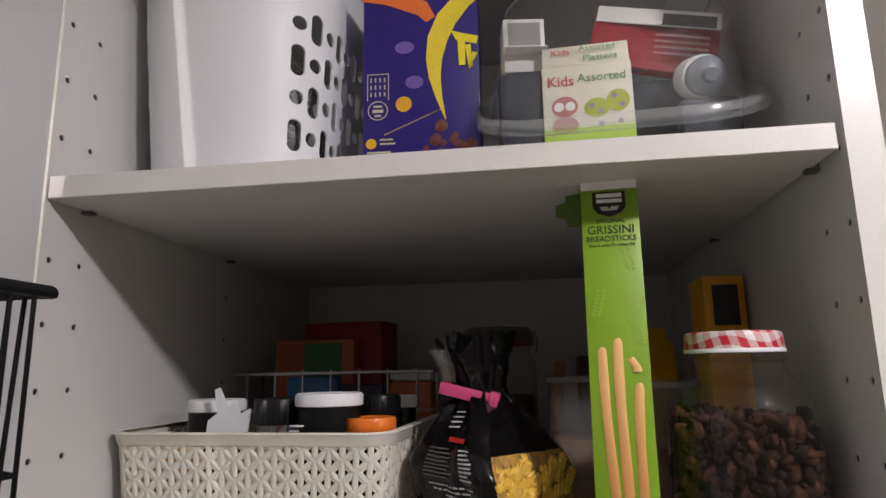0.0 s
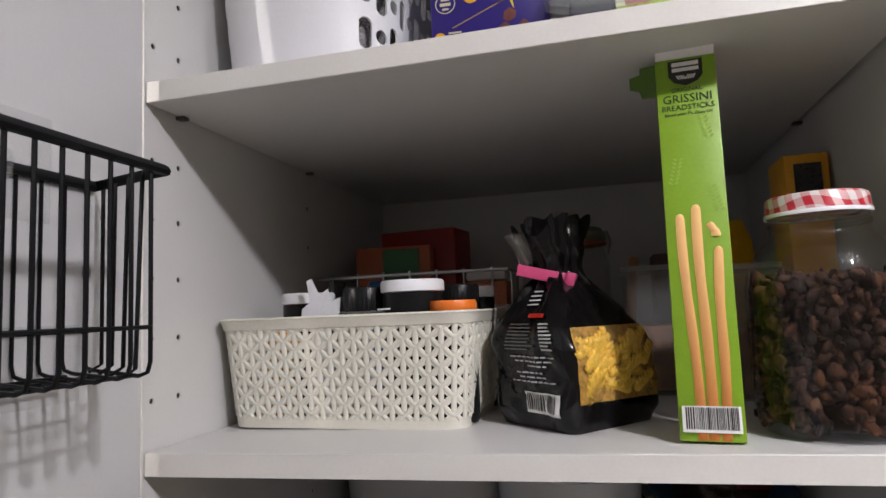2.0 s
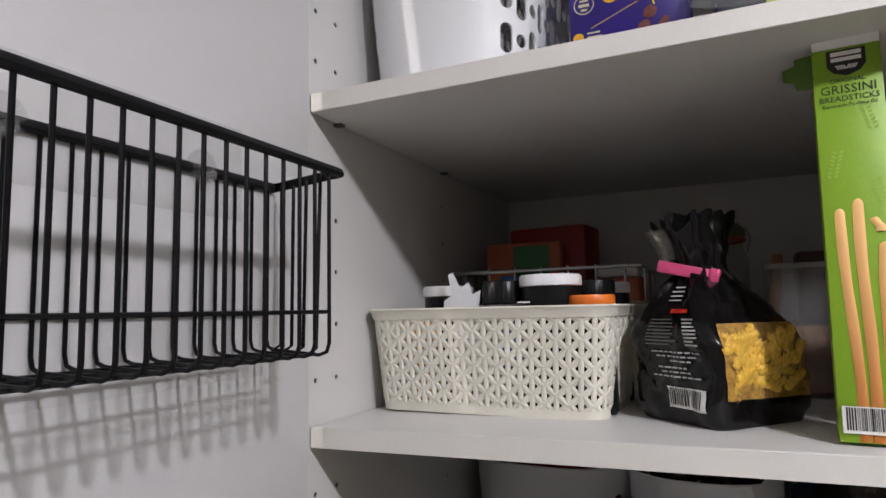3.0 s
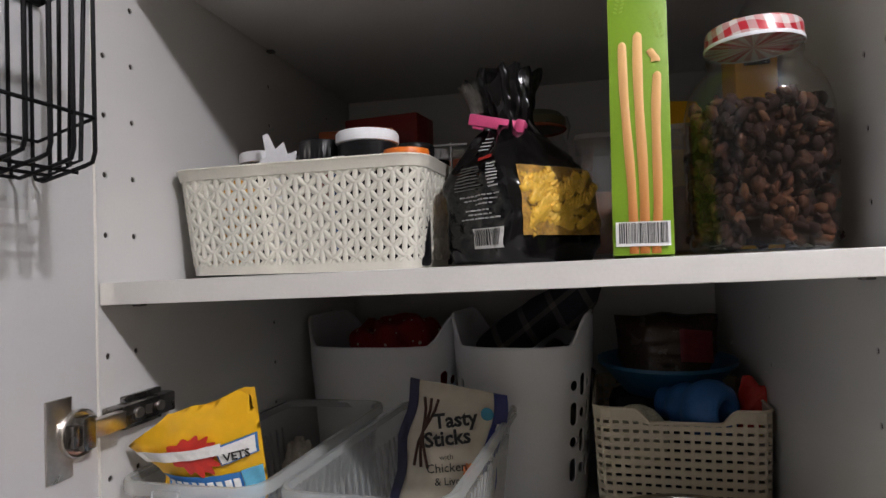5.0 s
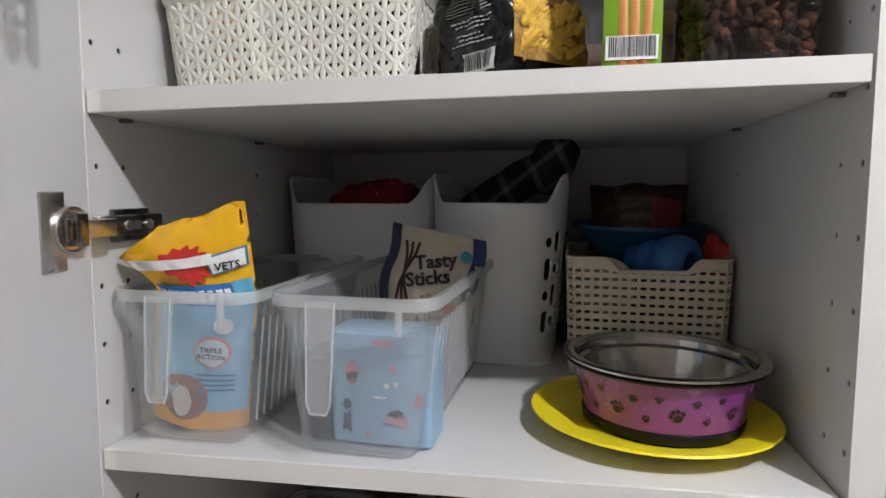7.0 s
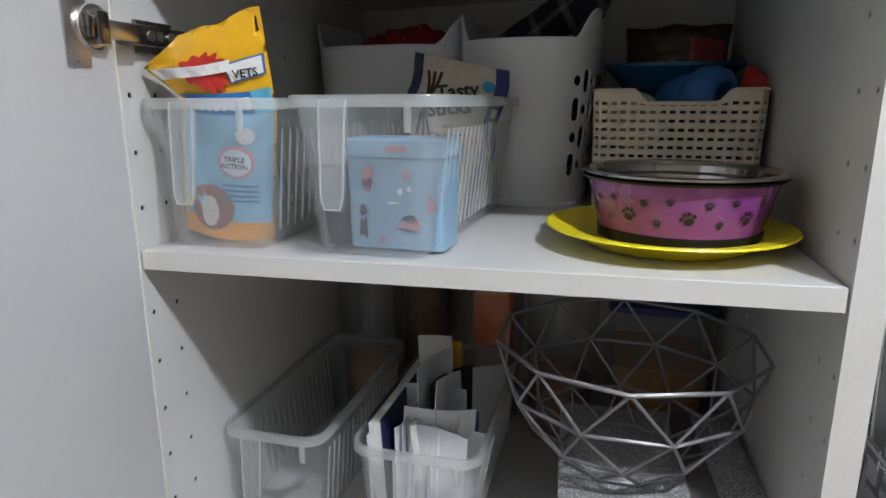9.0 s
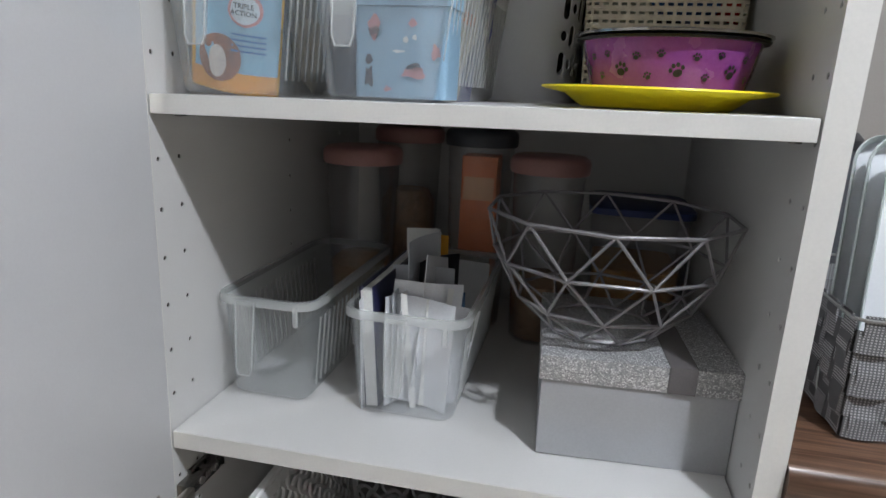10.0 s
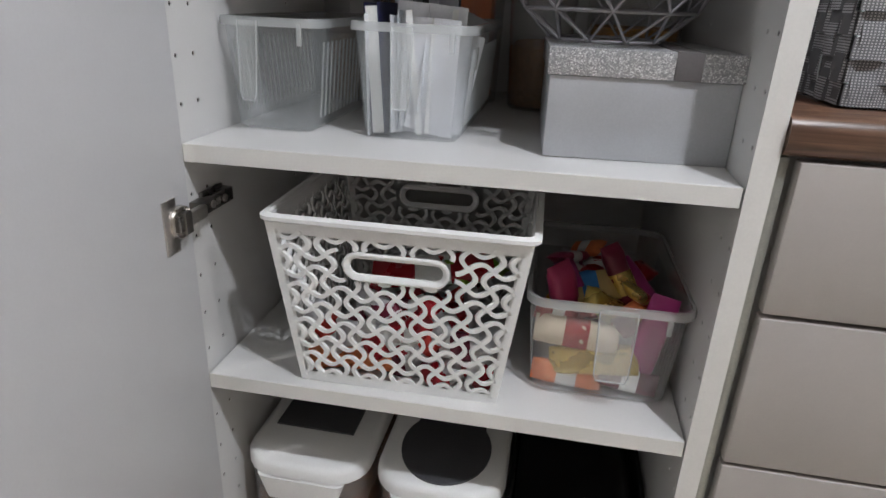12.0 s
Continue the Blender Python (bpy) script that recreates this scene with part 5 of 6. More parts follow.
CIRCLE = [(math.cos(math.tau * i / 28), math.sin(math.tau * i / 28)) for i in range(28)]
ROSETTE = [((1 + 0.13 * math.cos(a * 12)) * math.cos(a), (1 + 0.13 * math.cos(a * 12)) * math.sin(a)) for a in [math.tau * i / 96 for i in range(96)]]


def letters_on(text, size, front, u, v, material, parent, push=0.0012, turn=0.0, bold=0.0):
    p = front(u, v, push)
    a, b = front(u + 0.05, v, push), front(u - 0.05, v, push)
    yaw = math.degrees(math.atan2(a.y - b.y, a.x - b.x))
    c, d = front(u, v + 0.03, push), front(u, v - 0.03, push)
    pitch = math.degrees(math.atan2(d.y - c.y, c.z - d.z))
    return lettering(text, size, pose(p.x, p.y, p.z, 0, 0, yaw) @ pose(0, 0, 0, pitch, 0, 0) @ pose(0, 0, 0, 0, turn, 0), material, parent, bold=bold)


def treat_bag():
    def sides(v):
        ear = max(0.0, 1 - abs(v - 0.79) / (0.14 if v < 0.79 else 0.21))
        return -0.043 - 0.033 * ear ** 1.15, 0.043 - 0.016 * max(0.0, (v - 0.62) / 0.38)
    t, f = foil_bag("dog_treat_bag", "yellow and blue foil dog treat bag in a clear bin", 0.094, 0.200, 0.028, (0.054, 0.060, Z3 + 0.0035), 12, 11, 8, YELLOWBAG, seed=3, sides=sides, slant=0.032)
    part("blue_panel", patch_on(f, 0.06, 0.985, 0.10, 0.61, 0.0007), PACKBLUE, t)
    part("dark_blue_band", patch_on(f, 0.08, 0.82, 0.60, 0.69, 0.0012, slope=0.03), MIDBLUE, t)
    part("light_edge", patch_on(f, 0.82, 0.99, 0.585, 0.68, 0.0007, slope=0.06), M("aqua_print", (0.12, 0.42, 0.6), 0.4), t)
    part("rosette", patch_on(f, 0.33, 0.70, 0.70, 0.86, 0.0014, outline=ROSETTE), RED, t)
    part("wordmark_shape", patch_on(f, 0.10, 0.74, 0.762, 0.806, 0.0026, slope=0.055), WHITEPRINT, t, smooth=0)
    part("badge_edge", patch_on(f, 0.70, 0.985, 0.700, 0.774, 0.0014, slope=0.12), MIDBLUE, t)
    part("white_badge", patch_on(f, 0.715, 0.97, 0.706, 0.768, 0.0020, slope=0.12), WHITEPRINT, t)
    letters_on("VETS", 0.0095, f, 0.845, 0.768, BLACKPRINT, t, 0.0062, -12, 0.0002)
    bm = B()
    for u0 in (0.12, 0.20, 0.28, 0.36, 0.44, 0.52, 0.60, 0.68, 0.75):
        join(bm, patch_on(f, u0, u0 + 0.055, 0.62, 0.67, 0.002, 3, slope=0.03))
    part("product_bars", bm, WHITEPRINT, t, smooth=0)
    part("pink_ring", patch_on(f, 0.46, 0.82, 0.315, 0.465, 0.0014, outline=CIRCLE), M("pale_red_print", (0.6, 0.28, 0.28), 0.4), t)
    part("white_disc", patch_on(f, 0.49, 0.79, 0.328, 0.452, 0.0022, outline=CIRCLE), M("pale_blue_print", (0.62, 0.7, 0.76), 0.4), t)
    letters_on("TRIPLE", 0.0062, f, 0.64, 0.408, BLACKPRINT, t, 0.0062, 0, 0.0001)
    letters_on("ACTION", 0.0062, f, 0.64, 0.376, BLACKPRINT, t, 0.0062, 0, 0.0001)
    part("tooth_disc", patch_on(f, 0.64, 0.82, 0.475, 0.55, 0.0018, outline=CIRCLE), WHITEPRINT, t)
    part("orange_foot", patch_on(f, 0.02, 0.98, 0.01, 0.10, 0.0007), M("amber_pack", (0.75, 0.33, 0.02), 0.4), t)
    part("brown_print", patch_on(f, 0.12, 0.62, 0.05, 0.27, 0.0014, outline=CIRCLE), M("brown_patch_print", (0.25, 0.1, 0.05), 0.5, var=0.5, scale=40), t)
    part("pale_print", patch_on(f, 0.26, 0.46, 0.07, 0.22, 0.0020, outline=CIRCLE), M("pale_patch_print", (0.6, 0.55, 0.5), 0.5, var=0.2, scale=40), t)
    bm = B()
    for i in range(4):
        join(bm, patch_on(f, 0.5, 0.86, 0.275 - 0.025 * i, 0.284 - 0.025 * i, 0.0014, 3))
    part("fine_print", bm, MIDBLUE, t, smooth=0)


treat_bag()


def sticks_bag():
    mat = M("cream_foil", (0.6, 0.54, 0.44), 0.35, var=0.08, bump=0.15, fine=60)
    t, f = foil_bag("stick_treat_bag", "cream and navy foil bag of dog treat sticks", 0.094, 0.171, 0.020, (0.216, 0.185, Z3 + 0.0035), 8, -10, 11.5, mat, seed=8, sides=lambda v: (-0.043 - 0.008 * math.sin(2.2 * v) + 0.0022 * math.sin(17 * v), 0.046 + 0.007 * math.sin(2.2 * v) + 0.0025 * math.sin(15 * v + 1)))
    part("navy_edge", patch_on(f, 0.0, 0.10, 0.0, 1.0, 0.0009), NAVY, t)
    part("navy_edge", patch_on(f, 0.86, 1.0, 0.0, 1.0, 0.0009), M("navy_blue_print", (0.02, 0.03, 0.16), 0.4), t)
    letters_on("Tasty", 0.0205, f, 0.50, 0.80, BLACKPRINT, t, 0.003, -17, 0.0006)
    letters_on("Sticks", 0.0205, f, 0.49, 0.69, BLACKPRINT, t, 0.003, -17, 0.0006)
    letters_on("with", 0.008, f, 0.5, 0.585, BLACKPRINT, t, 0.003, -15)
    letters_on("Chicken", 0.0125, f, 0.5, 0.525, BLACKPRINT, t, 0.003, -15)
    letters_on("& Liver", 0.0105, f, 0.54, 0.455, BLACKPRINT, t, 0.003, -15)
    part("blue_badge", patch_on(f, 0.73, 0.86, 0.83, 0.905, 0.0014, outline=CIRCLE), M("badge_blue_print", (0.05, 0.3, 0.45), 0.4), t)
    part("orange_print", patch_on(f, 0.66, 0.82, 0.49, 0.575, 0.0014, outline=ROSETTE), ORANGEC, t)
    brown = M("brown_stick_print", (0.07, 0.025, 0.012), 0.5)
    for a, b in ((0.17, 0.30), (0.24, 0.23), (0.31, 0.16)):
        bm = tube(B(), [f(a + (b - a) * q / 6, 0.5 + 0.4 * q / 6, 0.0012) for q in range(7)], 0.002, 6, flat=0.5)
        part("stick_print", bm, brown, t)
    bm = B()
    for q in range(5):
        b = patch_on(f, 0.91, 0.96, 0.45 + 0.08 * q, 0.505 + 0.08 * q, 0.002, 3)
        me = bpy.data.meshes.new("tmp")
        b.to_mesh(me), b.free()
        bm.from_mesh(me)
        bpy.data.meshes.remove(me)
    part("wordmark_shape", bm, WHITEPRINT, t, smooth=0)


sticks_bag()


def blue_tin():
    x, y = 0.230, 0.062
    t = thing("blue_tin", "pale blue printed tin with hinged lid", "tin", (x, y, Z3 + 0.0035), -3)
    part("body", solid([(0, 0.043, 0.024, 0.006), (0.0775, 0.044, 0.025, 0.006)]), LBLUE, t)
    part("lid", solid([(0.078, 0.0455, 0.0265, 0.007), (0.092, 0.0455, 0.0265, 0.007), (0.094, 0.043, 0.024, 0.006)]), LBLUE, t)
    y = -0.0255
    dark, rose = M("charcoal_print", (0.05, 0.05, 0.07), 0.5), M("rose_print", (0.5, 0.25, 0.27), 0.5)
    for cx, cz, sx, sz, mt in ((-0.024, 0.06, 0.009, 0.012, rose), (0.012, 0.064, 0.006, 0.004, rose), (-0.024, 0.056, 0.008, 0.006, dark), (-0.028, 0.018, 0.006, 0.012, dark), (-0.028, 0.033, 0.006, 0.005, dark), (0.014, 0.022, 0.017, 0.006, rose), (0.014, 0.027, 0.012, 0.004, dark), (-0.01, 0.008, 0.005, 0.003, rose), (0.006, 0.05, 0.003, 0.004, WHITEPRINT), (0.014, 0.052, 0.003, 0.003, WHITEPRINT), (0.0, 0.04, 0.008, 0.0015, WHITEPRINT), (0.034, 0.04, 0.006, 0.008, rose)):
        bm = B()
        bm.faces.new([bm.verts.new((cx + 0.7 * sx * a * (1 + 0.25 * math.sin(3 * b + cx * 300)), y - 0.0006, cz + 0.75 * sz * b * (1 + 0.3 * math.cos(4 * a + cz * 200)))) for a, b in CIRCLE][::-1])
        part("printed_shape", bm, mt, t, smooth=0)
    part("lid_print", block(-0.006, 0.012, -0.0273, -0.0268, 0.083, 0.088), rose, t)


blue_tin()
bmk = solid([(0, 0.012, 0.03, 0.008), (0.045, 0.016, 0.034, 0.01), (0.07, 0.012, 0.03, 0.006)])
for v in bmk.verts:
    v.co += Vector((noise.noise(v.co * 60), noise.noise(v.co * 50), 0)) * 0.004
solo("dark_packet", bmk, M("dark_foil", (0.015, 0.015, 0.03), 0.3, bump=0.3, fine=60), "crumpled dark packet beside a blue tin", "packet", (0.172, 0.070, Z3 + 0.0035))
solo("white_packet", block(-0.012, 0.012, -0.02, 0.02, 0, 0.045, 0.006), PAPER, "small white folded packet in the bin", "packet", (0.240, 0.145, Z3 + 0.0035), 15)

white_tub(0.113, 0.308, 3, 0.104, 0.112, 0.195, rz=-2, label="white plastic tub holding red spotted cloth")
white_tub(0.299, 0.288, 3, 0.086, 0.112, 0.195, rz=-3, label="white plastic tub holding dark plaid cloth")
cloth("spotted_cloth", DOTS, "red cloth with pale spots folded in a tub", (0.122, 0.41, Z3 + 0.006), 0.088, 0.080, 0.128, 5)
plaid = cloth("plaid_cloth", PLAID, "dark navy plaid cloth bundled in a tub", (0.312, 0.395, Z3 + 0.006), 0.070, 0.060, 0.112, 9)
for v in plaid.data.vertices:
    # the upper part is thrown over to one side in a fat roll
    k = max(0.0, v.co.z - 0.13)
    v.co.x += 0.0 if k <= 0 else 0.75 * k
for cx, cz, r, L, tilt in ((-0.012, 0.205, 0.030, 0.075, 34), (0.050, 0.242, 0.034, 0.040, 62)):
    roll = B()
    rings(roll, [[Vector((q * L, 0, 0)) + r * (0.35 + 0.65 * math.sqrt(max(0.0, 1 - q ** 4))) * (1 + 0.10 * noise.noise(Vector((q * 3, 2 * math.cos(a), cz * 50 + 2 * math.sin(a))))) * Vector((0, math.cos(a), 0.85 * math.sin(a))) for a in [math.tau * i / 28 for i in range(28)]] for q in [-1 + 2 * k / 18 for k in range(19)]])
    roll.transform(Matrix.Translation((cx, 0, cz)) @ Euler((0, -radians(tilt), 0)).to_matrix().to_4x4())
    part("fold", roll, PLAID, plaid, smooth=70)
cloth("white_cloth", M("cream_knit", (0.55, 0.5, 0.42), 0.95, var=0.2, bump=0.5, fine=300), "crumpled cream knitted cloth behind bins", (0.035, 0.275, Z3 + 0.001), 0.022, 0.022, 0.055, 2)


def slot_basket():
    hx, hy, high = 0.089, 0.10, 0.135
    t = thing("slotted_basket", "beige plastic basket with rows of small slots", "basket", (0.473, 0.258 + hy, top_of(3, 0.47) + 0.0005), -2)
    at, total = perimeter(hx, hy, 0.016, 0)
    nu, nv = 72, 14

    def f(u, v, w):
        (px, py), (nx, ny) = at(u)
        z = 0.004 + v * (high - 0.004)
        if v > 0.87 and ny < -0.9:
            dip = min(1.0, max(0.0, (0.048 - abs(px - 0.004)) / 0.012))
            z -= (v - 0.87) / 0.13 * 0.0135 * dip
        k2 = 1 - 0.05 * (1 - z / high)
        return Vector((px * k2 + nx * w, py * k2 + ny * w, z))
    rect = [(0.20, 0.34), (0.80, 0.34), (0.80, 0.68), (0.20, 0.68)]

    def hole(i, j):
        if j in (0, nv - 1):
            return None
        return rect
    part("body", cells(B(), f, [i / nu for i in range(nu + 1)], [j / nv for j in range(nv + 1)], hole, -0.0015, 0.0), BEIGEP, t, smooth=0)
    bm = tube(B(), [f(i / 160, 1.0, -0.0007) for i in range(160)], 0.0018, 6, closed=True)
    part("rim", bm, BEIGEP, t)
    part("base", solid([(0, hx * 0.94, hy * 0.94, 0.014), (0.003, hx * 0.94, hy * 0.94, 0.014)]), BEIGEP, t)
    return t


slot_basket()
ZB = top_of(3, 0.47) + 0.004


def toy():
    """A rubber treat toy of three swelling rings, lying on its side."""
    t = thing("rubber_toy", "blue rubber dog toy of three rounded rings", "dog toy", (0.488, 0.308, ZB + 0.09 + 0.034), -8)
    prof = [(0.0, -0.042), (0.012, -0.042), (0.018, -0.037), (0.019, -0.030), (0.0175, -0.024), (0.023, -0.018), (0.0255, -0.010), (0.0245, -0.003), (0.023, 0.0), (0.029, 0.007), (0.033, 0.018), (0.033, 0.028), (0.029, 0.038), (0.022, 0.043), (0.016, 0.0435), (0.0145, 0.041), (0.0135, 0.02), (0.0, 0.018)]
    bm = lathe(prof, 40, cap0=False, cap1=False)
    bm.transform(pose(0, 0, 0, 0, 90, 0) @ pose(0, 0, 0, 0, 0, 0))
    bm.transform(pose(0, 0, 0, 0, 0, -38))
    part("body", bm, BLUEP, t, smooth=70)


toy()
solo("folded_towel", block(-0.07, 0.07, -0.012, 0.062, 0, 0.125, 0.02), M("dark_towel", (0.03, 0.03, 0.035), 0.9), "dark folded towel at the back of a basket", "cloth", (0.473, 0.385, ZB))
solo("folded_towel", block(-0.07, 0.07, -0.07, 0.0, 0, 0.09, 0.02), M("dark_cloth_fill", (0.02, 0.02, 0.025), 0.9), "dark cloth filling a beige basket", "cloth", (0.473, 0.365, ZB))
bm = lathe([(0.0, 0), (0.05, 0), (0.075, 0.03), (0.082, 0.036), (0.082, 0.04), (0.074, 0.036), (0.048, 0.006), (0.0, 0.006)], 48, cap0=False, cap1=False)
solo("teal_bowl", bm, TEAL, "teal plastic bowl in a beige basket", "bowl", (0.472, 0.392, ZB + 0.1255), rx=2)
t, f = foil_bag("clear_bag", "clear bag of brown treats with red label", 0.13, 0.09, 0.05, (0.478, 0.425, ZB + 0.126), -3, -12, 0, M("brown_clear_film", (0.055, 0.033, 0.022), 0.25, var=0.4, scale=50), seed=12)
part("red_label", patch_on(f, 0.62, 0.95, 0.3, 0.75, 0.0008), M("dull_red_print", (0.2, 0.02, 0.03), 0.4), t)
t, f = foil_bag("red_packet", "red and gold foil packet in a basket", 0.04, 0.055, 0.014, (0.545, 0.315, ZB + 0.098), -20, -8, 16, RED, seed=15)
part("gold_edge", patch_on(f, 0.78, 1.0, 0.0, 1.0, 0.0008), GOLD, t)
bm = lathe([(0.0, 0), (0.031, 0), (0.033, 0.002), (0.033, 0.005), (0.031, 0.007), (0.0, 0.007)], 40, cap0=False, cap1=False)
bm.transform(pose(0, 0, 0.033, 75, 0, 0))
t = solo("lid_disc", bm, M("cream_green_lid", (0.5, 0.5, 0.36), 0.5, var=0.35, scale=70), "round cream lid with green pattern in basket", "lid", (0.427, 0.285, ZB + 0.064), 12)


def dog_bowl():
    x, y = 0.4645, 0.128
    z = top_of(3, x) + 0.0005
    p = thing("yellow_plate", "round yellow plastic plate under a dog bowl", "plate", (0.4545, 0.119, z))
    part("dish", lathe([(0.0, 0.0), (0.066, 0.0), (0.070, 0.002), (0.083, 0.0115), (0.1035, 0.0155), (0.1055, 0.0167), (0.1045, 0.0183), (0.083, 0.0145), (0.068, 0.005), (0.0, 0.005)], 72, cap0=False, cap1=False), YELLOWP, p, smooth=50)
    t = thing("dog_bowl", "purple steel dog bowl with black paw prints", "bowl", (x, y, z + 0.0055))
    R0, R1, H = 0.0665, 0.0800, 0.059
    part("wall", lathe([(R0 + 0.0015, 0.008), (R1, H - 0.003), (R1 - 0.001, H - 0.002), (R0, 0.008)], 64, cap0=False, cap1=False), MAGENTA, t)
    part("base_ring", lathe([(0.0, 0.0), (R0, 0.0), (R0 + 0.0025, 0.002), (R0 + 0.0035, 0.010), (R0 + 0.001, 0.0115)], 64, cap0=False, cap1=False), BLACKP, t, "black rubber base")
    rim = lathe([(R1 - 0.002, H - 0.003), (R1 + 0.004, H - 0.0025), (R1 + 0.0068, H - 0.001), (R1 + 0.0072, H + 0.001), (R1 + 0.004, H + 0.0018), (R1 - 0.002, H + 0.001), (R1 - 0.0045, H - 0.003), (R1 - 0.0055, H - 0.009), (R1 - 0.0095, H - 0.0115), (R0 - 0.003, 0.013), (R0 - 0.006, 0.006), (R0 - 0.013, 0.003), (0.0, 0.003)], 72, cap0=False, cap1=False)
    part("steel_liner", rim, M("polished_steel", (0.42, 0.4, 0.37), 0.13, 1.0, var=0.05), t, "polished steel inside and rim", smooth=22)

    part("rim_seal", lathe([(R1 - 0.001, H - 0.0055), (R1 + 0.0045, H - 0.0055), (R1 + 0.0058, H - 0.0035), (R1 + 0.003, H - 0.0028)], 64, cap0=False, cap1=False), BLACKP, t, "dark rubber rim seal")

    def on(a, h, push=0.0006):
        r = R0 + 0.0015 + (R1 - R0 - 0.0015) * (h - 0.008) / (H - 0.011) + push
        return Vector((r * math.sin(a), -r * math.cos(a), h))

    def paw(a, h, s, turn):
        bm = B()
        for cx, cz, rx, rz in ((0, -0.25, 0.5, 0.42), (-0.62, 0.22, 0.21, 0.26), (-0.23, 0.62, 0.2, 0.27), (0.25, 0.62, 0.2, 0.27), (0.64, 0.2, 0.21, 0.26)):
            vs = []
            for p, q in CIRCLE[::2]:
                x, zz = (cx + rx * p) * s, (cz + rz * q) * s
                x, zz = x * math.cos(turn) - zz * math.sin(turn), x * math.sin(turn) + zz * math.cos(turn)
                vs.append(bm.verts.new(on(a + x / 0.07, h + zz)))
            bm.faces.new(vs)
        part("paw_print", bm, BLACKPRINT, t, smooth=0)
    rnd = random.Random(3)
    for k in range(9):
        a = -1.95 + 0.65 * k
        paw(a, 0.027, 0.0074, rnd.uniform(-0.5, 0.5))
        paw(a + 0.19, 0.038, 0.0042, rnd.uniform(-0.5, 0.5))
        paw(a + 0.33, 0.022, 0.0042, rnd.uniform(-0.5, 0.5))
        paw(a + 0.46, 0.040, 0.0040, rnd.uniform(-0.5, 0.5))


dog_bowl()

# ---- fourth shelf ----
clear_bin(0.062, 0.094, 4, hx=0.048, flare=0.010, hside=-0.35, rz=0, label="empty frosted clear plastic storage bin")
clear_bin(0.2255, 0.094, 4, hside=-0.1, rz=0, label="frosted plastic bin stuffed with envelopes and papers")
Z4 = top_of(4, 0.22) + 0.0035


def sheet(name, w, h, d, loc, rz, rx, ry, material, label, curl=0.0):
    bm = B()
    n = 8
    for s in (0, 1):
        g = [[bm.verts.new(((i / n - 0.5) * w, s * d + curl * math.sin(math.pi * i / n) + 0.4 * curl * (j / n) ** 2, j / n * h)) for i in range(n + 1)] for j in range(n + 1)]
        for j in range(n):
            for i in range(n):
                q = (g[j][i], g[j][i + 1], g[j + 1][i + 1], g[j + 1][i])
                bm.faces.new(q[:: 1 if s else -1])
        if s == 0:
            first = g
    rim = lambda G: G[0] + [r[-1] for r in G[1:]] + G[-1][-2::-1] + [r[0] for r in G[-2:0:-1]]
    a, b = rim(first), rim(g)
    for i in range(len(a)):
        bm.faces.new((a[i], a[(i + 1) % len(a)], b[(i + 1) % len(b)], b[i]))
    return solo(name, bm, material, label, "paper", loc, rz, rx, ry, smooth=50)


navy_white = M("book_page_edge", (0.7, 0.7, 0.68), 0.7, var=0.06, scale=300)
b = thing("thin_book", "thin navy book standing in a bin of papers", "book", (0.187, 0.105, Z4), 0, rx=-1, ry=-4)
part("cover", block(-0.009, -0.0075, 0, 0.19, 0, 0.142), NAVY, b)
part("cover", block(0.006, 0.0075, 0, 0.19, 0, 0.142), NAVY, b)
part("page_block", block(-0.0072, 0.0058, -0.001, 0.188, 0.001, 0.138), navy_white, b)
sheet("envelope", 0.2, 0.135, 0.0012, (0.176, 0.2, Z4), 90, 0, -3, PAPER, "white envelope standing in a bin", 0.004)
sheet("envelope", 0.2, 0.13, 0.0012, (0.210, 0.21, Z4), 88, 0, 3, GREYPAPER, "pale grey envelope standing in a bin", 0.004)
sheet("envelope", 0.19, 0.125, 0.0012, (0.217, 0.205, Z4), 86, 0, 6, PAPER, "white folded letter standing in a bin", -0.004)
sheet("envelope", 0.075, 0.185, 0.0012, (0.225, 0.185, Z4), 74, 0, 0, GREYPAPER, "tall grey card standing among envelopes", 0.006)
sheet("envelope", 0.055, 0.128, 0.001, (0.214, 0.128, Z4), 62, -4, 4, PAPER, "white paper curling in a bin", 0.003)
sheet("envelope", 0.20, 0.152, 0.001, (0.254, 0.2, Z4), 76, 0, 16, PAPER, "white sheet leaning in a bin", 0.016)
sheet("envelope", 0.07, 0.120, 0.001, (0.245, 0.128, Z4), 24, -6, 14, PAPER, "white folded letter tucked at the front of a bin", 0.004)
sheet("dark_leaflet", 0.09, 0.155, 0.001, (0.236, 0.20, Z4), 70, 0, 4, M("black_leaflet_card", (0.015, 0.015, 0.02), 0.4), "dark glossy leaflet among envelopes", 0.008)
sheet("dark_leaflet", 0.07, 0.12, 0.0015, (0.255, 0.16, Z4), 60, 0, 2, M("blue_leaflet_card", (0.06, 0.14, 0.28), 0.4), "blue leaflet standing in a bin", 0.006)
for dx, hh, tip in ((0.0, 0.136, -6), (0.008, 0.128, 3), (0.017, 0.139, 9)):
    sheet("photo_strip", 0.007, hh, 0.0008, (0.232 + dx, 0.114 + dx, Z4), 14 + 900 * dx, -3, tip, WHITEC, "narrow white card strip in a bin")
sheet("envelope", 0.078, 0.128, 0.0012, (0.232, 0.118, Z4), -10, -2, 2, PAPER, "white folded letter standing at the front of a bin", 0.007)
sheet("envelope", 0.080, 0.142, 0.0012, (0.230, 0.142, Z4), 16, -4, 4, PAPER, "creased white sheet fanned out in a bin", -0.008)
sheet("envelope", 0.080, 0.150, 0.0012, (0.228, 0.165, Z4), -8, -7, -4, GREYPAPER, "pale grey folded sheet in a bin", 0.006)
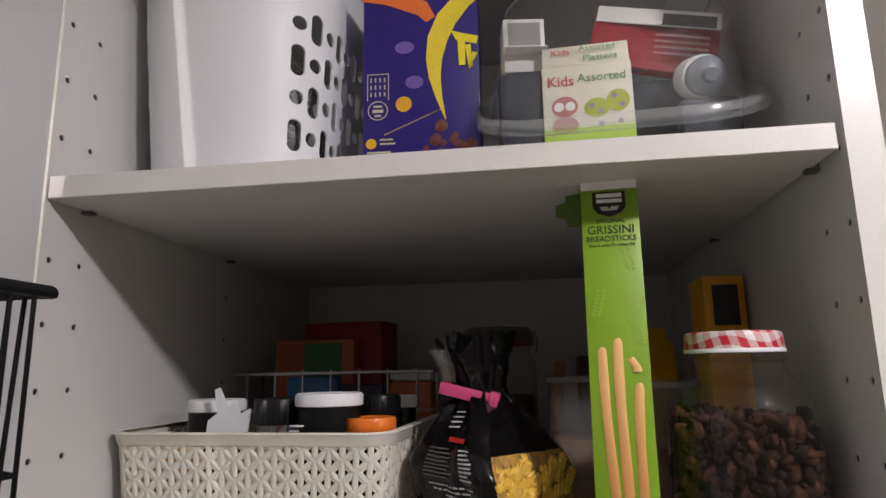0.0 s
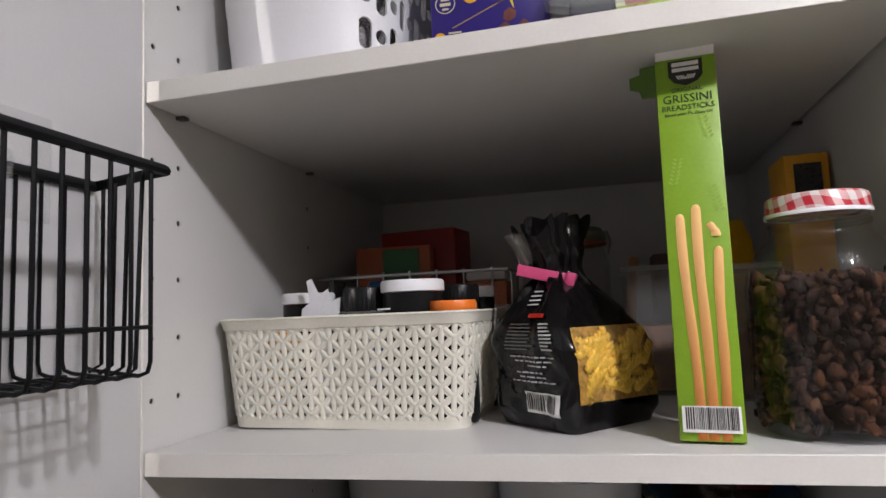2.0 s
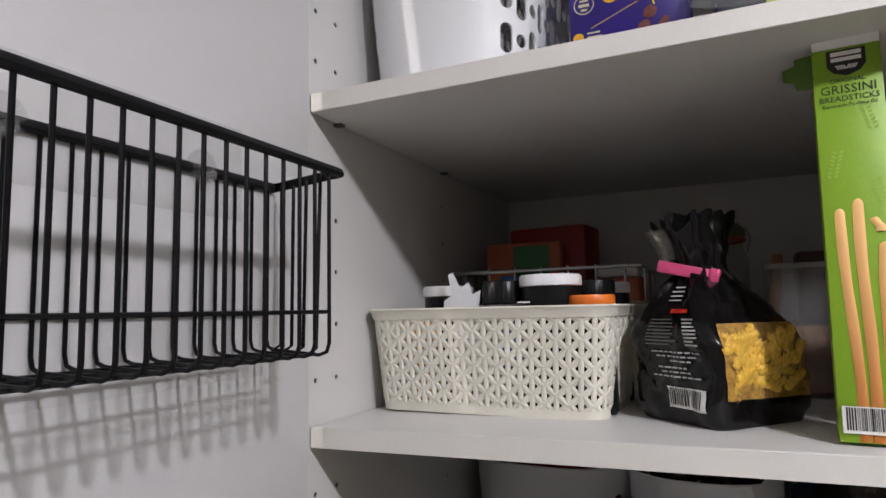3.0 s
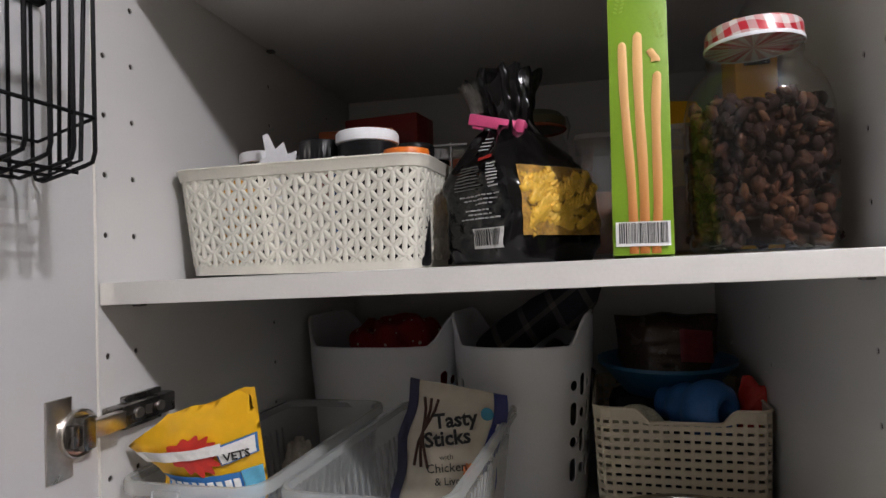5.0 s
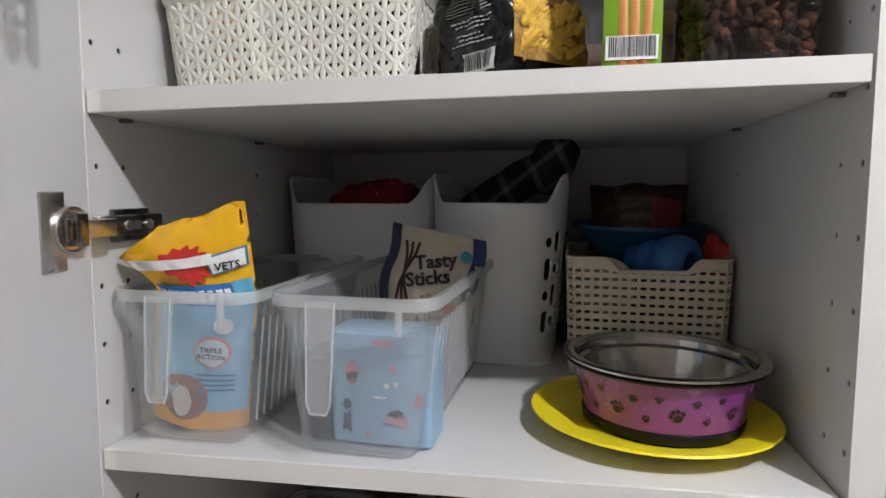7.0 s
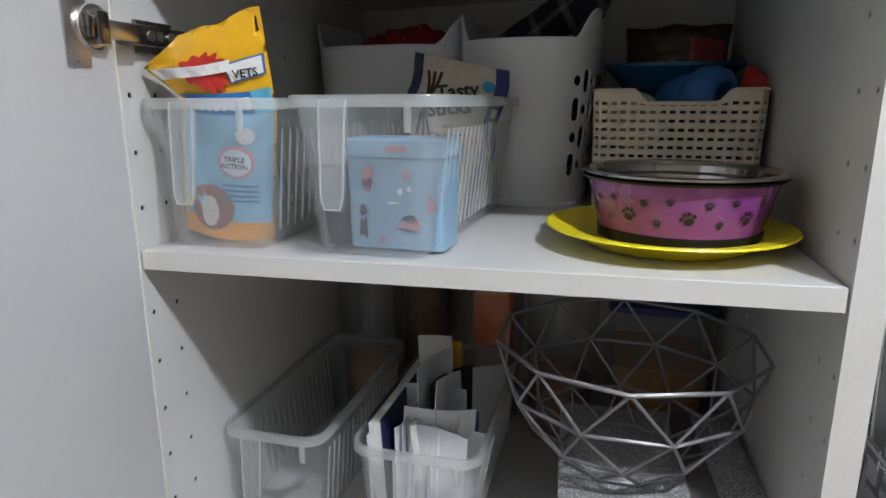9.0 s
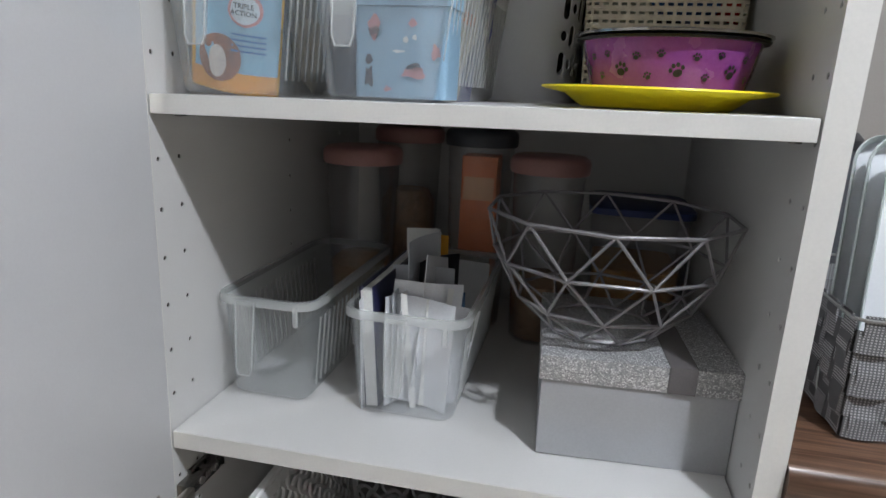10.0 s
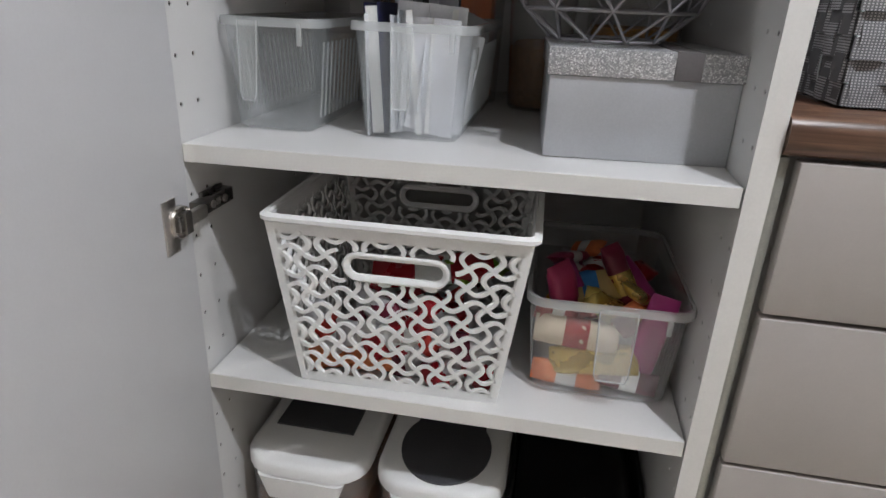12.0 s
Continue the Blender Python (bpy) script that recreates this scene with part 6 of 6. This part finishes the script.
sheet("orange_card", 0.045, 0.165, 0.001, (0.207, 0.285, Z4), 8, 0, 0, YELLOWC, "amber card standing at the back of a bin", 0.002)
sheet("envelope", 0.045, 0.175, 0.001, (0.203, 0.275, Z4), 4, 0, -2, WHITEC, "cream card standing at the back of a bin", 0.002)


def gift_box():
    t = thing("gift_box", "silver gift box with glittered lid and ribbon", "box", (0.464, 0.169, top_of(4, 0.464) + 0.0005), 3.5)
    hx, hy = 0.0935, 0.098
    part("body", block(-hx, hx, -hy, hy, 0, 0.083, 0.0008), SILVERCARD, t)
    part("lid", block(-hx - 0.003, hx + 0.003, -hy - 0.003, hy + 0.003, 0.0835, 0.110, 0.0012), GLITTER, t, "silver glittered lid")
    for x0, x1 in ((0.026, 0.052),):
        part("ribbon", block(x0, x1, -hy - 0.0042, -hy - 0.0032, 0.0835, 0.1105, 0.0003), RIBBON, t)
        part("ribbon", block(x0, x1, -hy - 0.0042, hy + 0.003, 0.1103, 0.1112, 0.0003), RIBBON, t)


gift_box()


def wire_bowl():
    z0 = top_of(4, 0.44) + 0.1122
    t = thing("wire_bowl", "grey geometric wire fruit bowl on a box", "bowl", (0.430, 0.160, z0), 0, rx=0)
    N = 10
    lev = [(0.131, 0.1285, 0.0), (0.122, 0.080, 0.5), (0.093, 0.033, 0.0), (0.060, 0.0028, 0.5)]
    P = [[(r * math.cos(math.tau * (i + o + 0.5) / N), r * math.sin(math.tau * (i + o + 0.5) / N), z) for i in range(N)] for r, z, o in lev]
    for k, ring in enumerate(P):
        part("ring_wire", tube(B(), ring, 0.0021 if k == 0 else 0.0019, 6, closed=True), GREYWIRE, t)
    for k in range(3):
        s = 0 if lev[k][2] == 0 else 1
        for i in range(N):
            a = P[k][i]
            for q in ((i, i - 1) if s == 0 else (i, (i + 1) % N)):
                part("strut", tube(B(), [a, P[k + 1][q]], 0.0016, 5), GREYWIRE, t)


wire_bowl()


def store_jar(x, y, r, h, lid, label, fill, level, insert=None):
    t = thing("storage_jar", label, "jar", (x, y, top_of(4, x) + 0.0005), 0, "storage jars at the back")
    part("body", shell([(0, r * 0.74, r * 0.74, r * 0.72), (0.004, r * 0.77, r * 0.77, r * 0.75), (h * 0.9, r * 0.93, r * 0.93, r * 0.90), (h - 0.02, r * 0.93, r * 0.93, r * 0.90)], 0.0015), CLEARTHIN, t)
    part("lid", lathe([(r, h - 0.022), (r * 1.02, h - 0.018), (r * 1.02, h - 0.006), (r * 0.98, h - 0.001), (r * 0.9, h + 0.002), (r * 0.4, h + 0.004)], 48), lid, t)
    if level:
        part("contents", lathe([(r * 0.72, 0.005), (r * 0.80, h * level * 0.9), (r * 0.6, h * level), (r * 0.2, h * level * 1.02)], 36), fill, t)
    return t


GRAIN = M("oat_contents", (0.27, 0.17, 0.10), 0.8, var=0.4, scale=150)
store_jar(0.075, 0.375, 0.058, 0.272, DUSTY, "clear jar with dusty pink lid at the back", GRAIN, 0.40)
store_jar(0.115, 0.49, 0.056, 0.298, DUSTY, "clear jar with dusty pink lid behind another", GRAIN, 0.66)
j = store_jar(0.245, 0.43, 0.054, 0.302, GREYLID, "clear jar with slate grey lid and orange carton", GRAIN, 0.0)
part("orange_carton", block(-0.024, 0.030, -0.03, 0.02, 0.006, 0.266, 0.002), ORANGEC, j)
part("carton_label", block(-0.020, 0.026, -0.0312, -0.0304, 0.20, 0.235), M("pale_orange_print", (0.75, 0.42, 0.22), 0.5), j)
part("carton_label", block(-0.020, 0.026, -0.0312, -0.0304, 0.05, 0.12), WHITEPRINT, j)
store_jar(0.352, 0.39, 0.056, 0.272, DUSTY, "clear jar with dusty pink lid beside a wire bowl", GRAIN, 0.36)
t = thing("food_container", "clear food container with blue lid at the back", "container", (0.484, 0.44, top_of(4, 0.484) + 0.0005))
part("body", shell([(0, 0.058, 0.07, 0.02), (0.2, 0.068, 0.08, 0.022)], 0.0015), CLEARP, t)
part("lid", solid([(0.2, 0.072, 0.084, 0.024), (0.209, 0.072, 0.084, 0.024), (0.211, 0.066, 0.078, 0.02)]), BLUELID, t)
part("contents", solid([(0.004, 0.054, 0.066, 0.02), (0.12, 0.06, 0.072, 0.02)]), M("amber_contents", (0.45, 0.2, 0.03), 0.7, var=0.4, scale=90), t)

# ---- fifth shelf ----


def lattice_basket():
    hx0, hx1, hy0, hy1, high = 0.119, 0.146, 0.122, 0.140, 0.214
    x, yf = 0.232, 0.014
    t = thing("lattice_basket", "white plastic basket with curved openwork pattern and handles", "basket", (x, yf + hy0 + 0.004, top_of(5, x) + 0.0005), 1.2)

    def wall(side):
        def f(u, v, w):
            q = v / high
            hx, hy = hx0 + (hx1 - hx0) * q - w, hy0 + (hy1 - hy0) * q - w
            if side == 0:
                return Vector((u * hx, -hy, v))
            if side == 1:
                return Vector((hx, u * hy, v))
            if side == 2:
                return Vector((-u * hx, hy, v))
            return Vector((-hx, -u * hy, v))
        return f
    z0, z1 = 0.010, 0.197
    vo, ro, uo = 0.1635, 0.0135, 0.40
    for side in range(4):
        f = wall(side)
        frame_name = "front_wall" if side == 0 else "back_wall" if side == 2 else "end_wall"
        cols, rows = 10, 8
        du, dv = 1.88 / cols, (z1 - z0) / rows
        bm = B()

        def strand(points):
            run = []
            for u, v in points:
                inside = side in (0, 2) and abs(u) < uo + 0.05 and abs(v - vo) < ro + 0.004 or not -0.95 <= u <= 0.95 or not z0 - 0.002 <= v <= z1 + 0.002
                if not inside:
                    run.append((u, v))
                if (inside or (u, v) == points[-1]) and run:
                    if len(run) > 2:
                        ribbon(bm, f, run, 0.0024, 0.0, (hx0 + hx1) / 2, 1.0, 0.003)
                    run = []
        for i in range(cols + 1):
            strand([(-0.94 + du * (i + 0.33 * math.sin(math.pi * (q / 12 + i))), z0 + dv * q / 12) for q in range(12 * rows + 1)])
        for j in range(rows + 1):
            strand([(-0.94 + du * q / 8, z0 + dv * (j + 0.31 * math.sin(math.pi * (q / 8 + j + 1)))) for q in range(8 * cols + 1)])
        for i in range(cols + 1):
            for j in range(rows + 1):
                u, v = -0.94 + du * i, z0 + dv * j
                if side in (0, 2) and abs(u) < uo + 0.08 and abs(v - vo) < ro + 0.008:
                    continue
                rings(bm, [[f(u + 0.0038 * math.cos(a) / hx0, v + 0.0038 * math.sin(a), w) for a in [math.tau * k / 10 for k in range(10)]] for w in (0.003, -0.0001)])
        # corner posts, top and bottom bands, and the handle's frame
        for u0, u1, v0, v1 in ((-1.0, -0.93, 0.0, high), (0.93, 1.0, 0.0, high), (-0.93, 0.93, 0.0, z0 + 0.002), (-0.93, 0.93, z1 - 0.002, high)):
            n = 6
            cells(bm, f, [u0 + (u1 - u0) * k / n for k in range(n + 1)], [v0, v1], lambda i, j: None, 0.0025, 0.0)
        part(frame_name, bm, WHITEP2, t, smooth=60)
        if side in (0, 2):
            ru = ro / hx1
            loop = [f(uo - ru + ru * math.cos(a), vo + ro * math.sin(a), 0.001) for a in [-math.pi / 2 + math.pi * k / 8 for k in range(9)]] + [f(-uo + ru + ru * math.cos(a), vo + ro * math.sin(a), 0.001) for a in [math.pi / 2 + math.pi * k / 8 for k in range(9)]]
            part("handle_frame", tube(B(), loop, 0.0048, 8, closed=True, flat=0.6), WHITEP2, t)
    part("base", solid([(0, hx0 - 0.001, hy0 - 0.001, 0.006), (0.003, hx0 - 0.001, hy0 - 0.001, 0.006)]), WHITEP2, t)
    bm = rings(B(), [rrect(hx1 - 0.004, hy1 - 0.004, 0.010, high - 0.003), rrect(hx1 + 0.002, hy1 + 0.002, 0.012, high - 0.006), rrect(hx1 + 0.006, hy1 + 0.006, 0.014, high - 0.003), rrect(hx1 + 0.006, hy1 + 0.006, 0.014, high + 0.001), rrect(hx1 - 0.002, hy1 - 0.002, 0.010, high + 0.003), rrect(hx1 - 0.004, hy1 - 0.004, 0.010, high + 0.001)], False, False)
    part("rim", bm, WHITEP2, t)


lattice_basket()
clear_bin(0.468, 0.060, 5, hx=0.0785, hy=0.125, high=0.128, flare=0.012, handle=0.042, hside=0.1, label="frosted clear bin full of wrapped sweets", rz=1, body=CLEARP)


def wrapped(loc, L, W, H, euler, material, label, accent=None, seed=0):
    """A wrapped sweet: a pillow with two crimped ends."""
    t = thing("wrapped_bar", label, "sweet", loc)
    t.matrix_basis = Matrix.Translation(loc) @ Euler([radians(a) for a in euler]).to_matrix().to_4x4()
    n = 14
    loops = []
    for i in range(n + 1):
        q = i / n
        e = min(1.0, min(q, 1 - q) / 0.16)
        e = e * e * (3 - 2 * e)
        flare = 1.0 - 0.05 * (1 - e)
        k = 16
        ring = []
        for s in range(k):
            a = math.tau * s / k
            y = W / 2 * flare * math.copysign(abs(math.cos(a)) ** 0.7, math.cos(a))
            z = H / 2 * (0.06 + 0.94 * e) * math.copysign(abs(math.sin(a)) ** 0.7, math.sin(a))
            p = Vector(((q - 0.5) * L, y, z))
            ring.append(p + Vector((0, 0.0015, 0.0015)) * noise.noise(p * 90 + Vector((seed, 0, 0))))
        loops.append(ring)
    part("wrapper", rings(B(), loops), material, t, smooth=60)
    if accent:
        bm = B()
        g = []
        for i in (5, 7, 9):
            g.append([bm.verts.new(loops[i][s] * 1.0 + Vector((0, loops[i][s].y * 0.02, loops[i][s].z * 0.05))) for s in range(16)])
        for a, b in zip(g, g[1:]):
            for s in range(16):
                bm.faces.new((a[s], a[(s + 1) % 16], b[(s + 1) % 16], b[s]))
        part("printed_band", bm, accent, t, smooth=60)
    return t


Z5 = top_of(5, 0.3) + 0.004
WRAPS = [(CANDYPINK, WHITEPRINT, "pink wrapped sweet bar in a bin"), (CANDYMAG, None, "magenta wrapped sweet in a bin"), (GOLD, RED, "gold wrapped chocolate bar in a bin"), (MAROON, GOLD, "maroon wrapped chocolate bar in a bin"), (ORANGEC, WHITEPRINT, "orange wrapped bar in a bin"), (CANDYRED, WHITEPRINT, "red wrapped sweet bar in a bin"), (YELLOWBAG, MIDBLUE, "yellow and blue wrapped sweet in a bin"), (SILVERW, MAROON, "silver wrapped sweet in a bin")]
rnd = random.Random(21)
FRONT = [(0.438, 0.084, 0.068, 0, 4, 0.10, 0.036, M("cream_wrapper", (0.7, 0.6, 0.45), 0.35, bump=0.15, fine=80), CANDYRED), (0.462, 0.080, 0.036, 0, -7, 0.105, 0.034, GOLD, None), (0.432, 0.080, 0.013, 0, 4, 0.085, 0.028, ORANGEC, WHITEPRINT), (0.506, 0.080, 0.016, 0, 8, 0.07, 0.028, MAROON, WHITEPRINT), (0.524, 0.088, 0.072, 15, -78, 0.11, 0.034, CANDYMAG, None)]
for x, y, dz, rz, ry, L, W, m, acc in FRONT:
    wrapped((x, y, Z5 + dz), L, W, 0.016, (72, ry, rz), m, "shiny wrapped bar pressed against a clear bin", acc, x * 100)
CREAMW = M("cream_gold_wrapper", (0.46, 0.34, 0.13), 0.35, bump=0.15, fine=80)
HEAP = [(0.420, 0.125, 0.105, 0.105, 0.050, 55, 75, 10, CANDYPINK, None), (0.452, 0.150, 0.108, 0.085, 0.055, 35, -12, 8, CREAMW, MIDBLUE), (0.470, 0.118, 0.098, 0.075, 0.042, 50, 30, 20, GOLD, None), (0.492, 0.155, 0.118, 0.12, 0.036, 40, 60, -25, MAROON, GOLD), (0.512, 0.165, 0.108, 0.10, 0.04, 30, 40, -35, CANDYMAG, None), (0.412, 0.098, 0.090, 0.06, 0.035, 60, 20, 0, CANDYRED, WHITEPRINT), (0.498, 0.115, 0.092, 0.06, 0.03, 40, -35, 15, ORANGEC, None), (0.44, 0.20, 0.100, 0.10, 0.05, 20, 15, 60, CANDYPINK, WHITEPRINT), (0.505, 0.215, 0.095, 0.10, 0.045, 15, -20, 40, CANDYRED, GOLD)]
for x, y, dz, L, W, rx, ry, rz, m, acc in HEAP:
    wrapped((x, y, Z5 + dz - 0.008), L * 0.85, W * 0.8, 0.022, (rx, ry, rz), m, "large shiny wrapped bar on a heap of sweets", acc, x * 90)
for i in range(30):
    m, acc, lab = WRAPS[i % len(WRAPS)]
    x, y = 0.42 + 0.095 * rnd.random(), 0.105 + 0.17 * rnd.random()
    layer = i // 8
    wrapped((x, y, Z5 + 0.014 + 0.030 * layer + 0.008 * rnd.random()), 0.06 + 0.03 * rnd.random(), 0.028, 0.015, (rnd.uniform(-40, 40), rnd.uniform(-35, 35), rnd.uniform(0, 180)), m, lab, acc, i)
for i in range(40):
    m, acc, lab = [(SILVERW, WHITEPRINT, "silver wrapped sweet in an openwork basket"), (CANDYRED, WHITEPRINT, "red wrapped sweet in an openwork basket"), (CANDYRED, WHITEPRINT, "red and white wrapped sweet in an openwork basket"), (SILVERW, RED, "silver and red wrapped sweet in a basket"), (MAROON, WHITEPRINT, "dark red wrapped sweet in a basket")][i % 5]
    if i < 16:
        x, y = 0.135 + 0.2 * (i % 8) / 7 * 0.9 + 0.01 * rnd.random(), 0.045 + 0.01 * rnd.random()
        z = Z5 + 0.018 + 0.034 * (i // 8)
        if i % 8 < 4 and i < 8:
            m, acc, lab = ORANGEC, None, "orange wrapped sweet in an openwork basket"
    else:
        x, y, z = 0.15 + 0.16 * rnd.random(), 0.08 + 0.15 * rnd.random(), Z5 + 0.02 + 0.05 * rnd.random()
    wrapped((x, y, z), 0.05 + 0.03 * rnd.random(), 0.034, 0.018, (rnd.uniform(30, 90), rnd.uniform(-50, 50), rnd.uniform(-40, 40)), m, lab, acc, i)
wrapped((0.25, 0.14, Z5 + 0.105), 0.16, 0.06, 0.018, (10, -6, 12), CANDYRED, "long red wrapped bar lying in a basket", WHITEPRINT, 4)
wrapped((0.30, 0.17, Z5 + 0.10), 0.11, 0.05, 0.018, (15, 8, 60), GREENW, "green wrapped bar lying in a basket", WHITEPRINT, 5)
wrapped((0.22, 0.16, Z5 + 0.09), 0.12, 0.05, 0.018, (0, 4, -30), SILVERW, "silver wrapped bar lying in a basket", GREY_PRINT_SHADE, 6)

# ---- the bottom of the cabinet ----


def dispenser(x, label, oval):
    z, h = 0.1105, 0.29
    t = thing("dry_food_box", label, "container", (x, 0.215, z), 0, "dry food boxes at the bottom")
    hx, hy = 0.088, 0.19
    part("body", shell([(0, hx - 0.014, hy - 0.014, 0.03), (0.004, hx - 0.012, hy - 0.012, 0.032), (h - 0.022, hx - 0.003, hy - 0.003, 0.045)], 0.002), CLEARP, t)
    part("contents", solid([(0.005, hx - 0.018, hy - 0.018, 0.03), (h * 0.7, hx - 0.008, hy - 0.008, 0.04)]), M("cereal_contents", (0.3, 0.15, 0.08), 0.8, var=0.5, scale=60), t)
    part("lid", solid([(h - 0.024, hx - 0.003, hy - 0.003, 0.046), (h - 0.022, hx, hy, 0.05), (h - 0.008, hx, hy, 0.05), (h - 0.002, hx - 0.004, hy - 0.004, 0.048), (h, hx - 0.01, hy - 0.01, 0.045)]), WHITEP2, t, "white lid")
    part("front_lip", solid([(h - 0.06, 0.05, 0.012, 0.01), (h - 0.024, 0.062, 0.014, 0.012)], cy=-hy + 0.012), WHITEP2, t)
    if oval:
        bm = rings(B(), [[(0.063 * math.cos(a), -0.105 + 0.075 * math.sin(a), z2) for a in [math.tau * i / 40 for i in range(40)]] for z2 in (h + 0.0004, h + 0.003)])
        ov = part("flap", bm, DARKGREY, t, "dark grey hinged pouring flap")
        part("flap_hinge", block(-0.05, 0.05, -0.06, 0.1, h + 0.0003, h + 0.002), DARKGREY, ov)
    else:
        part("flap", block(-0.064, 0.052, -0.112, 0.1, h + 0.0003, h + 0.003), DARKGREY, t, "dark grey pouring flap")


dispenser(0.098, "clear dry food box with white lid and grey flap", False)
dispenser(0.285, "clear dry food box with white lid and round grey flap", True)
t = thing("dark_box", "glossy black plastic box at the bottom", "box", (0.468, 0.22, 0.1105))
part("body", shell([(0, 0.08, 0.18, 0.01), (0.26, 0.088, 0.19, 0.012)], 0.003), BLACKBOX, t)
part("dark_fill", solid([(0.005, 0.076, 0.176, 0.01), (0.22, 0.082, 0.184, 0.01)]), BLACKBOX, t)
part("rim", rings(B(), [rrect(0.086, 0.188, 0.012, 0.256), rrect(0.091, 0.193, 0.014, 0.258), rrect(0.091, 0.193, 0.014, 0.264), rrect(0.086, 0.188, 0.012, 0.265)], False, False), BLACKBOX, t)

# ---- on the worktop ----


def strap_basket():
    x0, x1, y0, y1, z = 0.636, 0.93, 0.050, 0.30, 0.9075
    t = thing("strap_basket", "grey woven strap basket standing on the worktop", "basket", ((x0 + x1) / 2, (y0 + y1) / 2, z))
    hx, hy, high = (x1 - x0) / 2, (y1 - y0) / 2, 0.115
    bm = tube(B(), rrect(hx + 0.004, hy + 0.004, 0.012, high), 0.0017, 6, closed=True)
    part("top_wire", bm, TRAYWIRE, t)
    part("base", solid([(0, hx - 0.014, hy - 0.014, 0.008), (0.003, hx - 0.014, hy - 0.014, 0.008)]), STRAP, t)
    k2 = lambda zz: 1 - 0.06 * (1 - zz / high)
    rows, w = 5, 0.021
    for side in range(4):
        half, other = (hx, hy) if side % 2 == 0 else (hy, hx)
        n = max(4, round(2 * half / 0.032))
        turn = Matrix.Rotation(side * math.pi / 2, 4, "Z")
        # upright straps, over and under the level ones
        for i in range(n):
            u = -half + 2 * half * (i + 0.5) / n
            bm = B()
            prev = []
            steps = rows * 4
            for s in range(steps + 1):
                zz = 0.002 + (high + 0.002) * s / steps
                out = 0.0022 * math.sin(math.pi * (s / 4 + i)) if s < steps else 0.002
                a = [bm.verts.new(turn @ Vector(((u + d) * k2(zz), -other * k2(zz) - out - 0.002 * (q == 0), zz))) for d, q in ((-0.0115, 0), (0.0115, 0), (0.0115, 1), (-0.0115, 1))]
                if prev:
                    for q in range(4):
                        bm.faces.new((prev[q], prev[(q + 1) % 4], a[(q + 1) % 4], a[q]))
                prev = a
            part("strap", bm, STRAP, t, smooth=50)
        for r in range(rows):
            zz = 0.002 + (high - 0.012) * (r + 0.5) / rows
            bm = B()
            prev = []
            steps = n * 4
            for s in range(steps + 1):
                u = -half + 2 * half * s / steps
                out = 0.0026 * math.sin(math.pi * (s / 4 + r + 0.0))
                out = -0.0026 * math.sin(math.pi * ((s / 4 - 0.5) + 0.5)) * (1 if r % 2 else -1)
                a = [bm.verts.new(turn @ Vector((u * k2(zz), -other * k2(zz) - out - 0.002 * q, zz + d))) for d, q in ((-0.0098, 0), (0.0098, 0), (0.0098, 1), (-0.0098, 1))]
                if prev:
                    for q in range(4):
                        bm.faces.new((prev[q], prev[(q + 1) % 4], a[(q + 1) % 4], a[q]))
                prev = a
            part("strap", bm, STRAP, t, smooth=50)
    zt = z + 0.0035
    for y, x, tilt in ((0.085, 0.652, 4), (0.103, 0.645, 5), (0.122, 0.640, 5)):
        q = thing("tray", "white enamel serving tray standing in a basket", "tray", (x + 0.14, y, zt), 0, "white trays in the basket", rx=-tilt)
        w, h = 0.14, 0.262
        part("panel", tray_panel(w, h), TRAYM, q)
        part("raised_edge", tray_edge(w, h), TRAYEDGE, q)


def upright(loop, y, h):
    return [(a, y, b + h / 2) for a, b, _ in loop]


def tray_panel(w, h):
    return rings(B(), [upright(rrect(w - 0.006, h / 2 - 0.006, 0.018, 0), 0.002, h), upright(rrect(w - 0.006, h / 2 - 0.006, 0.018, 0), 0.0035, h)])


def tray_edge(w, h):
    r = 0.022
    return rings(B(), [upright(rrect(w - 0.007, h / 2 - 0.007, 0.017, 0), 0.0037, h), upright(rrect(w - 0.001, h / 2 - 0.001, r, 0), -0.010, h), upright(rrect(w, h / 2, r, 0), -0.011, h), upright(rrect(w + 0.001, h / 2 - 0.0, r, 0), -0.010, h), upright(rrect(w - 0.004, h / 2 - 0.004, 0.02, 0), 0.0045, h)], False, False)


strap_basket()
can = thing("canister", "dark lidded canister behind the white trays", "canister", (0.685, 0.38, 0.9075))
part("body", lathe([(0.045, 0), (0.05, 0.004), (0.05, 0.235), (0.046, 0.24)], 40), GREYLID, can)
part("lid", lathe([(0.052, 0.24), (0.052, 0.25), (0.045, 0.258), (0.02, 0.262)], 40), M("dark_knob", (0.03, 0.03, 0.035), 0.4), can)
